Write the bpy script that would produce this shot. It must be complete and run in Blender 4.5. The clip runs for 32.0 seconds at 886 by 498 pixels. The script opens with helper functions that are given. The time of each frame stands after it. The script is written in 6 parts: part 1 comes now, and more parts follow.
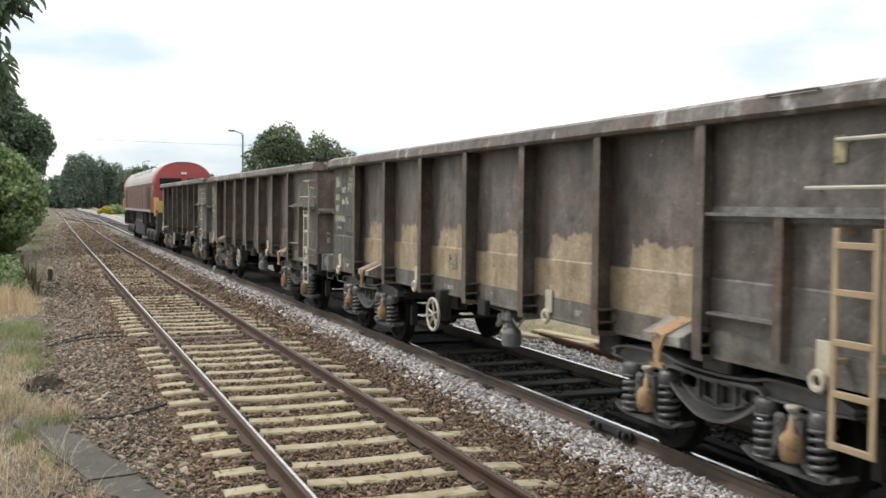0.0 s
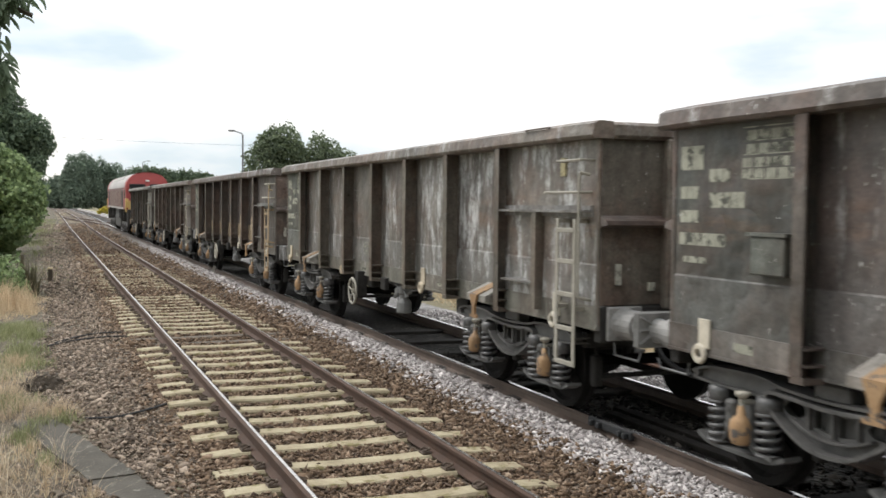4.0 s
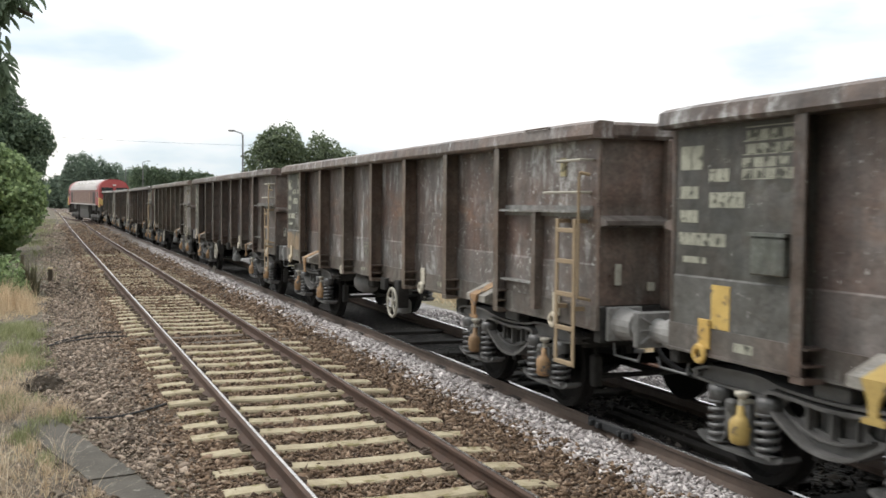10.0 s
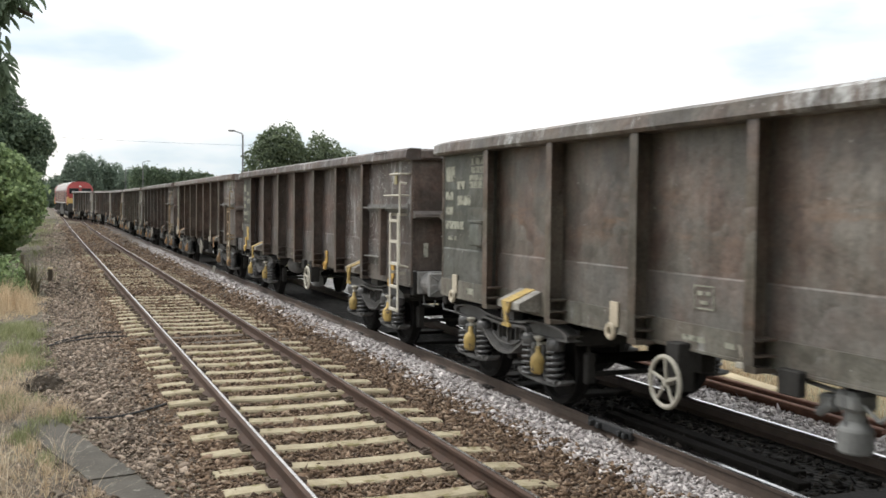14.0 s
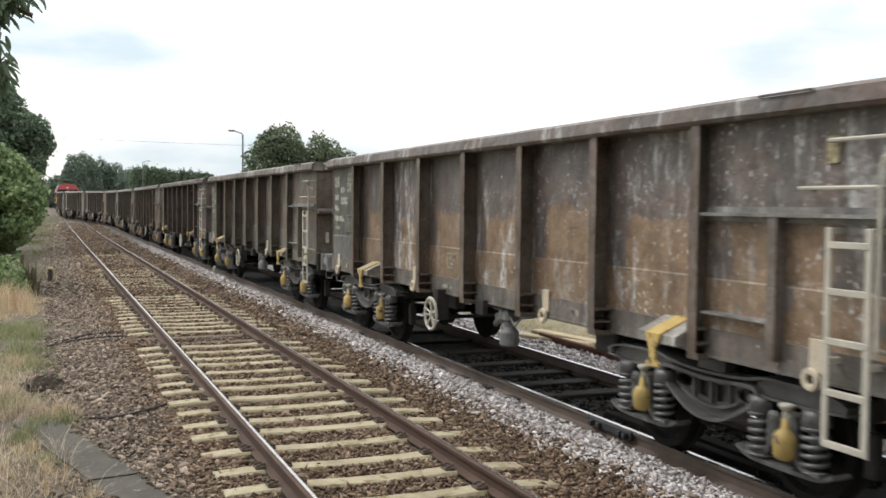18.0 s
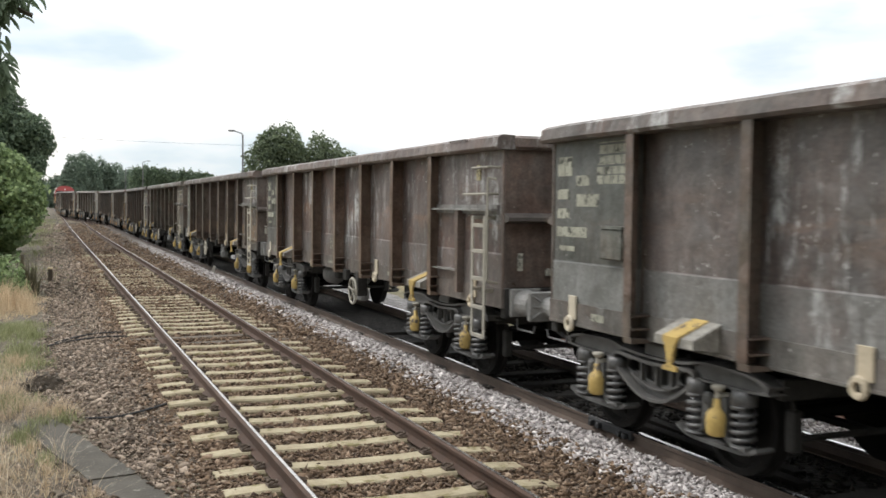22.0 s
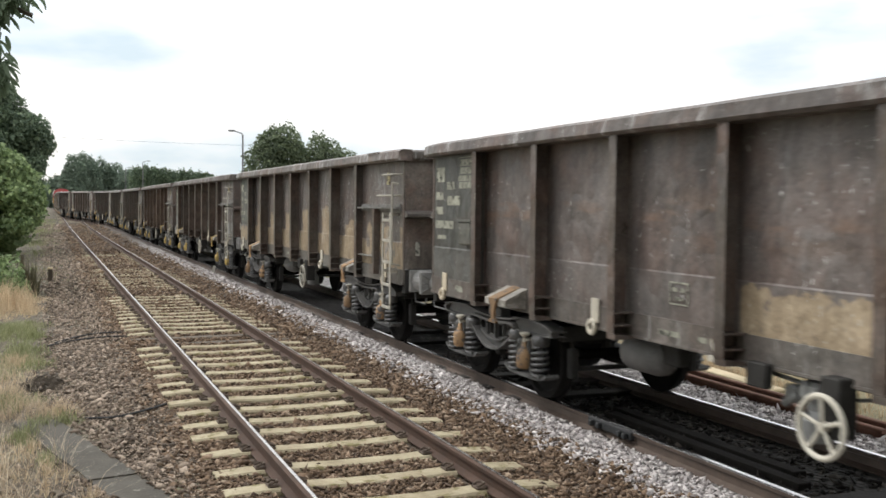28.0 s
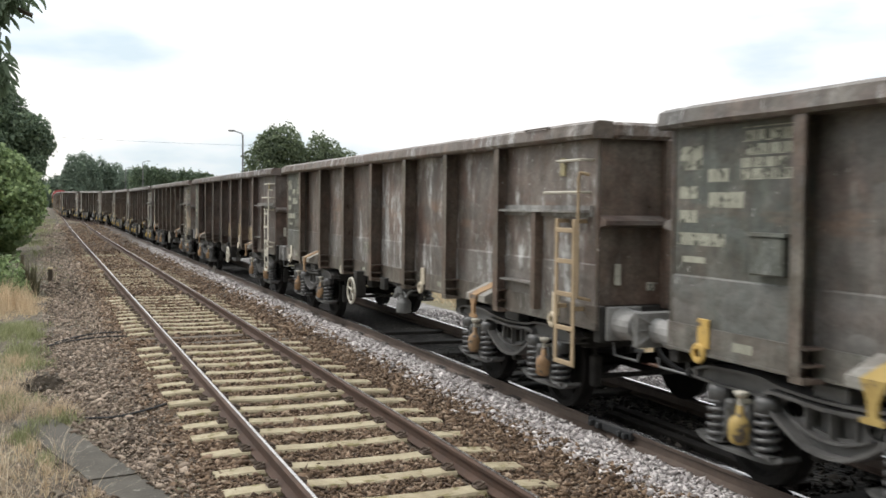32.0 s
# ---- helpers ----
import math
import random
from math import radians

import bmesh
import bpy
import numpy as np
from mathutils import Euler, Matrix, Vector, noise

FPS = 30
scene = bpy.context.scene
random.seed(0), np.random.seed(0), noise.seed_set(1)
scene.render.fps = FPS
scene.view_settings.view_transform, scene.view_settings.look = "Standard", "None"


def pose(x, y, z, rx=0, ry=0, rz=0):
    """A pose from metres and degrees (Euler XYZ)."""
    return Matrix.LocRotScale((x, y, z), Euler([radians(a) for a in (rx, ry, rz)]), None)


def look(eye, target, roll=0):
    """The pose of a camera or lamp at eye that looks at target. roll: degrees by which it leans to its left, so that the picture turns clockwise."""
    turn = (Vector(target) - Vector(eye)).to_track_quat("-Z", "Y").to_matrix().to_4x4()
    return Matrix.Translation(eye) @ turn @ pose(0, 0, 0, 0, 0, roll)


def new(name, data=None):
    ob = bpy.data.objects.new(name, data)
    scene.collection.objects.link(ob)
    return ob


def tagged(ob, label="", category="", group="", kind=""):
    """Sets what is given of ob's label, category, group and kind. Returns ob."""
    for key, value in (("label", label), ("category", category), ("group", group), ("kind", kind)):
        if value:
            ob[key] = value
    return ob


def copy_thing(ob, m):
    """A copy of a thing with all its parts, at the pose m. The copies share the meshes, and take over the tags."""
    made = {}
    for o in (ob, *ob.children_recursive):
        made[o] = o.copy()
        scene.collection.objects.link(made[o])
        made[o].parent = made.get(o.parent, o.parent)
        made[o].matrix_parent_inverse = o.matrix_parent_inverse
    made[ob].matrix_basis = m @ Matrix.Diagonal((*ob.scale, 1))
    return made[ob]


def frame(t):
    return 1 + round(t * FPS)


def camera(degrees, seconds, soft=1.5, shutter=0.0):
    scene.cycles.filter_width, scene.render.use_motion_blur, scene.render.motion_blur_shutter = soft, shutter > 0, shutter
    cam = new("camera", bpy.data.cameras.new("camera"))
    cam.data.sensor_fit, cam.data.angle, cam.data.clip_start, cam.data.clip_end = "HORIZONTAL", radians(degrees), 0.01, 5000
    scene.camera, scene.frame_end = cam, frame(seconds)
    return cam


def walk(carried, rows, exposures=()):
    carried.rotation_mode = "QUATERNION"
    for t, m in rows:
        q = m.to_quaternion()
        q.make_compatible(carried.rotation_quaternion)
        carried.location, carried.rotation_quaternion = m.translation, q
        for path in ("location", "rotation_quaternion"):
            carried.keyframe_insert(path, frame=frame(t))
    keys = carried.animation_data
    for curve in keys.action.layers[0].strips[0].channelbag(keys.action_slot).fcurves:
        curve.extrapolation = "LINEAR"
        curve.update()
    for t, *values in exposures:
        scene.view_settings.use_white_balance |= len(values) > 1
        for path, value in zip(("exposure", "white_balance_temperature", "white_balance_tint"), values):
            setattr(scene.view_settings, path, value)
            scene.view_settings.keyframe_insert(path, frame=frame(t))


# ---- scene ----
# ---------------------------------------------------------------- camera
SECONDS = 32.0
EYE = (0.0, 0.0, 2.1021)
YAW, PITCH, ROLL = 0.3813, 0.0443, math.degrees(0.0091)
cam = camera(48.18, SECONDS, soft=1.6, shutter=0.30)
AIM = (math.sin(YAW) * math.cos(PITCH) * 10, math.cos(YAW) * math.cos(PITCH) * 10, EYE[2] - math.sin(PITCH) * 10)
walk(cam, [(0.0, look(EYE, AIM, ROLL)), (SECONDS, look(EYE, AIM, ROLL))], [(0.0, -0.10), (SECONDS, -0.10)])

# ---------------------------------------------------------------- world and sun
SUN_ELEVATION, SUN_TURN = radians(48), radians(321)
world = bpy.data.worlds.new("overcast_sky")
scene.world = world
world.use_nodes = True
wn = world.node_tree.nodes
wl = world.node_tree.links
wn.clear()
w_out = wn.new("ShaderNodeOutputWorld")
w_bg = wn.new("ShaderNodeBackground")
w_bg2 = wn.new("ShaderNodeBackground")
w_mix = wn.new("ShaderNodeMixShader")
w_sky = wn.new("ShaderNodeTexSky")
w_sky.sky_type = "NISHITA"
w_sky.sun_disc = False
w_sky.sun_elevation, w_sky.sun_rotation = SUN_ELEVATION, SUN_TURN
w_bg.inputs["Strength"].default_value = 0.15
wl.new(w_sky.outputs[0], w_bg.inputs["Color"])
w_tc = wn.new("ShaderNodeTexCoord")
w_map = wn.new("ShaderNodeMapping")
w_map.inputs["Scale"].default_value = (2.2, 2.2, 7.5)
w_map.inputs["Location"].default_value = (-6.597, 5.869, 11.021)
wl.new(w_tc.outputs["Generated"], w_map.inputs["Vector"])
w_n = wn.new("ShaderNodeTexNoise")
w_n.inputs["Scale"].default_value = 1.7
w_n.inputs["Detail"].default_value = 5
w_n.inputs["Roughness"].default_value = 0.5
wl.new(w_map.outputs[0], w_n.inputs["Vector"])
w_r = wn.new("ShaderNodeValToRGB")
w_r.color_ramp.elements[0].position, w_r.color_ramp.elements[0].color = 0.34, (0.60, 0.70, 0.76, 1)
w_r.color_ramp.elements[1].position, w_r.color_ramp.elements[1].color = 0.505, (1.0, 0.985, 0.965, 1)
w_r.color_ramp.elements.new(0.44).color = (0.80, 0.84, 0.87, 1)
wl.new(w_n.outputs["Fac"], w_r.inputs["Fac"])
# an overcast sky is brighter overhead than at the horizon
w_sep = wn.new("ShaderNodeSeparateXYZ")
wl.new(w_tc.outputs["Generated"], w_sep.inputs[0])
w_up = wn.new("ShaderNodeMapRange")
w_up.inputs["To Min"].default_value, w_up.inputs["To Max"].default_value = 0.92, 1.75
wl.new(w_sep.outputs[2], w_up.inputs["Value"])
w_mul = wn.new("ShaderNodeVectorMath")
w_mul.operation = "SCALE"
wl.new(w_r.outputs["Color"], w_mul.inputs[0])
wl.new(w_up.outputs[0], w_mul.inputs["Scale"])
wl.new(w_mul.outputs[0], w_bg2.inputs["Color"])
w_bg2.inputs["Strength"].default_value = 1.34
w_mix.inputs[0].default_value = 0.93
wl.new(w_bg.outputs[0], w_mix.inputs[1])
wl.new(w_bg2.outputs[0], w_mix.inputs[2])
wl.new(w_mix.outputs[0], w_out.inputs["Surface"])

sun_data = bpy.data.lights.new("sun", "SUN")
sun_data.energy, sun_data.angle, sun_data.color = 2.0, radians(16), (1.0, 0.965, 0.92)
sun = new("sun", sun_data)
sd = Vector((math.sin(SUN_TURN) * math.cos(SUN_ELEVATION), math.cos(SUN_TURN) * math.cos(SUN_ELEVATION), math.sin(SUN_ELEVATION)))
sun.matrix_world = look(sd * 60, (0, 0, 0))


# ---------------------------------------------------------------- materials
def mat_new(name):
    m = bpy.data.materials.new(name)
    m.use_nodes = True
    nt = m.node_tree
    return m, nt, nt.nodes["Principled BSDF"]


def noise_node(nt, scale, detail=4, rough=0.55, vec=None, stretch=None):
    n = nt.nodes.new("ShaderNodeTexNoise")
    n.inputs["Scale"].default_value, n.inputs["Detail"].default_value, n.inputs["Roughness"].default_value = scale, detail, rough
    if vec is not None:
        if stretch:
            mp = nt.nodes.new("ShaderNodeMapping")
            mp.inputs["Scale"].default_value = stretch
            nt.links.new(vec, mp.inputs["Vector"])
            vec = mp.outputs[0]
        nt.links.new(vec, n.inputs["Vector"])
    return n.outputs["Fac"]


def ramp(nt, fac, stops):
    r = nt.nodes.new("ShaderNodeValToRGB")
    while len(r.color_ramp.elements) < len(stops):
        r.color_ramp.elements.new(0.5)
    for e, (p, c) in zip(r.color_ramp.elements, stops):
        e.position = p
        e.color = (*c, 1) if len(c) == 3 else c
    nt.links.new(fac, r.inputs["Fac"])
    return r.outputs["Color"]


def grey(v):
    return (v, v, v)


def mix(nt, fac, a, b, mode="MIX"):
    n = nt.nodes.new("ShaderNodeMix")
    n.data_type, n.blend_type = "RGBA", mode
    for sock, v in ((n.inputs[0], fac), (n.inputs[6], a), (n.inputs[7], b)):
        if isinstance(v, (int, float)):
            sock.default_value = v
        elif isinstance(v, tuple):
            sock.default_value = (*v, 1)
        else:
            nt.links.new(v, sock)
    return n.outputs[2]


def calc(nt, op, a, b=0.0, clamp=False):
    n = nt.nodes.new("ShaderNodeMath")
    n.operation, n.use_clamp = op, clamp
    for sock, v in ((n.inputs[0], a), (n.inputs[1], b)):
        if isinstance(v, (int, float)):
            sock.default_value = v
        else:
            nt.links.new(v, sock)
    return n.outputs[0]


def bump(nt, bsdf, fac, strength, dist):
    b = nt.nodes.new("ShaderNodeBump")
    b.inputs["Strength"].default_value, b.inputs["Distance"].default_value = strength, dist
    nt.links.new(fac, b.inputs["Height"])
    nt.links.new(b.outputs[0], bsdf.inputs["Normal"])


def where(nt, kind="Object"):
    return nt.nodes.new("ShaderNodeTexCoord").outputs[kind]


def spread(nt, scale=9.0):
    """Object coordinates moved by the object's own random number, so that repeats differ."""
    v = nt.nodes.new("ShaderNodeVectorMath")
    v.operation = "ADD"
    nt.links.new(where(nt), v.inputs[0])
    oi = nt.nodes.new("ShaderNodeObjectInfo")
    s = calc(nt, "MULTIPLY", oi.outputs["Random"], scale * 7)
    nt.links.new(s, v.inputs[1])
    return v.outputs[0]


def simple(name, dark, light, scale, rough=0.75, metal=0.0, b=0.3, bd=0.01, fine=8, spot=None, spot_at=0.62, tinted=False):
    m, nt, bs = mat_new(name)
    vec = spread(nt)
    big = noise_node(nt, scale, 5, 0.6, vec)
    small = noise_node(nt, scale * fine, 4, 0.6, vec)
    c = ramp(nt, big, [(0.3, dark), (0.7, light)])
    c = mix(nt, 0.35, c, ramp(nt, small, [(0.3, dark), (0.7, light)]))
    if spot:
        third = noise_node(nt, scale * 2.3, 6, 0.65, vec)
        c = mix(nt, ramp(nt, third, [(spot_at, grey(0)), (spot_at + 0.06, grey(1))]), c, spot)
    if tinted:
        oi = nt.nodes.new("ShaderNodeObjectInfo")
        c = mix(nt, 1.0, c, oi.outputs["Color"], "MULTIPLY")
    nt.links.new(c, bs.inputs["Base Color"])
    bs.inputs["Metallic"].default_value = metal
    r = ramp(nt, small, [(0.2, grey(max(0.05, rough - 0.15))), (0.8, grey(min(1, rough + 0.12)))])
    nt.links.new(r, bs.inputs["Roughness"])
    if b:
        bump(nt, bs, small, b, bd)
    return m


def own(nt, v):
    """A number, or the name of a number that each object carries."""
    if not isinstance(v, str):
        return v
    n = nt.nodes.new("ShaderNodeAttribute")
    n.attribute_type, n.attribute_name = "OBJECT", v
    return n.outputs["Fac"]


def wagon_paint(name, base, worn, rust=0.3, chalk=0.3, fleck=0.3, low=0.0, patch=None, patch_top=1.85, ochre=0.0, panel=False, rough=0.34):
    """Weathered steel sheet: dull paint, rust, bare sand-coloured areas, chalky runs, flaked spots, a scuffed lower sheet."""
    m, nt, bs = mat_new(name)
    vec = spread(nt)
    oc = where(nt)
    sep = nt.nodes.new("ShaderNodeSeparateXYZ")
    nt.links.new(oc, sep.inputs[0])
    z = sep.outputs[2]
    chalk, fleck, rust, low = (own(nt, v) for v in (chalk, fleck, rust, low))
    big = noise_node(nt, 0.8, 5, 0.6, vec, (1.0, 1.0, 0.8))
    mid = noise_node(nt, 5.0, 6, 0.68, vec)
    fine = noise_node(nt, 34, 4, 0.65, vec)
    wash = noise_node(nt, 1.0, 6, 0.66, vec, (5.5, 5.5, 0.8))
    c = ramp(nt, big, [(0.30, base), (0.72, worn)])
    c = mix(nt, 1.0, c, ramp(nt, wash, [(0.32, grey(0.70)), (0.5, grey(1.0)), (0.70, grey(1.30))]), "MULTIPLY")
    c = mix(nt, 1.0, c, ramp(nt, mid, [(0.30, grey(0.66)), (0.50, grey(1.0)), (0.74, grey(1.34))]), "MULTIPLY")
    oi = nt.nodes.new("ShaderNodeObjectInfo")
    c = mix(nt, 1.0, c, oi.outputs["Color"], "MULTIPLY")
    # rust: broad blotches, and bands that lie along the sheet
    blot = noise_node(nt, 1.5, 8, 0.70, vec)
    k = calc(nt, "MULTIPLY", ramp(nt, blot, [(0.44, grey(0)), (0.60, grey(1))]), rust, True)
    c = mix(nt, k, c, mix(nt, ramp(nt, mid, [(0.35, grey(0)), (0.65, grey(1))]), (0.090, 0.052, 0.042), (0.190, 0.110, 0.082)))
    if panel:
        band = noise_node(nt, 1.0, 6, 0.6, vec, (1.1, 1.1, 5.0))
        mid_z = calc(nt, "SUBTRACT", 1.0, calc(nt, "MULTIPLY", calc(nt, "ABSOLUTE", calc(nt, "SUBTRACT", z, 2.0)), 3.2), True)
        k = calc(nt, "MULTIPLY", calc(nt, "MULTIPLY", ramp(nt, band, [(0.52, grey(0)), (0.62, grey(1))]), mid_z), rust, True)
        c = mix(nt, calc(nt, "MULTIPLY", k, 0.8), c, (0.27, 0.150, 0.085))
    below = calc(nt, "MULTIPLY", calc(nt, "SUBTRACT", 1.552, z), 120.0, True)
    if panel:
        scuff = ramp(nt, noise_node(nt, 2.2, 7, 0.7, vec), [(0.34, grey(0.25)), (0.62, grey(1))])
        c = mix(nt, calc(nt, "MULTIPLY", calc(nt, "MULTIPLY", below, scuff), low), c, (0.205, 0.208, 0.203))
    if patch:
        edge = noise_node(nt, 3.0, 7, 0.68, vec)
        lim = calc(nt, "ADD", calc(nt, "MULTIPLY", edge, 0.55), calc(nt, "SUBTRACT", own(nt, patch_top), 0.275))
        k = calc(nt, "MULTIPLY", calc(nt, "SUBTRACT", lim, z), 45.0, True)
        bay = calc(nt, "FRACT", calc(nt, "DIVIDE", calc(nt, "ADD", sep.outputs[1], 4.42 + 15.4), 1.54))
        bay = calc(nt, "ADD", bay, calc(nt, "MULTIPLY", calc(nt, "SUBTRACT", edge, 0.5), 0.30))
        inside = calc(nt, "SUBTRACT", 0.37, calc(nt, "ABSOLUTE", calc(nt, "SUBTRACT", bay, 0.46)))
        k = calc(nt, "MULTIPLY", k, calc(nt, "MULTIPLY", calc(nt, "MAXIMUM", inside, calc(nt, "MULTIPLY", below, 0.05)), 24.0, True))
        hole = noise_node(nt, 4.2, 7, 0.68, vec, (1.0, 1.0, 0.7))
        cut = calc(nt, "SUBTRACT", calc(nt, "ADD", hole, calc(nt, "MULTIPLY", own(nt, patch), 0.30)), 0.56)
        k = calc(nt, "MULTIPLY", k, calc(nt, "MULTIPLY", cut, 14.0, True))
        k = calc(nt, "MULTIPLY", k, calc(nt, "MULTIPLY", own(nt, patch), 6.0, True))
        sand = mix(nt, ramp(nt, mid, [(0.3, grey(0)), (0.7, grey(1))]), (0.27, 0.205, 0.135), (0.49, 0.395, 0.275))
        brown = mix(nt, ramp(nt, mid, [(0.3, grey(0)), (0.7, grey(1))]), (0.150, 0.098, 0.060), (0.290, 0.200, 0.125))
        tone = mix(nt, own(nt, ochre), sand, brown)
        tone = mix(nt, 1.0, tone, ramp(nt, wash, [(0.35, grey(0.82)), (0.65, grey(1.12))]), "MULTIPLY")
        c = mix(nt, calc(nt, "MULTIPLY", k, 0.92), c, tone)
    # chalky runs with ragged edges
    runs = noise_node(nt, 1.0, 7, 0.72, vec, (4.6, 4.6, 1.25))
    place = noise_node(nt, 0.8, 2, 0.5, vec)
    k = calc(nt, "ADD", calc(nt, "SUBTRACT", runs, 0.62), calc(nt, "MULTIPLY", chalk, 0.165))
    k = calc(nt, "MULTIPLY", calc(nt, "ADD", k, calc(nt, "MULTIPLY", calc(nt, "SUBTRACT", place, 0.5), 0.35)), 9.0, True)
    k = calc(nt, "MULTIPLY", k, ramp(nt, noise_node(nt, 11.0, 7, 0.78, vec, (1.3, 1.3, 0.8)), [(0.41, grey(0.08)), (0.54, grey(1.0))]))
    k = calc(nt, "MULTIPLY", k, calc(nt, "MULTIPLY", chalk, 1.6, True))
    c = mix(nt, calc(nt, "MULTIPLY", k, 0.80), c, (0.60, 0.615, 0.615))
    # flaked spots
    spots = noise_node(nt, 25.0, 4, 0.55, vec, (1.3, 1.3, 0.62))
    place2 = noise_node(nt, 1.3, 3, 0.5, vec)
    k = calc(nt, "ADD", calc(nt, "SUBTRACT", spots, 0.735), calc(nt, "MULTIPLY", fleck, 0.125))
    k = calc(nt, "ADD", k, calc(nt, "MULTIPLY", calc(nt, "SUBTRACT", place2, 0.5), 0.26))
    k = calc(nt, "MULTIPLY", calc(nt, "MULTIPLY", k, 34.0, True), calc(nt, "MULTIPLY", fleck, 8.0, True))
    c = mix(nt, calc(nt, "MULTIPLY", k, 0.85), c, (0.60, 0.60, 0.58))
    if panel:
        # weld seam, its highlight painted in as a broken paler line
        seam = calc(nt, "SUBTRACT", 1.0, calc(nt, "MULTIPLY", calc(nt, "ABSOLUTE", calc(nt, "SUBTRACT", z, 1.553)), 150.0), True)
        c = mix(nt, calc(nt, "MULTIPLY", seam, ramp(nt, mid, [(0.44, grey(0)), (0.66, grey(0.55))])), c, (0.30, 0.30, 0.29))
    c = mix(nt, 1.0, c, ramp(nt, fine, [(0.30, grey(0.70)), (0.5, grey(1.0)), (0.75, grey(1.30))]), "MULTIPLY")
    nt.links.new(c, bs.inputs["Base Color"])
    nt.links.new(ramp(nt, mid, [(0.25, grey(rough)), (0.75, grey(rough + 0.26))]), bs.inputs["Roughness"])
    bs.inputs["Specular IOR Level"].default_value = 0.45
    # dents and creases of the sheet
    dent = noise_node(nt, 2.8, 1.5, 0.4, vec, (1.0, 1.0, 0.75))
    crease = calc(nt, "ABSOLUTE", calc(nt, "SUBTRACT", noise_node(nt, 3.0, 2, 0.5, vec), 0.5))
    h = calc(nt, "ADD", calc(nt, "MULTIPLY", dent, 1.6), calc(nt, "MULTIPLY", crease, 1.6))
    h = calc(nt, "ADD", h, calc(nt, "MULTIPLY", mid, 0.05))
    bump(nt, bs, h, 0.7, 0.035)
    return m


def stones_mat(name, stops, rough=0.9):
    m, nt, bs = mat_new(name)
    g = nt.nodes.new("ShaderNodeNewGeometry")
    c = ramp(nt, g.outputs["Random Per Island"], stops)
    n = noise_node(nt, 60, 3, 0.6, where(nt))
    c = mix(nt, 1.0, c, ramp(nt, n, [(0.3, grey(0.75)), (0.7, grey(1.2))]), "MULTIPLY")
    nt.links.new(c, bs.inputs["Base Color"])
    bs.inputs["Roughness"].default_value = rough
    bump(nt, bs, n, 0.4, 0.01)
    return m


def leaf_mat(name, dark, light, through_it=0.45):
    m, nt, bs = mat_new(name)
    g = nt.nodes.new("ShaderNodeNewGeometry")
    c = ramp(nt, g.outputs["Random Per Island"], [(0.0, dark), (0.6, tuple((a + b) / 2 for a, b in zip(dark, light))), (1.0, light)])
    n = noise_node(nt, 0.6, 3, 0.5, where(nt))
    c = mix(nt, ramp(nt, n, [(0.35, grey(0)), (0.65, grey(0.5))]), c, dark)
    nt.links.new(c, bs.inputs["Base Color"])
    bs.inputs["Roughness"].default_value = 0.6
    tr = nt.nodes.new("ShaderNodeBsdfTranslucent")
    nt.links.new(c, tr.inputs["Color"])
    ms = nt.nodes.new("ShaderNodeMixShader")
    ms.inputs[0].default_value = through_it
    nt.links.new(bs.outputs[0], ms.inputs[1])
    nt.links.new(tr.outputs[0], ms.inputs[2])
    nt.links.new(ms.outputs[0], nt.nodes["Material Output"].inputs["Surface"])
    return m


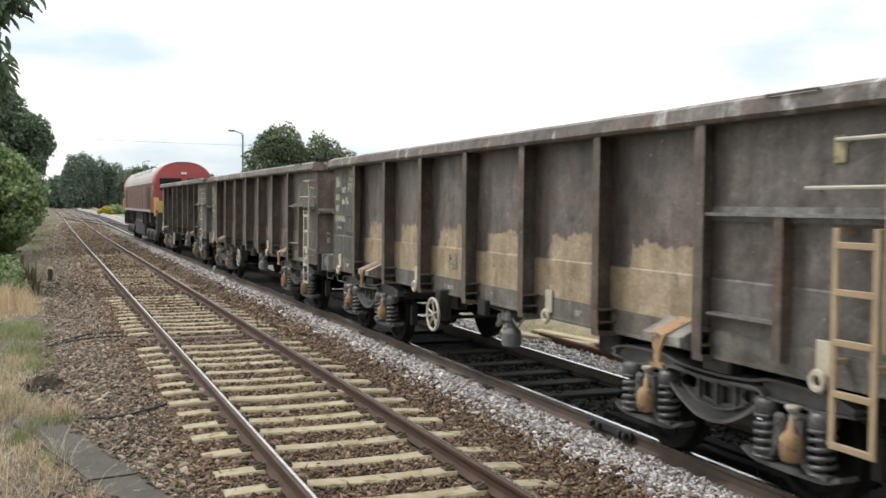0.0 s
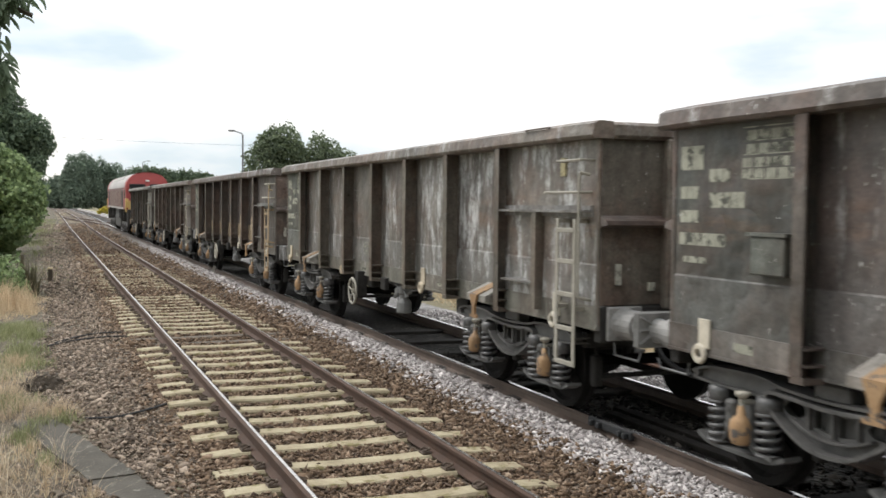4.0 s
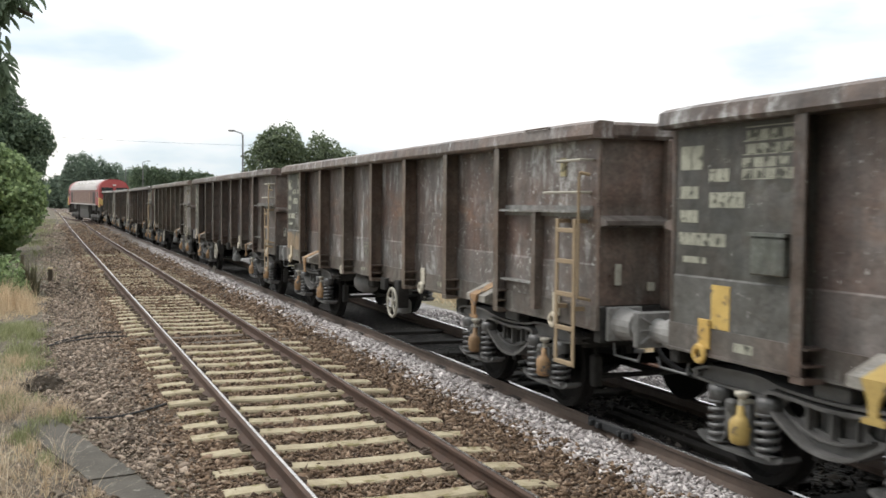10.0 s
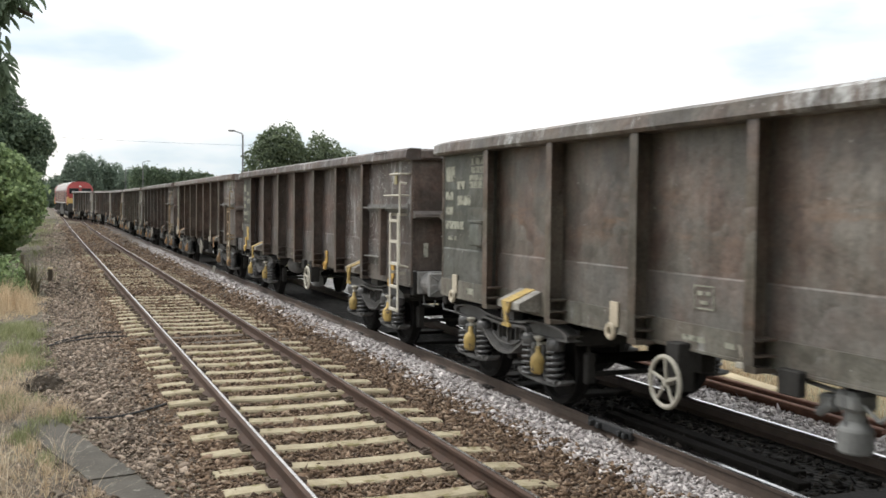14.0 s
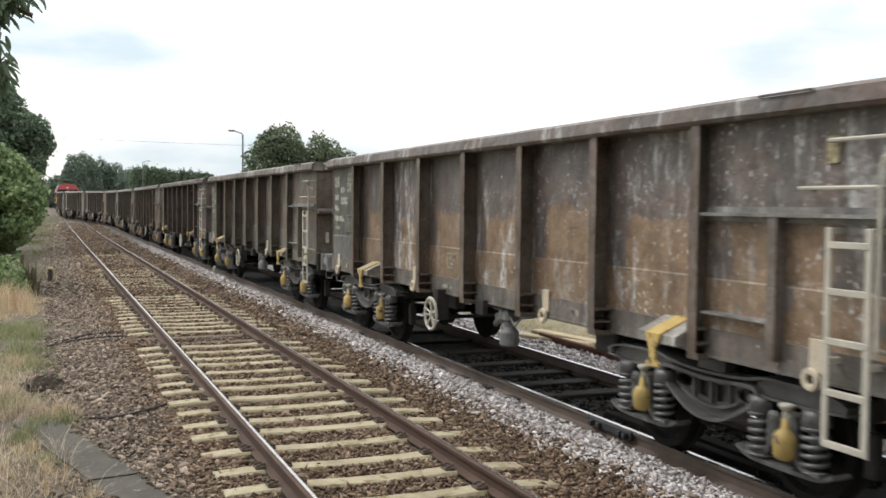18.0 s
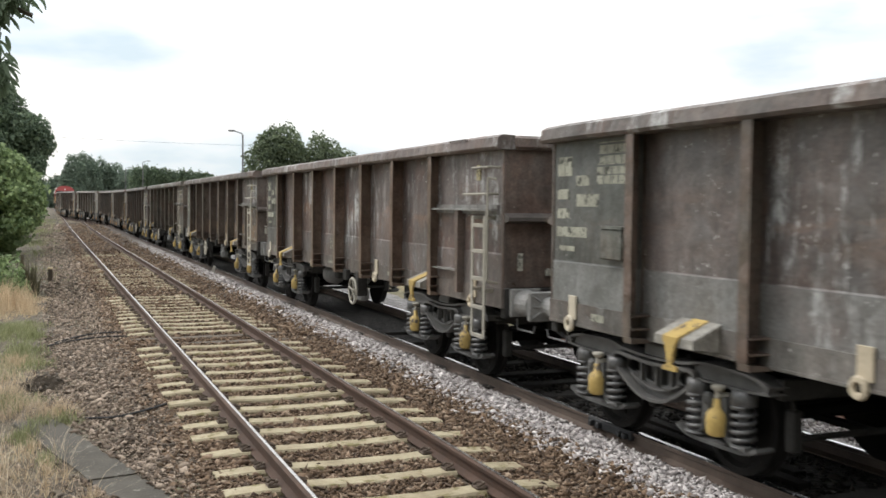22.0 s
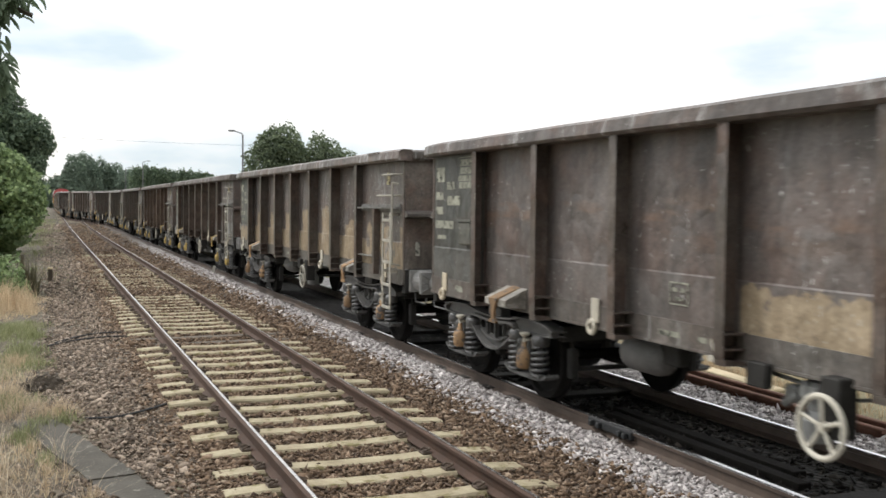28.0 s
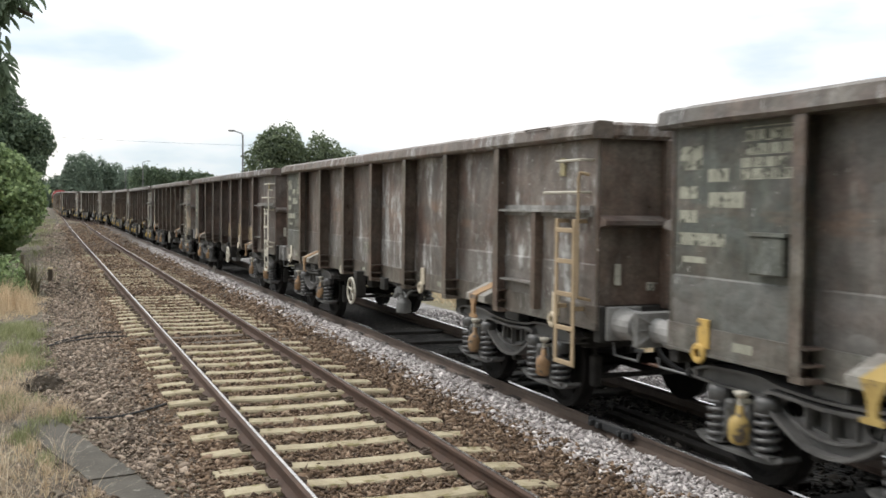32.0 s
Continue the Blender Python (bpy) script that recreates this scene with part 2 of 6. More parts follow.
def ballast_mat():
    """Bed under the loose stones: brown near line, pale new stone between the lines, black under the trains."""
    m, nt, bs = mat_new("ballast_bed")
    oc = where(nt)
    sep = nt.nodes.new("ShaderNodeSeparateXYZ")
    nt.links.new(oc, sep.inputs[0])
    v = nt.nodes.new("ShaderNodeTexVoronoi")
    v.inputs["Scale"].default_value = 17
    nt.links.new(oc, v.inputs["Vector"])
    cell = nt.nodes.new("ShaderNodeSeparateColor")
    nt.links.new(v.outputs["Color"], cell.inputs[0])
    tone = cell.outputs[0]
    wob = noise_node(nt, 1.3, 4, 0.6, oc)
    x = calc(nt, "ADD", sep.outputs[0], calc(nt, "MULTIPLY", calc(nt, "SUBTRACT", wob, 0.5), 0.5))
    brown = ramp(nt, tone, [(0.0, (0.036, 0.026, 0.018)), (0.5, (0.084, 0.061, 0.043)), (0.85, (0.138, 0.102, 0.074)), (1.0, (0.206, 0.164, 0.125))])
    cess = ramp(nt, tone, [(0.0, (0.042, 0.032, 0.022)), (0.5, (0.082, 0.066, 0.046)), (1.0, (0.147, 0.120, 0.088))])
    pale = ramp(nt, tone, [(0.0, (0.188, 0.176, 0.169)), (0.5, (0.310, 0.294, 0.285)), (1.0, (0.451, 0.432, 0.423))])
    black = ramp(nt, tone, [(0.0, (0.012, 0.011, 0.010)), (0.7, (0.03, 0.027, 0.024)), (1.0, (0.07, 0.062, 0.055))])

    def step(at, soft=0.12):
        return calc(nt, "MULTIPLY", calc(nt, "SUBTRACT", x, at), 1 / soft, True)

    c = mix(nt, step(1.15, 0.4), cess, brown)
    near = calc(nt, "MULTIPLY", calc(nt, "SUBTRACT", calc(nt, "ADD", 58.0, calc(nt, "MULTIPLY", wob, 14.0)), sep.outputs[1]), 0.08, True)
    c = mix(nt, calc(nt, "MULTIPLY", step(4.42), calc(nt, "ADD", calc(nt, "MULTIPLY", near, 0.75), 0.25)), c, pale)
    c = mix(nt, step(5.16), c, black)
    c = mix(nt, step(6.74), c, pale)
    weeds = noise_node(nt, 0.7, 6, 0.7, oc)
    k = calc(nt, "MULTIPLY", ramp(nt, weeds, [(0.50, grey(0)), (0.66, grey(0.8))]), calc(nt, "SUBTRACT", 1.0, step(0.9, 0.6)))
    c = mix(nt, k, c, (0.15, 0.145, 0.085))
    coarse = noise_node(nt, 2.6, 7, 0.75, oc)
    c = mix(nt, 1.0, c, ramp(nt, coarse, [(0.32, grey(0.62)), (0.5, grey(1.0)), (0.7, grey(1.3))]), "MULTIPLY")
    big = noise_node(nt, 0.35, 4, 0.6, oc)
    c = mix(nt, 0.5, c, mix(nt, 1.0, c, ramp(nt, big, [(0.3, grey(0.6)), (0.7, grey(1.25))]), "MULTIPLY"))
    nt.links.new(c, bs.inputs["Base Color"])
    bs.inputs["Roughness"].default_value = 0.9
    bump(nt, bs, v.outputs["Distance"], 0.9, 0.03)
    return m


def ground_mat():
    m, nt, bs = mat_new("field_grass")
    oc = where(nt)
    a = noise_node(nt, 0.05, 5, 0.6, oc)
    b = noise_node(nt, 3.0, 5, 0.65, oc)
    c = ramp(nt, a, [(0.35, (0.145, 0.140, 0.070)), (0.6, (0.24, 0.205, 0.125))])
    c = mix(nt, 0.5, c, ramp(nt, b, [(0.35, (0.085, 0.085, 0.045)), (0.7, (0.33, 0.28, 0.18))]))
    nt.links.new(c, bs.inputs["Base Color"])
    bs.inputs["Roughness"].default_value = 0.95
    bump(nt, bs, b, 0.8, 0.08)
    return m


M_GROUND = ground_mat()
M_BALLAST = ballast_mat()
M_STONE_BROWN = stones_mat("brown_stone", [(0.0, (0.045, 0.026, 0.015)), (0.4, (0.133, 0.086, 0.053)), (0.85, (0.228, 0.155, 0.100)), (1.0, (0.370, 0.288, 0.210))])
M_STONE_CESS = stones_mat("cess_stone", [(0.0, (0.054, 0.040, 0.029)), (0.5, (0.181, 0.136, 0.101)), (1.0, (0.403, 0.324, 0.251))])
M_STONE_PALE = stones_mat("pale_stone", [(0.0, (0.226, 0.202, 0.196)), (0.5, (0.479, 0.444, 0.434)), (1.0, (0.714, 0.672, 0.658))])
M_STONE_BLACK = stones_mat("black_stone", [(0.0, (0.010, 0.009, 0.008)), (0.7, (0.03, 0.027, 0.024)), (1.0, (0.085, 0.075, 0.065))], 0.7)
M_SLEEPER = simple("sleeper_concrete", (0.190, 0.152, 0.090), (0.456, 0.405, 0.279), 2.6, 0.9, 0, 0.6, 0.012, 10, (0.180, 0.152, 0.068), 0.55)
M_SLEEPER_DARK = simple("sleeper_timber", (0.06, 0.048, 0.036), (0.15, 0.12, 0.09), 2.0, 0.9, 0, 0.6, 0.01, 10)
M_SLEEPER_BLACK = simple("sleeper_black", (0.010, 0.009, 0.008), (0.040, 0.035, 0.030), 2.0, 0.85, 0, 0.6, 0.01, 10)
M_RAIL_SIDE = simple("rail_rust", (0.036, 0.019, 0.012), (0.090, 0.049, 0.031), 3.0, 0.85, 0.0, 0.3, 0.004, 10)
M_RAIL_TOP = simple("rail_bright", (0.60, 0.59, 0.58), (0.80, 0.79, 0.78), 1.5, 0.30, 1.0, 0.1, 0.002, 20)
M_RAIL_OILY = simple("rail_oily", (0.045, 0.033, 0.026), (0.13, 0.094, 0.074), 3.0, 0.6, 0.1, 0.3, 0.004, 10)
M_RAIL_POLISHED = simple("rail_polished", (0.62, 0.62, 0.64), (0.80, 0.80, 0.82), 1.5, 0.22, 1.0, 0.1, 0.002, 20)
M_RAIL_OLD = simple("rail_unused_rust", (0.10, 0.045, 0.03), (0.20, 0.10, 0.065), 3.0, 0.9, 0.0, 0.3, 0.004, 10)
M_CLIP = simple("clip_steel", (0.045, 0.032, 0.024), (0.12, 0.085, 0.06), 6.0, 0.8)
M_BLACK = simple("black_insulation", (0.012, 0.013, 0.014), (0.035, 0.036, 0.038), 6.0, 0.75)
M_BLACK_WOOD = simple("black_wood", (0.008, 0.007, 0.006), (0.025, 0.022, 0.019), 5.0, 0.88)
M_SLAB = simple("worn_concrete", (0.041, 0.036, 0.029), (0.102, 0.092, 0.074), 3.5, 0.95, 0, 0.9, 0.015, 9, (0.197, 0.185, 0.157), 0.60)
M_STRAW = leaf_mat("dead_stems", (0.26, 0.20, 0.14), (0.72, 0.60, 0.43), 0.2)
M_GRASS_DRY = leaf_mat("dry_grass", (0.378, 0.282, 0.176), (0.792, 0.647, 0.447))
M_GRASS = leaf_mat("green_grass", (0.145, 0.168, 0.070), (0.42, 0.42, 0.235))
M_LEAF_DARK = leaf_mat("dark_leaves", (0.078, 0.118, 0.078), (0.250, 0.325, 0.195))
M_LEAF = leaf_mat("green_leaves", (0.118, 0.178, 0.078), (0.45, 0.56, 0.27))
M_WEED = leaf_mat("dead_weed", (0.085, 0.078, 0.045), (0.24, 0.215, 0.125))
M_LEAF_GREY = leaf_mat("grey_green_leaves", (0.075, 0.102, 0.062), (0.27, 0.33, 0.19))
# far leaves paler and bluer: the distance haze is put into their colour
M_LEAF_HAZED = leaf_mat("hazed_far_leaves", (0.125, 0.172, 0.132), (0.25, 0.32, 0.235))
M_BARK = simple("bark", (0.05, 0.04, 0.03), (0.13, 0.105, 0.08), 3.0, 0.95, 0, 0.8, 0.03, 6)
M_WOOD_POST = simple("weathered_wood", (0.24, 0.20, 0.15), (0.48, 0.42, 0.32), 5.0, 0.9, 0, 0.5, 0.01, 8)
M_GALV = simple("galvanised_steel", (0.085, 0.088, 0.092), (0.17, 0.174, 0.178), 2.0, 0.5, 0.3)

M_SHEET = wagon_paint("wagon_sheet", (0.086, 0.081, 0.081), (0.189, 0.178, 0.176), "rust", "chalk", "fleck", "low", "bare", "bare_top", "ochre", True)
M_SOLE = wagon_paint("wagon_solebar", (0.099, 0.098, 0.094), (0.184, 0.183, 0.175), 0.22, 0.30, 0.25)
M_POST = wagon_paint("wagon_post", (0.079, 0.071, 0.066), (0.159, 0.144, 0.133), 0.45, 0.12, 0.10, rough=0.24)
M_RIM = wagon_paint("wagon_rim", (0.080, 0.072, 0.068), (0.165, 0.150, 0.141), 0.40, 0.50, 0.10)
M_FRAME = simple("bogie_frame", (0.050, 0.049, 0.048), (0.160, 0.157, 0.152), 3.0, 0.7, 0.1, 0.4, 0.008, 9)
# grime, darkened further: the shade under the wagon is put into this colour
M_BOGIE = simple("bogie_grime_shade", (0.016, 0.0155, 0.015), (0.060, 0.058, 0.055), 3.0, 0.75, 0.1, 0.4, 0.008, 9)
M_AXLEBOX = simple("axlebox_grey", (0.045, 0.045, 0.044), (0.15, 0.15, 0.146), 4.0, 0.7, 0.1, 0.4, 0.008, 8)
M_VALVE = simple("valve_grey", (0.10, 0.102, 0.10), (0.24, 0.245, 0.24), 3.0, 0.7, 0.1, 0.4, 0.008, 9)
M_SPRING = simple("spring_steel", (0.045, 0.045, 0.046), (0.17, 0.17, 0.17), 5.0, 0.45, 0.3)
# wheel steel near black, with the underbody shade in the colour
M_WHEEL = simple("wheel_steel_shaded", (0.006, 0.006, 0.006), (0.020, 0.0185, 0.017), 3.0, 0.75, 0.1)
for dull in (M_WHEEL, M_BOGIE, M_BLACK_WOOD, M_STONE_BLACK):
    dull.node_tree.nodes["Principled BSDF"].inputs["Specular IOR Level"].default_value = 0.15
M_YELLOW = simple("dirty_yellow_paint", (0.44, 0.29, 0.08), (0.66, 0.47, 0.15), 4.0, 0.7, 0, 0.2, 0.005, 8, (0.13, 0.10, 0.07), 0.57, tinted=True)
M_OCHRE = simple("faded_orange_paint", (0.32, 0.175, 0.075), (0.50, 0.32, 0.16), 4.0, 0.75, 0, 0.2, 0.005, 8, (0.12, 0.105, 0.09), 0.54, tinted=True)
M_CREAM = simple("cream_paint", (0.42, 0.41, 0.36), (0.66, 0.645, 0.58), 4.0, 0.7, 0, 0.2, 0.004, 8, (0.16, 0.13, 0.09), 0.68, tinted=True)
M_MARK = simple("faded_white_marking", (0.24, 0.235, 0.20), (0.52, 0.51, 0.44), 5.0, 0.8, 0, 0, 0.004, 5, (0.09, 0.09, 0.078), 0.53, tinted=True)
M_BUFFER = simple("buffer_grey", (0.15, 0.148, 0.145), (0.36, 0.355, 0.345), 4.0, 0.65, 0.1, 0.3, 0.006)
M_RED = simple("loco_red", (0.20, 0.018, 0.018), (0.30, 0.035, 0.03), 0.8, 0.5, 0, 0.1, 0.004, 8, (0.20, 0.05, 0.035), 0.66)
M_MAROON = simple("loco_maroon", (0.085, 0.03, 0.03), (0.15, 0.055, 0.05), 0.8, 0.5, 0, 0.1, 0.004, 8)
M_LOCO_GREY = simple("loco_roof_grey", (0.30, 0.28, 0.27), (0.46, 0.44, 0.43), 0.8, 0.6, 0, 0.1, 0.004, 8)
M_LOCO_DARK = simple("loco_dark", (0.025, 0.024, 0.023), (0.07, 0.066, 0.062), 1.2, 0.7, 0.1)
M_LOCO_BAND = simple("loco_tan_band", (0.13, 0.075, 0.06), (0.20, 0.12, 0.095), 0.7, 0.55, 0, 0.1, 0.004, 8, (0.25, 0.13, 0.09), 0.60)
M_LOCO_GOLD = simple("loco_gold", (0.46, 0.30, 0.10), (0.58, 0.40, 0.15), 1.2, 0.55)
M_GLASS_DARK = simple("dark_glass", (0.01, 0.012, 0.013), (0.02, 0.022, 0.024), 1.0, 0.15, 0, 0)
M_WHITE = simple("white_paint", (0.62, 0.62, 0.60), (0.78, 0.78, 0.76), 2.0, 0.6, tinted=True)


# ---------------------------------------------------------------- mesh helpers
class Build:
    """Gathers boxes, rods and turned shapes into one mesh."""

    def __init__(self):
        self.bm = bmesh.new()

    def put(self, verts, faces):
        vs = [self.bm.verts.new(v) for v in verts]
        for f in faces:
            self.bm.faces.new([vs[i] for i in f])
        return self

    def box(self, x0, x1, y0, y1, z0, z1, bevel=0.0, m=None):
        made = bmesh.ops.create_cube(self.bm, size=1.0)["verts"]
        t = Matrix.Translation(((x0 + x1) / 2, (y0 + y1) / 2, (z0 + z1) / 2)) @ Matrix.Diagonal((abs(x1 - x0), abs(y1 - y0), abs(z1 - z0), 1))
        bmesh.ops.transform(self.bm, matrix=t, verts=made)
        if bevel:
            edges = list({e for v in made for e in v.link_edges})
            r = bmesh.ops.bevel(self.bm, geom=edges, offset=bevel, segments=1, affect="EDGES", profile=0.5)
            made = list({v for f in r["faces"] for v in f.verts} | {v for v in made if v.is_valid})
        if m is not None:
            bmesh.ops.transform(self.bm, matrix=m, verts=made)
        return self

    def rod(self, a, b, r, n=8, r2=None, caps=True):
        a, b = Vector(a), Vector(b)
        d = (b - a).normalized()
        u = d.orthogonal().normalized()
        w = d.cross(u)
        r2 = r if r2 is None else r2
        rings = []
        for p, rr in ((a, r), (b, r2)):
            rings.append([self.bm.verts.new(p + (u * math.cos(k) + w * math.sin(k)) * rr) for k in [2 * math.pi * i / n for i in range(n)]])
        for i in range(n):
            self.bm.faces.new((rings[0][i], rings[0][(i + 1) % n], rings[1][(i + 1) % n], rings[1][i]))
        if caps:
            self.bm.faces.new(rings[0][::-1])
            self.bm.faces.new(rings[1])
        return self

    def pipe(self, pts, r, n=6):
        for a, b in zip(pts, pts[1:]):
            self.rod(a, b, r, n)
        return self

    def turn(self, profile, axis="X", n=20, at=(0, 0, 0)):
        """A turned shape: profile of (along, radius)."""
        rings = []
        for al, r in profile:
            ring = []
            for i in range(n):
                k = 2 * math.pi * i / n
                c, s = r * math.cos(k), r * math.sin(k)
                p = {"X": (al, c, s), "Y": (c, al, s), "Z": (c, s, al)}[axis]
                ring.append(self.bm.verts.new(Vector(p) + Vector(at)))
            rings.append(ring)
        for p, q in zip(rings, rings[1:]):
            for i in range(n):
                self.bm.faces.new((p[i], p[(i + 1) % n], q[(i + 1) % n], q[i]))
        self.bm.faces.new(rings[0][::-1])
        self.bm.faces.new(rings[-1])
        return self

    def ring(self, centre, radius, r, axis="X", n=24, k=8):
        """A round bar bent to a hoop."""
        rows = []
        for i in range(n):
            a = 2 * math.pi * i / n
            row = []
            for j in range(k):
                b = 2 * math.pi * j / k
                d, e = radius + r * math.cos(b), r * math.sin(b)
                row.append(self.bm.verts.new(Vector(centre) + Vector((e, d * math.cos(a), d * math.sin(a)))))
            rows.append(row)
        for i in range(n):
            for j in range(k):
                self.bm.faces.new((rows[i][j], rows[(i + 1) % n][j], rows[(i + 1) % n][(j + 1) % k], rows[i][(j + 1) % k]))
        return self

    def sheet(self, outline, thick, axis="X", at=0.0):
        """A flat plate cut to an outline in the other two axes, with thickness."""
        front, back = [], []
        for a, b in outline:
            for store, s in ((front, at), (back, at + thick)):
                store.append(self.bm.verts.new({"X": (s, a, b), "Y": (a, s, b), "Z": (a, b, s)}[axis]))
        n = len(outline)
        self.bm.faces.new(front)
        self.bm.faces.new(back[::-1])
        for i in range(n):
            self.bm.faces.new((front[i], back[i], back[(i + 1) % n], front[(i + 1) % n]))
        return self

    def coil(self, centre, radius, r, height, turns, n=10, k=5):
        steps = int(turns * n)
        rows = []
        for i in range(steps + 1):
            a = 2 * math.pi * i / n
            z = centre[2] + height * i / steps
            row = []
            for j in range(k):
                b = 2 * math.pi * j / k
                d, e = radius + r * math.cos(b), r * math.sin(b)
                row.append(self.bm.verts.new((centre[0] + d * math.cos(a), centre[1] + d * math.sin(a), z + e)))
            rows.append(row)
        for p, q in zip(rows, rows[1:]):
            for j in range(k):
                self.bm.faces.new((p[j], q[j], q[(j + 1) % k], p[(j + 1) % k]))
        return self

    def mesh(self, name, smooth=False):
        bmesh.ops.recalc_face_normals(self.bm, faces=self.bm.faces)
        me = bpy.data.meshes.new(name)
        self.bm.to_mesh(me)
        self.bm.free()
        if smooth:
            for p in me.polygons:
                p.use_smooth = True
        return me


def part(name, shape, material, parent, label="", at=None, smooth=False):
    """Links a shape (or a ready mesh) as one mesh object under a thing or a part."""
    me = shape if isinstance(shape, bpy.types.Mesh) else shape.mesh(name, smooth)
    if not me.materials:
        me.materials.append(material)
    ob = new(name, me)
    ob.parent = parent
    if at is not None:
        ob.matrix_basis = at if isinstance(at, Matrix) else Matrix.Translation(at)
    if label:
        ob["label"] = label
    return ob


def thing(name, label, category, group="", kind="", at=None):
    ob = new(name)
    ob.empty_display_size = 0.2
    if at is not None:
        ob.matrix_basis = at
    return tagged(ob, label, category, group, kind)


def raw_mesh(name, verts, faces, material, smooth=False):
    me = bpy.data.meshes.new(name)
    me.from_pydata(verts, [], faces)
    me.update()
    me.materials.append(material)
    if smooth:
        me.polygons.foreach_set("use_smooth", [True] * len(me.polygons))
    return me


def np_mesh(name, verts, tris, material):
    """A mesh of triangles or quads from arrays."""
    k = tris.shape[1]
    me = bpy.data.meshes.new(name)
    me.vertices.add(len(verts))
    me.vertices.foreach_set("co", verts.astype(np.float32).ravel())
    me.loops.add(tris.size)
    me.loops.foreach_set("vertex_index", tris.astype(np.int32).ravel())
    me.polygons.add(len(tris))
    me.polygons.foreach_set("loop_start", np.arange(0, tris.size, k, dtype=np.int32))
    me.polygons.foreach_set("loop_total", np.full(len(tris), k, dtype=np.int32))
    me.update(calc_edges=True)
    me.materials.append(material)
    return me


def smooth_step(a, b, v):
    k = min(1.0, max(0.0, (v - a) / (b - a)))
    return k * k * (3 - 2 * k)


# ---------------------------------------------------------------- the plan
NEAR_X = 1.7683 + 0.7525           # centre of the near line
FAR_X = 5.93                       # centre of the far line
FAR_LOW = 0.025                     # by which the far line lies lower
WAGON_PITCH = 14.04


def rise(y):
    return 0.35 * smooth_step(55, 140, y)


def far_rise(y):
    return rise(y) - FAR_LOW * (1 - smooth_step(70, 128, y))


def train_x(y):
    """The train crosses over to the near line in the distance."""
    return FAR_X - (FAR_X - NEAR_X) * smooth_step(84, 128, y)


# ---------------------------------------------------------------- ground and ballast
def build_ground():
    xs = [-1500, -600, -250, -100, -50, -25, -12, -6, -3, -1.5, 9, 12, 20, 40, 80, 160, 400, 900, 1500]
    ys = [-300, -60, -20, 0, 10, 20, 30, 40, 50, 60, 70, 80, 90, 100, 110, 120, 130, 145, 200, 300, 500, 900, 1600, 2500, 4000]
    verts = [(x, y, -0.34 + rise(y) + (0.10 if 9 <= x < 60 else 0.0)) for y in ys for x in xs]
    n = len(xs)
    faces = [(j * n + i, j * n + i + 1, (j + 1) * n + i + 1, (j + 1) * n + i) for j in range(len(ys) - 1) for i in range(n - 1)]
    ob = new("ground", raw_mesh("ground", verts, faces, M_GROUND, True))
    tagged(ob, "flat grassy ground beside the railway, dry and patchy", "ground", kind="structure")

    # cross-section of the ballast: cess, near line, heap between the lines, far line
    prof = [(-1.6, -0.335), (-0.5, -0.24), (0.3, -0.20), (0.9, -0.195), (1.2, -0.19), (3.9, -0.19), (4.25, -0.165), (4.52, -0.120), (4.85, -0.120),
            (5.16, -0.195), (6.7, -0.20), (7.0, -0.15), (7.7, -0.17), (8.3, -0.24), (9.2, -0.33)]
    ys = [-12 + 0.5 * i for i in range(120)] + [48 + 3 * i for i in range(40)] + [170 + 40 * i for i in range(15)] + [800]
    verts = [(x, y, z + rise(y) + 0.02 * noise.noise((x * 1.3, y * 1.3, 0))) for y in ys for x, z in prof]
    n = len(prof)
    faces = [(j * n + i, j * n + i + 1, (j + 1) * n + i + 1, (j + 1) * n + i) for j in range(len(ys) - 1) for i in range(n - 1)]
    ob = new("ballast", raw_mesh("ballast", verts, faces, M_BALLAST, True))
    tagged(ob, "brown and pale grey crushed stone ballast under both lines", "ballast", kind="structure")
    return prof


def bed_height(prof, x, y):
    for (a, za), (b, zb) in zip(prof, prof[1:]):
        if a <= x <= b:
            return za + (zb - za) * (x - a) / (b - a) + rise(y)
    return prof[0][1] + rise(y)


def rail_profile():
    # flat-bottom rail, head on top at z = 0
    return [(-0.070, -0.158), (0.070, -0.158), (0.070, -0.146), (0.012, -0.120), (0.010, -0.050), (0.035, -0.036), (0.036, -0.010), (0.022, 0.0), (-0.004, 0.0),
            (-0.022, 0.0), (-0.036, -0.010), (-0.035, -0.036), (-0.010, -0.050), (-0.012, -0.120), (-0.070, -0.146)]


def rail_mesh(name, xfun, ys, side_mat, top_mat, level=rise):
    bright = (6, 7, 8, 9) if top_mat is M_RAIL_POLISHED else (7,)
    prof = rail_profile()
    n = len(prof)
    verts = [(xfun(y) + px, y, pz + level(y)) for y in ys for px, pz in prof]
    faces = [(j * n + i, j * n + (i + 1) % n, (j + 1) * n + (i + 1) % n, (j + 1) * n + i) for j in range(len(ys) - 1) for i in range(n)]
    me = raw_mesh(name, verts, faces, side_mat)
    me.materials.append(top_mat)
    for k, p in enumerate(me.polygons):
        if k % n in bright:
            p.material_index = 1
    return me


RAIL_YS = [-12, 0, 20, 40, 50, 55] + [60 + 2.5 * i for i in range(36)] + [150, 170, 200, 250, 320, 400, 520, 700]


def build_track(name, centre, label, side_mat, top_mat, level=rise):
    tr = thing(name, label, "railway track", kind="structure")
    for s in (-0.7525, 0.7525):
        part("rail", rail_mesh("rail", lambda y, s=s: centre + s, RAIL_YS, side_mat, top_mat, level), side_mat, tr, "rusty steel rail with a bright running surface")
    return tr


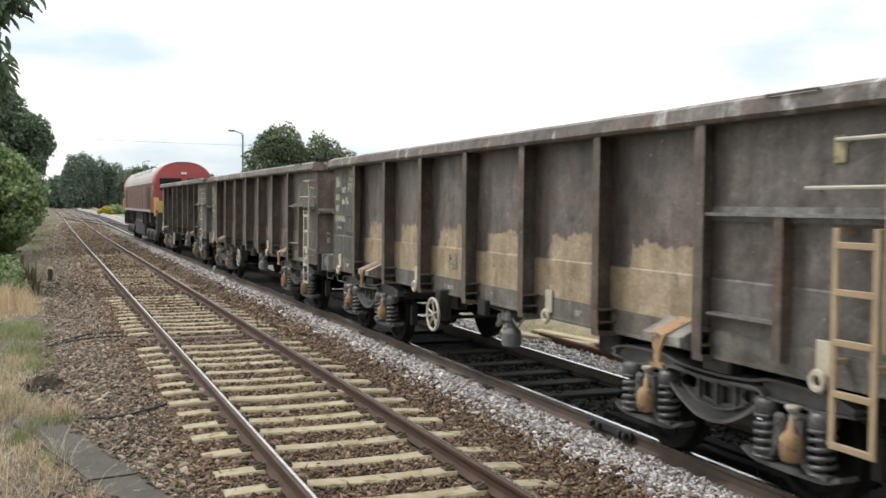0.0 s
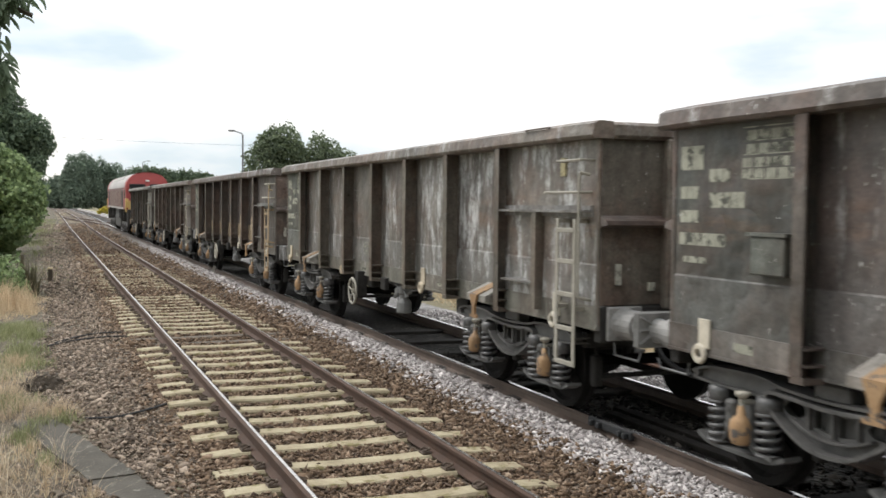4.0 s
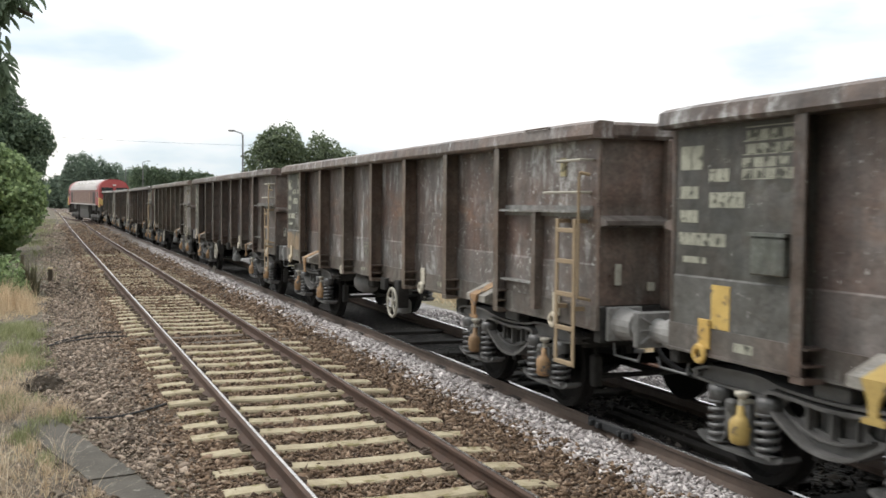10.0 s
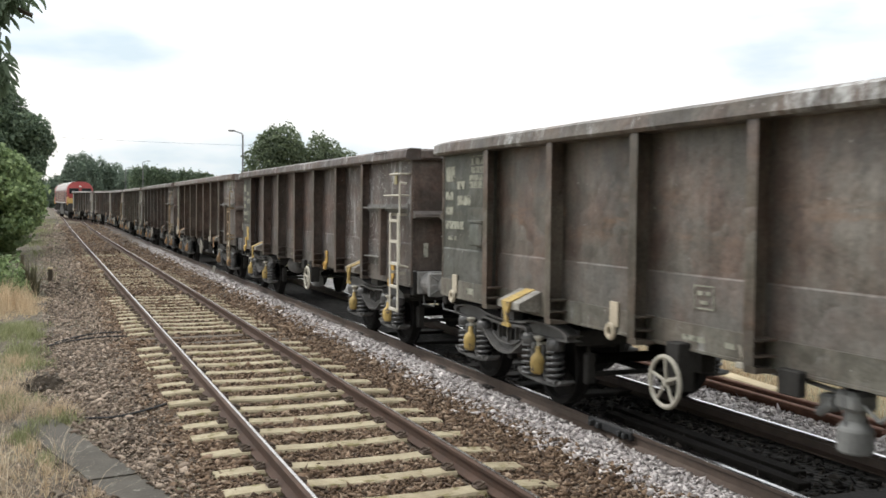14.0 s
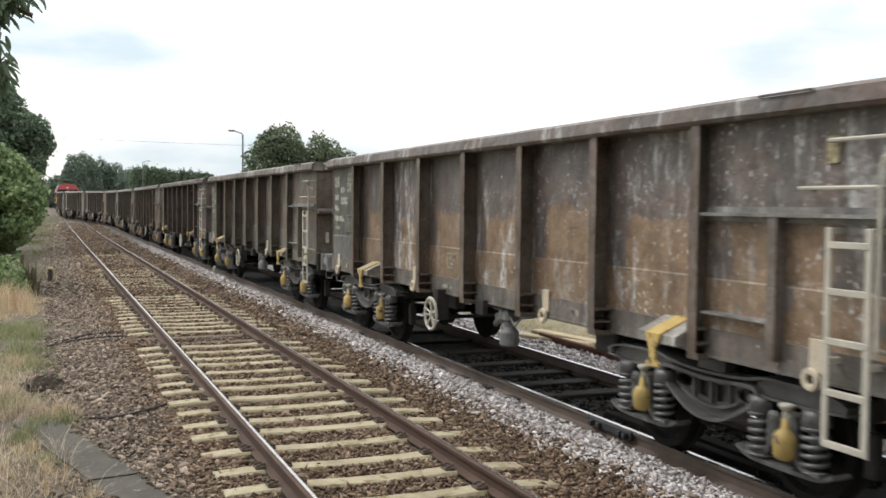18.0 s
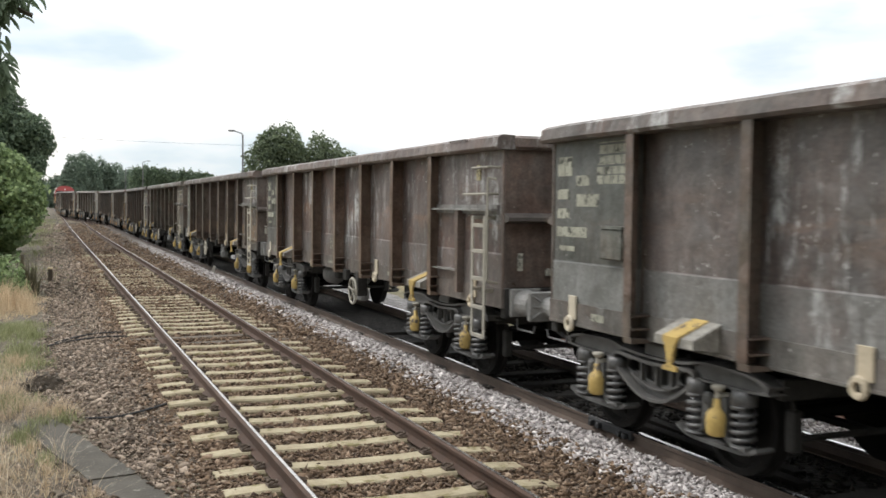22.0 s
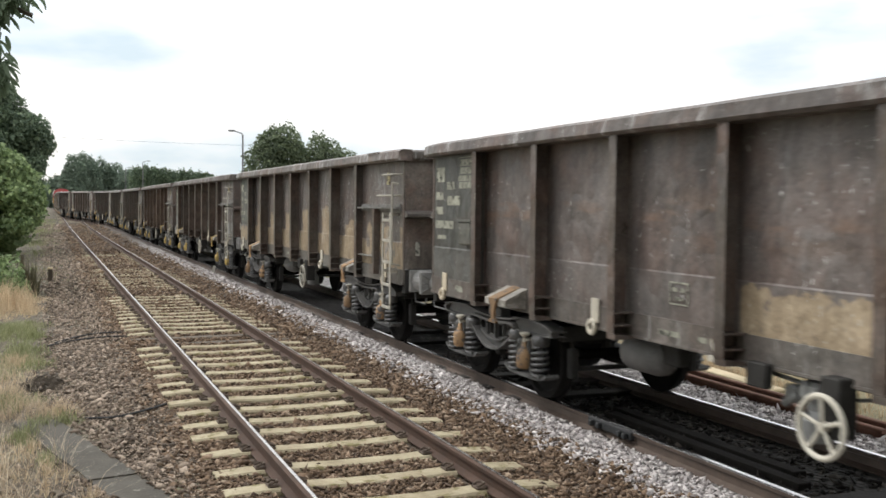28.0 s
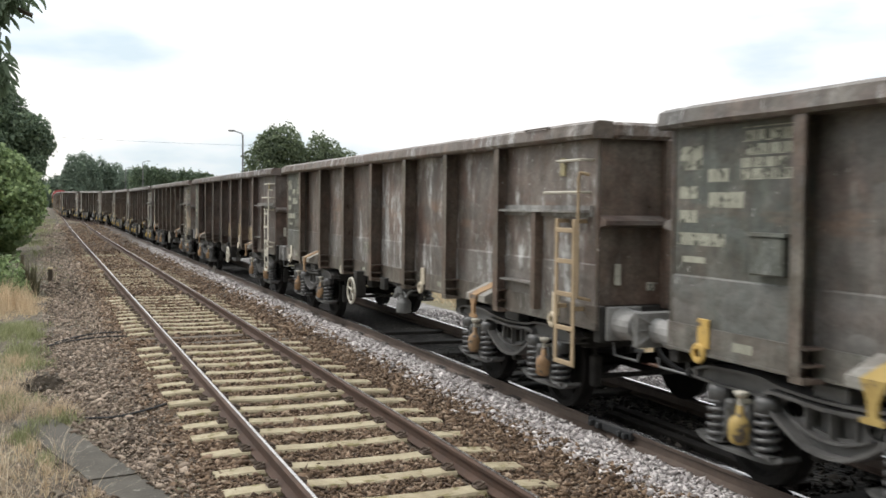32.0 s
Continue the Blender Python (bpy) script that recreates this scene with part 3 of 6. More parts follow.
PROFILE = build_ground()
near_track = build_track("near_track", NEAR_X, "near railway line, rusty rails on pale concrete sleepers", M_RAIL_SIDE, M_RAIL_TOP)
far_track = build_track("far_track", FAR_X, "far railway line in black ballast", M_RAIL_OILY, M_RAIL_POLISHED, far_rise)


def build_crossover():
    tr = thing("crossover", "rusty crossover rails joining the two lines", "railway track", kind="structure")
    ys = [80 + 2 * i for i in range(27)]
    for s in (-0.7525, 0.7525):
        part("rail", rail_mesh("rail", lambda y, s=s: train_x(y) + s, ys, M_RAIL_SIDE, M_RAIL_TOP, far_rise), M_RAIL_SIDE, tr)


build_crossover()


# ---------------------------------------------------------------- the wagon
def strip(b, pts, x0, x1, t):
    """A bent flat bar: centre line in y and z, from x0 to x1, thickness t."""
    n = len(pts)
    up, low = [], []
    for i, (y, z) in enumerate(pts):
        ya, za = pts[max(0, i - 1)]
        yb, zb = pts[min(n - 1, i + 1)]
        d = math.hypot(yb - ya, zb - za)
        ny, nz = -(zb - za) / d * t / 2, (yb - ya) / d * t / 2
        up.append((b.bm.verts.new((x0, y + ny, z + nz)), b.bm.verts.new((x1, y + ny, z + nz))))
        low.append((b.bm.verts.new((x0, y - ny, z - nz)), b.bm.verts.new((x1, y - ny, z - nz))))
    for i in range(n - 1):
        a, c, d, e = up[i], up[i + 1], low[i], low[i + 1]
        b.bm.faces.new((a[0], a[1], c[1], c[0]))
        b.bm.faces.new((d[1], d[0], e[0], e[1]))
        b.bm.faces.new((a[0], c[0], e[0], d[0]))
        b.bm.faces.new((c[1], a[1], d[1], e[1]))
    for a, d in ((up[0], low[0]), (up[-1], low[-1])):
        b.bm.faces.new((a[1], a[0], d[0], d[1]))
    return b


def curve_pts(pts, per=5):
    """A smooth line through the points."""
    out = []
    for i in range(len(pts) - 1):
        p0, p1, p2, p3 = pts[max(0, i - 1)], pts[i], pts[i + 1], pts[min(len(pts) - 1, i + 2)]
        for k in range(per):
            t = k / per
            out.append(tuple(0.5 * (2 * b + (c - a) * t + (2 * a - 5 * b + 4 * c - d) * t * t + (3 * b - a - 3 * c + d) * t ** 3) for a, b, c, d in zip(p0, p1, p2, p3)))
    out.append(pts[-1])
    return out


WHEEL_R = 0.46
WHEELBASE = 1.8
PIVOT = 4.52
PIVOT_FRONT, PIVOT_REAR = 4.75, -4.33
SLIM = 0.90                         # the body is narrower than the drawn sections
RIDE = 0.025                        # height of the body over its drawn level
POSTS = [-4.42, -2.88, -1.34, 0.2, 1.74, 3.28, 4.82]
BODY = 6.44
SIDE = 1.315
SHEET = SIDE - 0.140                # outer face of the sheets, behind the posts
END_SHEET = SIDE - 0.060            # outer face of the two end bays
FLOOR_Z, SOLE_Z, TOP_Z = 1.13, 0.95, 2.745


def wheelset_mesh():
    b = Build()
    for s in (-1, 1):
        prof = [(s * 0.69, 0.06), (s * 0.69, 0.485), (s * 0.72, 0.485), (s * 0.73, 0.462), (s * 0.82, 0.458), (s * 0.825, 0.40), (s * 0.78, 0.37), (s * 0.765, 0.16), (s * 0.84, 0.12), (s * 0.84, 0.065)]
        b.turn(prof, "X", 28)
    b.turn([(-1.05, 0.06), (1.05, 0.06)], "X", 10)
    # balance marks let the turning show
    for s in (-1, 1):
        for k in range(3):
            a = 2 * math.pi * k / 3
            b.box(s * 0.775, s * 0.79, -0.03, 0.03, 0.22, 0.33, m=Matrix.Rotation(a, 4, "X"))
    return b.mesh("wheelset")


BOW = [(0.60, 0.70), (0.47, 0.60), (0.22, 0.475), (0.0, 0.445), (-0.22, 0.475), (-0.47, 0.60), (-0.60, 0.70), (-0.60, 0.765), (-0.50, 0.79), (0.0, 0.765), (0.50, 0.79), (0.60, 0.765)]


def web_plate(b, outline, holes, x0, x1):
    """An upright plate with holes cut through it, from outlines in y and z."""
    loops, edges = [], []
    for pts in [outline] + holes:
        ring = [b.bm.verts.new((x0, y, z)) for y, z in pts]
        loops.append(ring)
        edges += [b.bm.edges.new((p, q)) for p, q in zip(ring, ring[1:] + ring[:1])]
    made = bmesh.ops.triangle_fill(b.bm, use_beauty=True, use_dissolve=False, edges=edges)
    faces = [g for g in made["geom"] if isinstance(g, bmesh.types.BMFace)]
    out = bmesh.ops.extrude_face_region(b.bm, geom=faces)
    bmesh.ops.translate(b.bm, vec=(x1 - x0, 0, 0), verts=[g for g in out["geom"] if isinstance(g, bmesh.types.BMVert)])
    return b


def oval(cy, cz, ry, rz, n=12):
    return [(cy + ry * math.cos(2 * math.pi * k / n), cz + rz * math.sin(2 * math.pi * k / n)) for k in range(n)]


def bogie_meshes():
    me = {}
    for side in (-1, 1):
        # cranked side frame: end beams over the springs, a dropped bow in the middle with lightening holes
        b = Build()
        loop = curve_pts(BOW + BOW[:1], 4)
        web_plate(b, loop[:-1], [oval(-0.40, 0.685, 0.115, 0.056), oval(0.40, 0.685, 0.115, 0.056), [(-0.20, 0.60), (-0.20, 0.72), (-0.03, 0.715), (-0.03, 0.575)], [(0.03, 0.575), (0.03, 0.715), (0.20, 0.72), (0.20, 0.60)]],
                  side * 1.045, side * 1.065)
        b.box(side * 0.985, side * 1.0, -0.36, 0.36, 0.54, 0.75)
        strip(b, loop, side * 0.97, side * 1.175, 0.028)
        strip(b, curve_pts([(-0.36, 0.625), (-0.2, 0.565), (0.0, 0.54), (0.2, 0.565), (0.36, 0.625)]), side * 1.0, side * 1.13, 0.018)
        for y in (-0.23, 0.0, 0.23):
            b.box(side * 0.99, side * 1.11, y - 0.012, y + 0.012, 0.56, 0.77)
        top = curve_pts([(-1.50, 0.80), (-1.28, 0.86), (-0.72, 0.875), (-0.45, 0.835), (0.0, 0.815), (0.45, 0.835), (0.72, 0.875), (1.28, 0.86), (1.50, 0.80)])
        strip(b, top, side * 0.95, side * 1.16, 0.022)
        for e in (-1, 1):
            b.sheet([(e * 0.54, 0.83), (e * 0.72, 0.868), (e * 1.28, 0.853), (e * 1.48, 0.795), (e * 1.48, 0.745), (e * 1.20, 0.735), (e * 0.60, 0.735)], side * 0.02, "X", side * 1.08)
            strip(b, [(e * 0.58, 0.735), (e * 1.20, 0.735), (e * 1.50, 0.755)], side * 0.96, side * 1.15, 0.02)
            b.rod((side * 1.04, e * 1.46, 0.79), (side * 1.15, e * 1.46, 0.79), 0.03, 8)
        b.box(side * 0.96, side * 1.12, -0.17, 0.17, 0.82, 0.935, 0.015)
        me["side_frame", side] = b.mesh("side_frame")
        # axlebox with its wings under the springs and the friction box beside the damper
        b = Build()
        b.box(side * 1.0, side * 1.13, -0.13, 0.13, 0.33, 0.62, 0.03)
        b.turn([(side * 1.10, 0.115), (side * 1.16, 0.11), (side * 1.175, 0.08)], "X", 14, (0, 0.0, 0.46))
        strip(b, curve_pts([(-0.145, 0.66), (-0.155, 0.46), (-0.175, 0.36), (-0.25, 0.315), (-0.40, 0.305)], 4), side * 1.12, side * 1.20, 0.036)
        strip(b, curve_pts([(0.15, 0.60), (0.155, 0.44), (0.18, 0.35), (0.25, 0.315), (0.40, 0.305)], 4), side * 1.10, side * 1.16, 0.03)
        strip(b, curve_pts([(-0.50, 0.325), (-0.38, 0.275), (-0.2, 0.262), (0.2, 0.262), (0.38, 0.275), (0.50, 0.325)]), side * 0.99, side * 1.17, 0.03)
        b.box(side * 1.12, side * 1.20, 0.03, 0.15, 0.40, 0.66, 0.025)
        b.rod((side * 1.19, 0.09, 0.47), (side * 1.215, 0.09, 0.47), 0.028, 8)
        b.rod((side * 1.19, 0.09, 0.59), (side * 1.215, 0.09, 0.59), 0.020, 8)
        me["axlebox", side] = b.mesh("axlebox")
        b = Build()
        b.coil((side * 1.11, 0, 0.325), 0.092, 0.0195, 0.290, 4.7, 14, 6)
        b.rod((side * 1.11, 0, 0.30), (side * 1.11, 0, 0.70), 0.05, 8)
        b.turn([(0.618, 0.100), (0.628, 0.108), (0.70, 0.108), (0.735, 0.095)], "Z", 14, (side * 1.11, 0, 0))
        b.turn([(0.292, 0.105), (0.312, 0.112)], "Z", 14, (side * 1.11, 0, 0))
        me["coil_spring", side] = b.mesh("coil_spring", True)
        b = Build()
        b.turn([(0.352, 0.052), (0.360, 0.072), (0.385, 0.085), (0.48, 0.090), (0.525, 0.084), (0.555, 0.060), (0.572, 0.034), (0.645, 0.026)], "Z", 16, (side * 1.225, 0, 0))
        me["damper", side] = b.mesh("damper", True)
        b = Build()
        b.rod((side * 1.225, 0, 0.63), (side * 1.225, 0, 0.705), 0.020, 8)
        b.turn([(0.700, 0.030), (0.715, 0.050), (0.735, 0.062), (0.748, 0.058), (0.756, 0.020)], "Z", 12, (side * 1.215, 0, 0))
        b.box(side * 1.10, side * 1.22, -0.035, 0.035, 0.655, 0.685, 0.008)
        me["damper_link", side] = b.mesh("damper_link")
    b = Build()
    b.box(-0.82, 0.82, -0.22, 0.22, 0.62, 0.86, 0.03)
    for e in (-1, 1):
        b.box(-0.90, 0.90, e * 1.40, e * 1.50, 0.70, 0.86, 0.01)
    b.rod((0, 0, 0.84), (0, 0, 0.99), 0.24, 16)
    for x in (-0.5, 0.5):
        b.box(x - 0.05, x + 0.05, -1.41, 1.41, 0.70, 0.84)
    me["bolster"] = b.mesh("bolster")
    b = Build()
    for s in (-1, 1):
        for y in (-1.45, 1.45, -0.36, 0.36):
            b.box(s * 0.70, s * 0.80, y - 0.05, y + 0.05, 0.30, 0.62, 0.015)
            b.rod((s * 0.75, y, 0.60), (s * 0.75, y * 0.97, 0.80), 0.018, 6)
    for y in (-1.45, 1.45, -0.36, 0.36):
        b.rod((-0.78, y, 0.40), (0.78, y, 0.40), 0.03, 6)
    b.box(-0.05, 0.05, -1.46, 1.46, 0.385, 0.43)
    me["brake_gear"] = b.mesh("brake_gear")
    me["wheelset"] = wheelset_mesh()
    return me


def build_bogie(me, parent, y):
    bogie = part("bogie", me["bolster"], M_BOGIE, parent, "grimy, shade-darkened two-axle bogie with coil springs", (0, y, 0))
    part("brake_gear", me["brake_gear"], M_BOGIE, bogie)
    for side in (-1, 1):
        part("side_frame", me["side_frame", side], M_FRAME, bogie, "grey cranked steel side frame with lightening holes")
        for ay in (-WHEELBASE / 2, WHEELBASE / 2):
            part("axlebox", me["axlebox", side], M_AXLEBOX, bogie, at=(0, ay, 0))
            for dy in (-0.28, 0.28):
                part("coil_spring", me["coil_spring", side], M_SPRING, bogie, "dark steel coil spring", (0, ay + dy, 0))
            part("damper", me["damper", side], M_YELLOW, bogie, "dirty yellow damper cover", (0, ay - 0.09, 0))
            part("damper_link", me["damper_link", side], M_CREAM, bogie, at=(0, ay - 0.09, 0))
    for ay in (-WHEELBASE / 2, WHEELBASE / 2):
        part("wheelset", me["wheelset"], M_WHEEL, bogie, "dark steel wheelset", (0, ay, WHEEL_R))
    return bogie


BAR_MESHES = {}


def mark_bars(wg, rows, x=-1.3235, label="worn painted marking, illegible"):
    """Illegible painted writing as bars: rows of (y from the front, z, length, height)."""
    for y, z, w, h in rows:
        if (w, h) not in BAR_MESHES:
            b = Build()
            n = max(1, round(w / max(0.045, h * 0.75))) if h > 0.03 else 1
            for i in range(n):
                y0, y1 = -w * i / n, -w * (i + (0.90 if n > 1 else 1.0)) / n
                b.box(-0.002, 0.002, y1, y0, 0, h)
            BAR_MESHES[w, h] = b.mesh("painted_marking")
        part("painted_marking", BAR_MESHES[w, h], M_MARK, wg, label, (x, y, z))


TRUE_WIDTH = ("bogie", "wheelset", "buffer", "buffer_head", "drawhook", "brake_hose", "brake_gear")


def slim(wg):
    """Draws the body in to its true width and lifts it to its ride height; wheels, buffers and couplings keep theirs."""
    done = set()
    for o in wg.children_recursive:
        n = kind_of(o)
        if n not in TRUE_WIDTH:
            o.location.x *= SLIM
            if o.data not in done:
                done.add(o.data)
                o.data.transform(Matrix.Diagonal((SLIM, 1, 1, 1)))
        if o.parent == wg and n != "bogie":
            o.location.z += RIDE


def build_wagon():
    wg = thing("box_wagon", "weathered open steel box wagon on two bogies", "freight wagon", "wagons of the train")
    # floor and underframe
    b = Build()
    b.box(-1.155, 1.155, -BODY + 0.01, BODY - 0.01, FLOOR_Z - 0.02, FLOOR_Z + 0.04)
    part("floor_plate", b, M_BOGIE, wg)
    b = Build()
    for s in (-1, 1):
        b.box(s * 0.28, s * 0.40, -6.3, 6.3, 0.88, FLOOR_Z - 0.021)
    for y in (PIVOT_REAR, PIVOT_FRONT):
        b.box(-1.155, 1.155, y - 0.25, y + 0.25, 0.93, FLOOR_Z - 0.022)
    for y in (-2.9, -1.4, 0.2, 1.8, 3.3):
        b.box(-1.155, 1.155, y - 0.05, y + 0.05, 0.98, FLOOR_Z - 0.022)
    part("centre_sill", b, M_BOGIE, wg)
    for s in (-1, 1):
        for y0, y1, face in ((POSTS[0], POSTS[-1] + 0.06, SHEET), (-BODY, POSTS[0] - 0.001, END_SHEET), (POSTS[-1] + 0.061, BODY, END_SHEET)):
            inner, lower = s * (SHEET - 0.03), s * 1.10
            b = Build()
            b.put([(x, y, z) for y in (y0, y1) for x, z in ((inner, FLOOR_Z + 0.03), (s * (face + 0.022), FLOOR_Z + 0.03), (s * (face + 0.022), SOLE_Z + 0.010), (s * (face + 0.034), SOLE_Z + 0.010), (s * (face + 0.034), SOLE_Z - 0.012), (lower, SOLE_Z - 0.012), (lower, SOLE_Z + 0.010), (inner, SOLE_Z + 0.010))],
                  [(k, (k + 1) % 8, 8 + (k + 1) % 8, 8 + k) for k in range(8)] + [tuple(range(8)), tuple(range(15, 7, -1))])
            part("solebar", b, M_SOLE, wg, "grey steel solebar")
    # side sheets, one to a bay
    ends = [-BODY] + POSTS + [BODY]
    for s in (-1, 1):
        for y0, y1 in zip(ends, ends[1:]):
            y1 = y1 + 0.058 if y1 == POSTS[-1] else y1
            cols, rows_z = 6, [FLOOR_Z + 0.02, 1.35, 1.545, 1.56, 1.9, 2.25, 2.55, TOP_Z + 0.01]
            b = Build()
            grid = []
            rng = random.Random(int((y0 + 20) * 100) + s)
            k1, k2 = s * rng.uniform(0.010, 0.030), rng.uniform(0, 6)
            face = SHEET
            if y0 < -5 or y1 > 5:
                k1, face = 0.0, END_SHEET
            elif 0 < y0 < 1:
                k1 = s * 0.022
            for layer in (0, 1):
                g = []
                for z in rows_z:
                    row = []
                    for i in range(cols + 1):
                        u = i / cols
                        v = (z - rows_z[0]) / (rows_z[-1] - rows_z[0])
                        dent = k1 * math.sin(math.pi * u) * math.sin(math.pi * v) + (0.005 if k1 else 0.0) * math.sin(u * 7 + k2) * math.sin(math.pi * v) * math.sin(math.pi * u)
                        lip = 0.008 if z < 1.55 else 0.0
                        x = s * ((face if layer == 0 else face - 0.018) + lip) + dent
                        row.append(b.bm.verts.new((x, y0 + (y1 - y0) * u, z)))
                    g.append(row)
                grid.append(g)
            for g in grid:
                for r0, r1 in zip(g, g[1:]):
                    for i in range(cols):
                        b.bm.faces.new((r0[i], r0[i + 1], r1[i + 1], r1[i]))
            for i in range(cols):
                for r in (0, -1):
                    b.bm.faces.new((grid[0][r][i], grid[0][r][i + 1], grid[1][r][i + 1], grid[1][r][i]))
            part("side_panel", b, M_SHEET, wg)
    # posts: folded channels with a foot bracket
    for s in (-1, 1):
        for y in POSTS:
            b = Build()
            b.box(s * (SIDE + 0.071), s * (SIDE + 0.085), y - 0.055, y + 0.066, SOLE_Z + 0.02, TOP_Z + 0.005, 0.003)
            b.box(s * (SHEET - 0.012), s * (SIDE + 0.0705), y + 0.054, y + 0.068, SOLE_Z - 0.02, TOP_Z + 0.004)
            b.box(s * (SHEET - 0.010), s * (SIDE + 0.060), y - 0.085, y + 0.0535, SOLE_Z + 0.20, SOLE_Z + 0.216)
            b.box(s * (SHEET - 0.010), s * (SIDE + 0.060), y - 0.085, y + 0.0535, SOLE_Z + 0.085, SOLE_Z + 0.100)
            b.sheet([(s * (SHEET + 0.0), SOLE_Z - 0.03), (s * (SIDE + 0.085), SOLE_Z - 0.03), (s * (SIDE + 0.085), SOLE_Z + 0.02), (s * (SHEET + 0.0), SOLE_Z + 0.0)], 0.135, "Y", y - 0.082)
            part("side_post", b, M_POST, wg, "dark steel stiffening post")
    # ends
    for e in (-1, 1):
        b = Build()
        b.box(-1.236, 1.236, e * (BODY - 0.03), e * (BODY - 0.005), FLOOR_Z + 0.04, TOP_Z)
        part("end_wall", b, M_POST, wg)
        b = Build()
        for x in (-0.42, 0.42):
            b.box(x - 0.08, x + 0.08, e * (BODY - 0.01), e * (BODY + 0.10), FLOOR_Z, TOP_Z, 0.015)
        part("end_post", b, M_POST, wg)
        b = Build()
        b.sheet([(e * (BODY - 0.01), 2.02), (e * (BODY + 0.12), 1.97), (e * (BODY + 0.12), 1.93), (e * (BODY - 0.01), 1.90)], 2.5, "X", -1.25)
        part("end_rail", b, M_POST, wg)
        for x in (-1, 1):
            b = Build()
            b.box(x * 1.237, x * 1.268, e * (BODY - 0.05), e * (BODY + 0.006), SOLE_Z + 0.02, TOP_Z, 0.010)
            part("corner_post", b, M_POST, wg)
        b = Build()
        b.box(-1.06, -0.99, e * (BODY - 0.006), e * (BODY + 0.014), 1.36, 1.56, 0.003)
        part("label_plate", b, M_MARK, wg, "small pale label plate")
        part("lamp_bracket", Build().box(-0.66, -0.58, e * (BODY - 0.006), e * (BODY + 0.020), 1.30, 1.38, 0.003), M_MARK, wg, "small pale lamp bracket")
        # headstock and buffers
        b = Build()
        b.box(-1.24, 1.24, e * (BODY - 0.10), e * (BODY + 0.02), 0.82, FLOOR_Z + 0.03, 0.01)
        part("headstock", b, M_BOGIE, wg)
        for x in (-0.87, 0.87):
            b = Build()
            y = e * (BODY + 0.02)
            b.box(x - 0.19, x + 0.19, y, y + e * 0.035, 0.84, 1.16, 0.01)
            b.turn([(0.0, 0.155), (e * 0.05, 0.145), (e * 0.28, 0.14), (e * 0.285, 0.105), (e * 0.44, 0.10), (e * 0.50, 0.115)], "Y", 16, (x, y + e * 0.03, 1.0))
            buf = part("buffer", b, M_BUFFER, wg, "grey steel buffer")
            b = Build()
            b.box(x - 0.23, x + 0.23, e * (BODY + 0.545), e * (BODY + 0.575), 0.85, 1.17, 0.012)
            for zz in (-0.12, 0.0, 0.12):
                b.rod((x - 0.2, e * (BODY + 0.535), 1.01 + zz), (x + 0.2, e * (BODY + 0.535), 1.01 - zz), 0.012, 5)
            part("buffer_head", b, M_BUFFER, buf)
        b = Build()
        b.rod((0, e * (BODY + 0.0), 0.98), (0, e * (BODY + 0.36), 0.98), 0.05, 8)
        b.ring((0, e * (BODY + 0.42), 0.94), 0.10, 0.025, n=14, k=6)
        b.rod((0, e * (BODY + 0.45), 0.86), (0, e * (BODY + 0.58), 0.80), 0.03, 6)
        part("drawhook", b, M_BOGIE, wg)
        b = Build()
        b.pipe(curve_pts([(-0.5, e * (BODY + 0.02), 0.85), (-0.5, e * (BODY + 0.18), 0.66), (-0.3, e * (BODY + 0.45), 0.52), (-0.15, e * (BODY + 0.58), 0.62)], 4), 0.025, 6)
        part("brake_hose", b, M_BLACK, wg)
        # shunter's step loop under the corner
        for x in (-1, 1):
            b = Build()
            y0 = e * (BODY - 0.02)
            b.pipe([(x * 1.05, y0, 0.86), (x * 1.05, y0 + e * 0.03, 0.70), (x * 1.05, y0 + e * 0.42, 0.70), (x * 1.05, y0 + e * 0.46, 0.78)], 0.012, 6)
            part("shunters_handle", b, M_GALV, wg)
    # rolled top rim with chamfered corners
    for s in (-1, 1):
        b = Build()
        prof = [(SIDE - 0.175, TOP_Z - 0.01), (SIDE + 0.10, TOP_Z - 0.01), (SIDE + 0.125, TOP_Z + 0.02), (SIDE + 0.105, TOP_Z + 0.125), (SIDE + 0.04, TOP_Z + 0.155), (SIDE - 0.175, TOP_Z + 0.15)]
        stations = [-BODY - 0.06 + (2 * BODY + 0.12) * i / 24 for i in range(25)]
        rows = []
        for i, y in enumerate(stations):
            cut = 0.045 if i in (0, 24) else 0.0
            rows.append([b.bm.verts.new((s * (x - cut * (x > SIDE)) + 0.003 * math.sin(i * 1.9 + s), y, z + 0.002 * math.sin(i * 2.3))) for x, z in prof])
        for r0, r1 in zip(rows, rows[1:]):
            for k in range(len(prof)):
                b.bm.faces.new((r0[k], r0[(k + 1) % 6], r1[(k + 1) % 6], r1[k]))
        b.bm.faces.new(rows[0])
        b.bm.faces.new(rows[-1][::-1])
        part("top_rim", b, M_RIM, wg, "dented steel top rim with scraped paint")
    for e in (-1, 1):
        b = Build()
        b.box(-1.138, 1.138, e * (BODY - 0.08), e * (BODY + 0.09), TOP_Z - 0.008, TOP_Z + 0.145, 0.03)
        part("top_rim", b, M_RIM, wg)
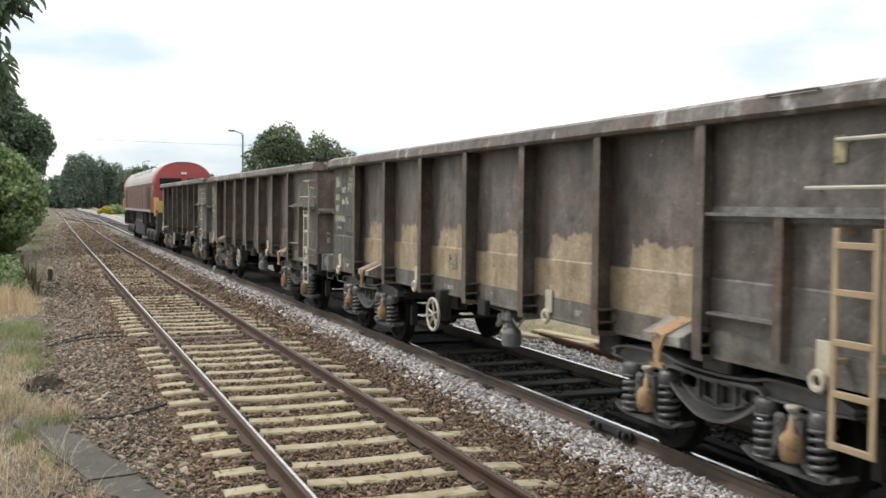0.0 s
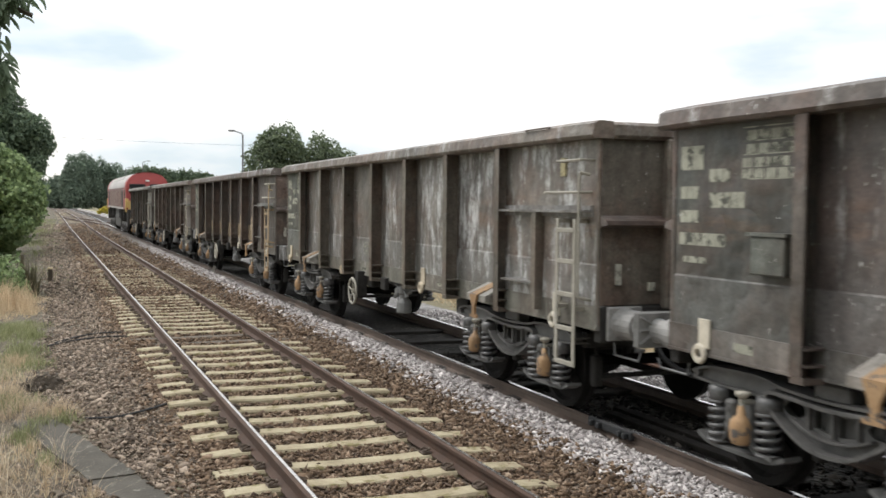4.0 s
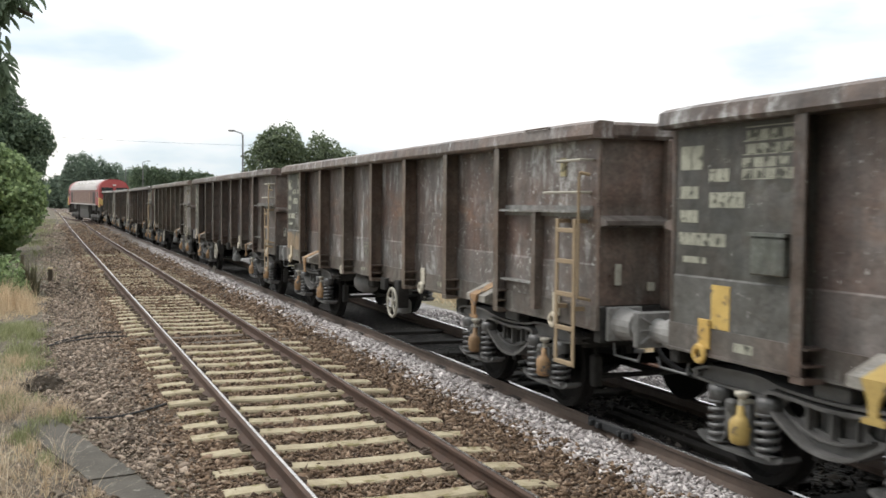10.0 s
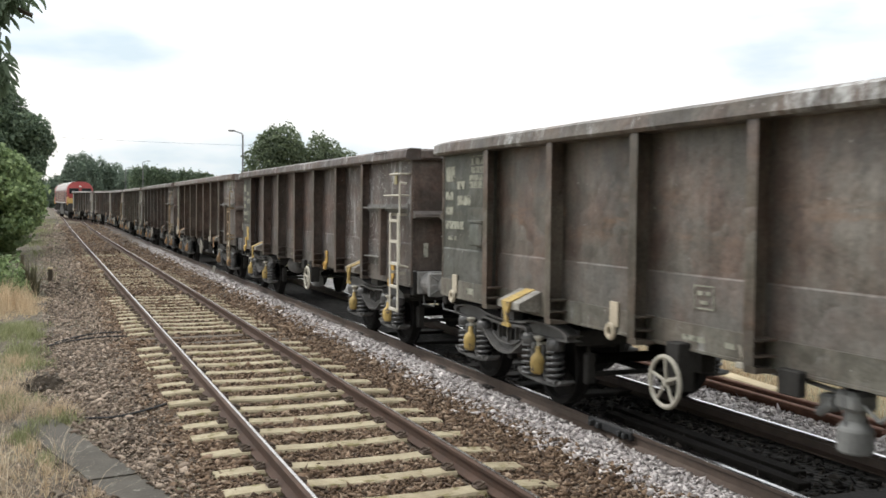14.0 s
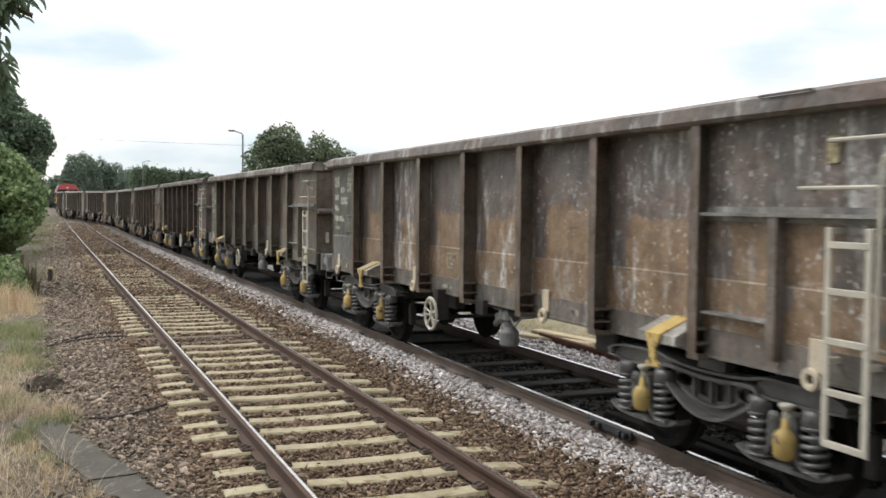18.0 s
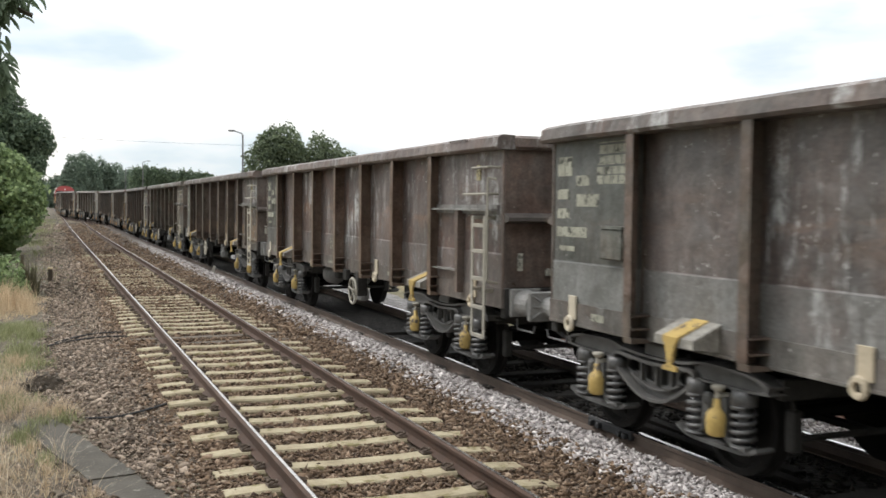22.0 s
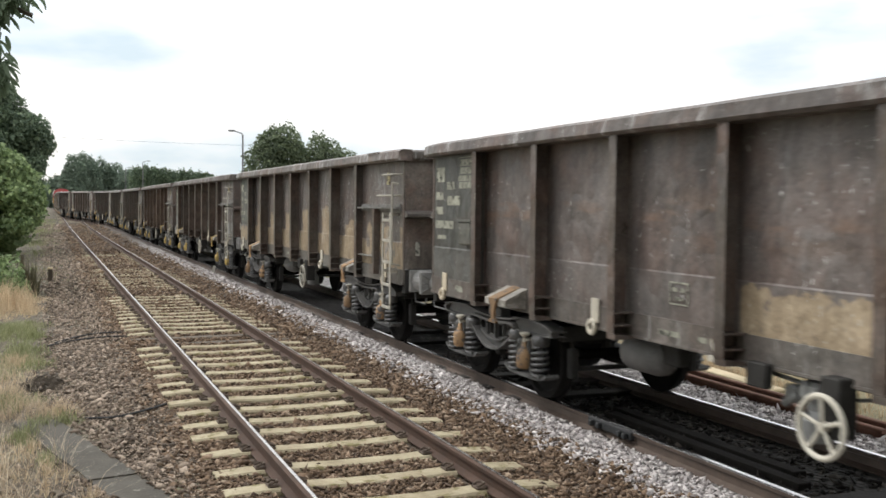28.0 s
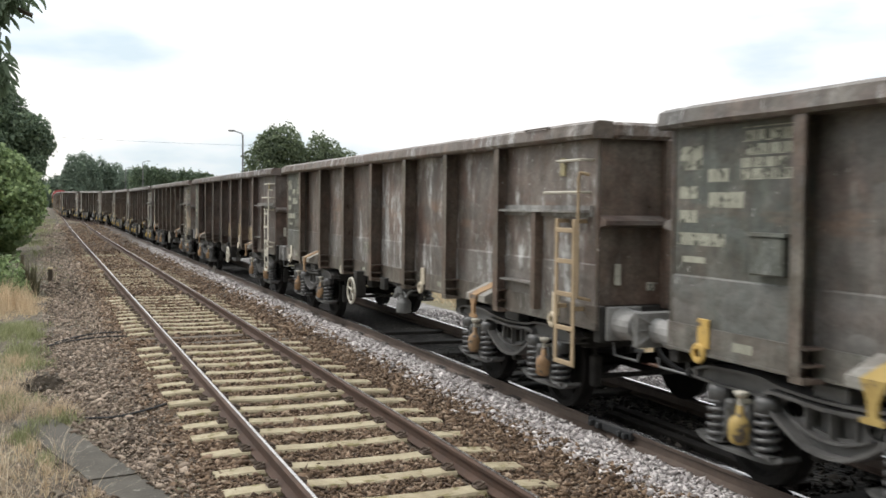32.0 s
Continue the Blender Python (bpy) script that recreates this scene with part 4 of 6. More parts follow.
    # rear bay on both sides: ledge, panel ribs, ladder and grab rails
    for s in (-1, 1):
        e = -1 if s < 0 else 1
        b = Build()
        b.box(s * (SHEET - 0.010), s * (SIDE + 0.065), e * 4.46, e * 6.33, 2.04, 2.065)
        b.box(s * (SHEET - 0.010), s * (SIDE - 0.02), e * 4.46, e * 6.33, 2.0, 2.11)
        part("side_ledge", b, M_SOLE, wg)
        b = Build()
        b.box(s * (SHEET - 0.010), s * (SIDE + 0.055), e * 5.24, e * 5.33, SOLE_Z + 0.08, 2.04)
        part("short_post", b, M_POST, wg)
        b = Build()
        b.box(s * (SHEET - 0.010), s * (SIDE + 0.055), e * 4.5, e * 5.24, 1.285, 1.305)
        part("side_ledge", b, M_SOLE, wg)
        b = Build()
        for y in (5.86, 6.20):
            b.box(s * (SIDE + 0.075), s * (SIDE + 0.095), e * (y - 0.028), e * (y + 0.028), 0.56, 1.98, 0.005)
        for y in (5.86, 6.20):
            for z in (1.12, 1.96):
                b.box(s * (SHEET - 0.010), s * (SIDE + 0.08), e * (y - 0.02), e * (y + 0.02), z - 0.02, z + 0.02)
        lad = part("ladder", b, M_CREAM, wg, "pale painted steel ladder")
        for z in (0.585, 0.92, 1.25, 1.57, 1.87):
            b = Build()
            b.box(s * (SIDE + 0.065), s * (SIDE + 0.10), e * 5.86, e * 6.20, z - 0.022, z + 0.022, 0.004)
            part("rung", b, M_CREAM, lad)
        b = Build()
        x = s * (SIDE + 0.09)
        b.pipe([(s * SIDE, e * 6.34, 2.40), (x, e * 6.30, 2.42), (x, e * 6.28, 2.36), (x, e * 6.28, 1.24), (s * (END_SHEET - 0.005), e * 6.30, 1.21)], 0.016, 6)
        part("handrail", b, M_CREAM, wg)
        for z, y0, y1 in ((2.54, 5.82, 6.33), (2.235, 5.56, 6.28)):
            b = Build()
            b.pipe([(s * (SHEET - 0.010), e * y0, z), (x, e * (y0 + 0.02), z), (x, e * (y1 - 0.02), z), (s * (SHEET - 0.010), e * y1, z)], 0.014, 6)
            part("grab_rail", b, M_CREAM, wg)
        b = Build()
        b.box(s * (SHEET - 0.012), s * (END_SHEET + 0.02), e * 5.70, e * 5.80, 2.40, 2.58)
        part("warning_plate", b, M_MARK, wg, "small faded warning plate")
        b = Build()
        b.pipe([(s * 1.41, e * 5.2, TOP_Z + 0.13), (s * 1.44, e * 5.2, TOP_Z + 0.135), (s * 1.44, e * 5.7, TOP_Z + 0.135), (s * 1.41, e * 5.7, TOP_Z + 0.13)], 0.010, 5)
        part("rim_handle", b, M_POST, wg)
        # load box near the opposite end
        b = Build()
        b.box(s * (SHEET - 0.010), s * (SIDE + 0.04), -e * 5.0, -e * 5.36, 1.62, 1.90, 0.012)
        b.box(s * (SHEET - 0.010), s * (SIDE + 0.055), -e * 4.97, -e * 5.39, 1.90, 1.925)
        part("document_box", b, M_SOLE, wg)
        if s < 0:
            mark_bars(wg, [(6.33, 2.40, 0.30, 0.19), (5.96, 2.30, 0.25, 0.10), (6.33, 2.17, 0.24, 0.10), (5.95, 2.10, 0.42, 0.12), (6.33, 1.98, 0.24, 0.10),
                          (6.34, 1.80, 0.60, 0.10), (6.28, 1.66, 0.30, 0.05), (6.0, 1.20, 0.30, 0.10), (5.86, 1.44, 0.06, 0.08)], -(END_SHEET + 0.0015))
            mark_bars(wg, [(1.10, 1.47, 0.26, 0.012), (1.10, 1.29, 0.26, 0.012), (1.10, 1.30, 0.012, 0.17), (0.852, 1.30, 0.012, 0.17), (1.06, 1.40, 0.07, 0.035), (0.95, 1.40, 0.06, 0.035), (1.02, 1.33, 0.10, 0.03)], -(SHEET + 0.0230))
            mark_bars(wg, [(1.25, 1.02, 0.30, 0.045), (0.70, 1.02, 0.12, 0.045), (0.50, 1.02, 0.16, 0.045), (-2.2, 1.02, 0.14, 0.06)], -(SHEET + 0.0232))
            mark_bars(wg, [(5.6, 1.02, 0.22, 0.07)], -(END_SHEET + 0.0232))
            for k, z in enumerate((2.60, 2.50, 2.40, 2.32)):
                for j in range(4 + k % 2):
                    mark_bars(wg, [(5.52 + 0.05 * (k // 2) - 0.13 * j, z, 0.11, 0.07)], -(END_SHEET + 0.0015))
            for z in (2.69, 2.59, 2.49, 2.31):
                mark_bars(wg, [(5.56, z, 0.62, 0.008)], -(END_SHEET + 0.0010))
        # tie-down plates with an eye
        for y in (-5.67, -1.67, 2.29, 5.95):
            x = (END_SHEET if abs(y) > 5 else SHEET) + 0.02
            b = Build()
            b.box(s * x, s * (x + 0.022), y - 0.07, y + 0.07, 1.0, 1.23, 0.004)
            b.ring((s * (x + 0.035), y + 0.03, 0.955), 0.058, 0.027, n=14, k=6)
            part("tie_plate", b, M_OCHRE, wg, "faded orange tie-down plate with an eye")
        # jacking pads: sloping hood with a painted hook
        for y in (-4.05, 4.02):
            b = Build()
            b.sheet([(s * SHEET, 1.20), (s * (SIDE + 0.17), 1.075), (s * (SIDE + 0.17), 1.005), (s * (SIDE + 0.155), 1.005), (s * (SIDE + 0.155), 1.05), (s * SHEET, 1.16)], 0.52, "Y", y - 0.26)
            for dy in (-0.245, 0.22):
                b.sheet([(s * SHEET, 1.155), (s * (SIDE + 0.154), 1.049), (s * (SIDE + 0.154), 1.006), (s * SHEET, 0.97)], 0.025, "Y", y + dy)
            hood = part("jacking_pad", b, M_SOLE, wg)
            b = Build()
            b.sheet([(y - 0.09, 1.070), (y + 0.11, 1.070), (y + 0.055, 0.95), (y + 0.045, 0.86), (y + 0.10, 0.84), (y + 0.10, 0.81), (y - 0.08, 0.81), (y - 0.08, 0.84), (y - 0.025, 0.86), (y - 0.03, 0.95)], s * 0.03, "X", s * (SIDE + 0.172))
            b.put([(s * SHEET, y - 0.09, 1.208), (s * SHEET, y + 0.11, 1.208), (s * (SIDE + 0.20), y + 0.11, 1.082), (s * (SIDE + 0.20), y - 0.09, 1.082),
                   (s * SHEET, y - 0.09, 1.190), (s * SHEET, y + 0.11, 1.190), (s * (SIDE + 0.20), y + 0.11, 1.062), (s * (SIDE + 0.20), y - 0.09, 1.062)],
                  [(0, 1, 2, 3), (4, 7, 6, 5), (0, 4, 5, 1), (1, 5, 6, 2), (2, 6, 7, 3), (3, 7, 4, 0)])
            part("hook", b, M_YELLOW, hood, "yellow painted jacking mark")
    # brake gear slung under the floor
    b = Build()
    b.turn([(-0.33, 0.05), (-0.31, 0.11), (-0.25, 0.16), (-0.18, 0.175), (0.22, 0.175), (0.28, 0.16), (0.32, 0.07)], "Y", 18, (-0.92, 1.75, 0.76))
    part("air_tank", b, M_FRAME, wg, "dark cylindrical air tank", smooth=True)
    b = Build()
    b.turn([(-0.3, 0.10), (-0.28, 0.17), (0.2, 0.17), (0.3, 0.06)], "Y", 14, (-0.2, -1.9, 0.76))
    b.rod((-0.2, -1.6, 0.76), (-0.2, 1.5, 0.74), 0.025, 6)
    b.rod((-0.6, -3.2, 0.82), (-0.6, 3.4, 0.82), 0.022, 6)
    b.box(-0.9, -0.5, -2.6, -2.2, 0.66, 0.92, 0.02)
    b.box(-1.0, -0.86, 1.2, 1.5, 0.72, 0.96, 0.02)
    b.box(-1.28, -1.2, -0.2, 0.02, 0.80, 0.98, 0.01)
    part("brake_rigging", b, M_BOGIE, wg)
    b = Build()
    b.turn([(0.475, 0.06), (0.485, 0.115), (0.50, 0.125), (0.635, 0.125), (0.655, 0.115), (0.70, 0.075), (0.76, 0.07)], "Z", 16, (-1.06, -0.52, 0))
    b.box(-1.16, -0.94, -0.62, -0.40, 0.76, 0.90, 0.03)
    b.box(-1.12, -1.0, -0.36, -0.22, 0.72, 0.84, 0.02)
    b.rod((-1.10, -0.36, 0.78), (-1.10, -0.22, 0.70), 0.035, 8)
    b.pipe([(-1.10, -0.62, 0.82), (-1.12, -0.78, 0.74), (-1.10, -0.90, 0.84), (-0.9, -1.1, 0.88)], 0.014, 6)
    b.pipe([(-1.06, -0.40, 0.86), (-1.12, -0.10, 0.90), (-1.12, 0.5, 0.90)], 0.018, 6)
    part("distributor_valve", b, M_VALVE, wg, "grey brake distributor valve slung under the floor")
    b = Build()
    b.ring((-1.16, -0.52, 0.56), 0.045, 0.009, n=14, k=5)
    b.rod((-1.16, -0.52, 0.60), (-1.16, -0.50, 0.93), 0.009, 5)
    part("release_pull", b, M_GALV, wg)
    b = Build()
    b.box(-1.245, -1.195, 0.28, 0.52, 0.90, 0.945, 0.004)
    b.rod((-1.24, 0.40, 0.92), (-1.26, 0.46, 1.08), 0.014, 6)
    part("changeover_lever", b, M_CREAM, wg, "pale brake changeover lever")
    hw = part("brake_column", Build().box(-1.33, -1.15, -0.09, 0.09, 0.60, 1.0, 0.01), M_BOGIE, wg, at=(0, -0.9, 0))
    b = Build()
    b.ring((-1.40, 0, 0.68), 0.205, 0.021, n=28, k=8)
    for k in range(5):
        a = 2 * math.pi * k / 5 + 0.3
        b.rod((-1.385, 0, 0.68), (-1.40, 0.2 * math.cos(a), 0.68 + 0.2 * math.sin(a)), 0.015, 6)
    b.rod((-1.30, 0, 0.68), (-1.41, 0, 0.68), 0.032, 10)
    part("handwheel", b, M_CREAM, hw, "pale painted brake handwheel")
    me = bogie_meshes()
    for y in (PIVOT_REAR, PIVOT_FRONT):
        build_bogie(me, wg, y)
    slim(wg)
    return wg


# what sets each wagon apart: words, tint, low scuffing, handwheel place, damper paint, how brown the bare areas are,
# then tenths for each bay from the front end to the rear: chalk, flecks, rust, bare paint, and how high the bare paint reaches
LOOKS = []


def look_of(words, tint, low, wheel_y, damper, brown, chalk, fleck, rust, bare, reach):
    LOOKS.append((words, tint, low, wheel_y, damper, brown, [[int(v) / 10 for v in reversed(row)] for row in (chalk, fleck, rust, bare, reach)]))


look_of("grey-green", (1.0, 1.0, 0.95), 0.5, 1.2, M_OCHRE, 0.5, "24354353", "22222222", "33333333", "00000000", "00000000")
look_of("grey-brown", (1.05, 1.0, 0.94), 0.5, 1.2, M_OCHRE, 0.4, "13223322", "12222222", "34444443", "03322220", "05555550")
look_of("sand-patched grey-brown", (0.98, 0.93, 0.88), 0.25, 1.2, M_OCHRE, 0.0, "11101101", "11111121", "13333321", "07898990", "05555550")
look_of("chalky grey-green", (1.10, 1.08, 0.97), 0.55, 1.15, M_OCHRE, 0.6, "26836788", "23233333", "24434345", "00000000", "00000000")
look_of("dull brown-grey", (0.92, 0.87, 0.83), 0.35, 1.2, M_OCHRE, 0.6, "14723333", "24232263", "33343453", "00000000", "00000000")
look_of("streaked rusty brown", (0.98, 0.90, 0.84), 0.45, -0.87, M_OCHRE, 0.6, "13556545", "13345787", "15556676", "70000000", "20000000")
look_of("flaking dark brown", (0.86, 0.79, 0.75), 0.35, -0.9, M_YELLOW, 0.6, "11111355", "23222598", "14456554", "00000000", "00000000")
look_of("olive-brown", (1.0, 0.97, 0.86), 0.35, 1.22, M_YELLOW, 0.8, "11000012", "21111113", "16565676", "00000000", "00000000")
look_of("ochre-patched rusty grey", (0.95, 0.89, 0.84), 0.55, 1.22, M_YELLOW, 1.0, "12837355", "13446897", "14434444", "06786776", "07677877")
look_of("orange-posted rusty brown", (0.98, 0.88, 0.83), 0.45, -0.95, M_YELLOW, 0.8, "13728445", "24344564", "14676667", "00000000", "00000000")
look_of("scraped rust and blue-grey", (0.95, 0.92, 0.89), 1.0, -0.87, M_YELLOW, 0.6, "12545664", "13535886", "13456654", "00000000", "00000000")
look_of("sand-patched grey-green", (0.98, 0.94, 0.89), 0.5, -0.87, M_OCHRE, 0.15, "22333433", "22466775", "13443333", "67888875", "26667755")
look_of("sand-spotted dark grey-brown", (0.86, 0.80, 0.76), 0.25, -0.87, M_OCHRE, 0.0, "11111112", "24355433", "15444443", "00007980", "00002520")
look_of("chalk-smeared brown-grey", (0.98, 0.91, 0.82), 0.4, 1.2, M_OCHRE, 0.8, "13457756", "12322234", "15566664", "00000000", "00000000")
look_of("dull green-grey", (1.0, 1.0, 0.93), 0.4, 1.2, M_YELLOW, 0.5, "13324233", "22332222", "34343443", "00000000", "00000000")
look_of("dull brown-grey", (0.98, 0.93, 0.87), 0.4, 1.2, M_OCHRE, 0.5, "12233223", "22222222", "34444443", "00000000", "00000000")


def set_material(ob, m):
    ob.material_slots[0].link = "OBJECT"
    ob.material_slots[0].material = m


def kind_of(ob):
    return ob.name.split(".")[0]


def dress(wg, look_row, seed):
    words, tint, low, wheel_y, damper, brown, (chalk, fleck, rust, bare, reach) = look_row
    rng = random.Random(seed)
    g = rng.uniform(0.55, 1.0)
    grimy = (g, g * 0.97, g * 0.93)
    wg["label"] = words + " open steel box wagon on two bogies"
    bays = [o for o in wg.children if kind_of(o) == "side_panel"]
    for k, o in enumerate(bays):
        j = 0.88 + 0.24 * rng.random()
        bay = k % 8
        green = (0.62, 0.72, 0.70) if bay == 7 else (1, 1, 1)
        o.color = (*(t * j * g2 for t, g2 in zip(tint, green)), 1)
        for key, v in (("chalk", chalk[bay]), ("fleck", fleck[bay]), ("rust", rust[bay] * 0.9), ("bare", bare[bay]), ("bare_top", 1.3 + reach[bay]), ("low", low), ("ochre", brown)):
            o[key] = float(v)
        set_material(o, M_SHEET)
    for o in wg.children_recursive:
        n = kind_of(o)
        if n in ("side_post", "end_post", "corner_post", "top_rim", "solebar", "end_wall", "short_post", "side_ledge"):
            j = 0.80 + 0.3 * rng.random() + (0.12 * rng.random() if n == "side_post" else 0.0)
            o.color = (tint[0] * j, tint[1] * j, tint[2] * j, 1)
        if n == "side_post" and "rust" in words:
            warm = 1.0 if "orange" in words else 0.35
            o.color = ((1.0 + 0.22 * warm) * j, 0.98 * j, (0.92 - 0.12 * warm) * j, 1)
        if n in ("ladder", "rung", "changeover_lever", "handwheel", "grab_rail", "damper_link", "handrail"):
            rusty = n in ("ladder", "rung", "handrail") and words in ("sand-patched grey-brown", "dull brown-grey", "streaked rusty brown", "chalk-smeared brown-grey")
            o.color = (0.80 * g, 0.62 * g, 0.44 * g, 1) if rusty else (*grimy, 1)
        if n == "painted_marking":
            o.color = (0.84, 0.86, 0.82, 1)
        if n == "end_wall":
            set_material(o, M_POST)
        if n in ("damper", "hook"):
            set_material(o, damper)
            d = rng.uniform(0.5, 0.9) if damper is M_OCHRE else rng.uniform(0.62, 0.98)
            o.color = (d, d * 1.03, d * 1.12, 1)
        if n == "tie_plate":
            set_material(o, M_YELLOW if "flaking" in words or "dull green" in words else M_CREAM)
            k = rng.random()
            o.color = (0.95, 0.92 - 0.10 * k, 0.88 - 0.22 * k, 1)
        if n == "document_box":
            o.color = (0.72, 0.78, 0.72, 1)
        if n == "warning_plate":
            o.color = (1.0, 0.90, 0.62, 1)
        if n == "air_tank" and wheel_y > 0:
            o.location.x = 1.84 * SLIM
        # jacking hoods tinted up: the sky sheen on their tops is put into the colour
        if n in ("side_ledge", "jacking_pad"):
            o.color = (1.9, 1.85, 1.75, 1) if n == "jacking_pad" else (1.3, 1.3, 1.3, 1)
        if n == "brake_column":
            o.location.y = wheel_y
    if "flaking" in words:
        patch = part("painted_patch", Build().box(-0.003, 0.003, -0.11, 0.11, 0.0, 0.34), M_YELLOW, wg, "yellow painted rectangle", (-(END_SHEET + 0.012) * SLIM, 5.78, 1.19))
        patch.color = (1, 1, 1, 1)
    return wg


WAGONS = []
first = build_wagon()
for i in range(16):
    wg = first if i == 0 else copy_thing(first, pose(0, 0, 0))
    WAGONS.append(wg)
for i, wg in enumerate(WAGONS):
    dress(wg, LOOKS[i], 40 + i)


# ---------------------------------------------------------------- the locomotive
LOCO_HALF = 10.35


def build_loco():
    lo = thing("locomotive", "red diesel locomotive with a pale roof and dark underframe", "locomotive")
    hw = 1.32
    arc = [(hw, 1.66), (hw, 3.02)] + [(hw * math.cos(k * math.pi / 16) ** 0.85, 3.02 + 1.0 * math.sin(k * math.pi / 16)) for k in range(1, 8)] + [(0.0, 4.02)]
    section = arc + [(-x, z) for x, z in reversed(arc[:-1])]

    def shell(y0, y1, sec):
        b = Build()
        n = len(sec)
        rows = [[b.bm.verts.new((x, y, z)) for x, z in sec] for y in (y0, y1)]
        for k in range(n):
            b.bm.faces.new((rows[0][k], rows[0][(k + 1) % n], rows[1][(k + 1) % n], rows[1][k]))
        b.bm.faces.new(rows[0])
        b.bm.faces.new(rows[1][::-1])
        return b

    lower = [(hw, 1.66), (hw, 3.04), (-hw, 3.04), (-hw, 1.66)]
    part("body", shell(-7.9, 7.9, lower), M_MAROON, lo, "maroon ribbed side panels")
    roof = [(hw + 0.01, 3.045)] + arc[2:] + [(-x, z) for x, z in reversed(arc[2:-1])] + [(-hw - 0.01, 3.045)]
    part("roof", shell(-8.6, 8.6, roof), M_LOCO_GREY, lo, "pale grey curved roof")
    for e in (-1, 1):
        b = Build()
        n = len(section)
        ys = (e * 7.905, e * 9.5, e * 9.95)
        sc = (1.0, 1.0, 0.97)
        rows = [[b.bm.verts.new((x * k, y - (e * max(0.0, z - 2.2) * 0.28 if i == 2 else 0), z)) for x, z in section] for i, (y, k) in enumerate(zip(ys, sc))]
        for r0, r1 in zip(rows, rows[1:]):
            for k in range(n):
                b.bm.faces.new((r0[k], r0[(k + 1) % n], r1[(k + 1) % n], r1[k]))
        b.bm.faces.new(rows[0])
        b.bm.faces.new(rows[-1][::-1])
        cab = part("cab", b, M_RED, lo, "bright red cab end")
        b = Build()
        for x in (-0.62, 0.62):
            b.box(x - 0.48, x + 0.48, e * 9.60, e * 9.84, 2.70, 3.26, 0.02)
        part("windscreen", b, M_GLASS_DARK, cab)
        b = Build()
        for s in (-1, 1):
            b.box(s * (hw - 0.01), s * (hw + 0.012), e * 8.5, e * 9.1, 2.35, 2.9, 0.01)
        part("cab_window", b, M_GLASS_DARK, cab)
        b = Build()
        b.box(-1.2, 1.2, e * 9.90, e * 10.0, 1.67, 2.2, 0.02)
        part("front_panel", b, M_LOCO_GOLD, cab, "yellow warning panel")
        b = Build()
        for s in (-1, 1):
            b.box(s * (hw - 0.16), s * (hw + 0.03), e * 9.62, e * 9.93, 1.50, 2.35, 0.02)
        part("cab_corner", b, M_LOCO_GOLD, cab, "yellow corner pillar")
        b = Build()
        b.box(-0.12, 0.12, e * 9.55, e * 9.70, 3.42, 3.52, 0.02)
        part("headlight", b, M_WHITE, cab)
        b = Build()
        b.box(-1.25, 1.25, e * 9.7, e * 10.05, 0.75, 1.65, 0.03)
        for x in (-0.87, 0.87):
            b.turn([(0, 0.13), (e * 0.3, 0.12), (e * 0.31, 0.22), (e * 0.34, 0.22)], "Y", 14, (x, e * 10.0, 1.0))
        part("buffer_beam", b, M_LOCO_DARK, lo)
    for s in (-1, 1):
        b = Build()
        b.box(s * (hw + 0.002), s * (hw + 0.03), -8.0, 8.0, 1.66, 1.78)
        part("side_stripe", b, M_LOCO_GREY, lo)
        for y in (-6.9, 7.0):
            b = Build()
            b.box(s * (hw + 0.003), s * (hw + 0.02), y - 0.5, y + 0.5, 1.8, 2.85, 0.004)
            part("side_grille", b, M_LOCO_DARK, lo)
        part("side_band", Build().box(s * (hw + 0.003), s * (hw + 0.018), -5.9, 6.0, 1.78, 2.92, 0.003), M_LOCO_BAND, lo, "broad tan band along the side")
        for k in range(9):
            b = Build()
            y = -5.2 + 1.3 * k
            b.box(s * (hw + 0.018), s * (hw + 0.034), y - 0.03, y + 0.03, 1.78, 2.92)
            part("side_rib", b, M_MAROON, lo)
        b = Build()
        for k in range(6):
            b.box(s * 0.75, s * 1.12, -5.5 + 2.1 * k, -4.2 + 2.1 * k, 3.62, 3.76)
        part("roof_hatch", b, M_WHITE, lo)
    b = Build()
    b.box(-1.10, 1.10, -8.5, 8.5, 1.15, 1.655)
    b.box(-1.15, 1.15, -2.8, 2.8, 0.35, 1.20, 0.08)
    for y in (-7.4, -4.4, -3.2, 3.2, 4.4, 7.4):
        b.box(-1.28, 1.28, y - 0.09, y + 0.09, 1.0, 1.65, 0.02)
    part("underframe", b, M_LOCO_DARK, lo, "dark fuel tank and underframe")
    b = Build()
    b.turn([(3.98, 0.25), (4.12, 0.22)], "Z", 12, (0, 1.5, 0))
    part("exhaust", b, M_LOCO_DARK, lo)
    ws = wheelset_mesh()
    for y in (-6.3, 6.3):
        b = Build()
        for s in (-1, 1):
            b.box(s * 0.98, s * 1.14, -2.4, 2.4, 0.52, 0.80, 0.03)
            for ay in (-1.8, 0.0, 1.8):
                b.box(s * 0.98, s * 1.18, ay - 0.18, ay + 0.18, 0.30, 0.64, 0.03)
            for ay in (-0.9, 0.9):
                b.rod((s * 1.08, ay, 0.36), (s * 1.08, ay, 0.72), 0.11, 10)
        b.box(-0.9, 0.9, -0.4, 0.4, 0.55, 1.05)
        bg = part("bogie", b, M_LOCO_DARK, lo, "", (0, y, 0))
        for ay in (-1.8, 0.0, 1.8):
            part("wheelset", ws, M_WHEEL, bg, "", (0, ay, WHEEL_R))
    return lo


LOCO = build_loco()


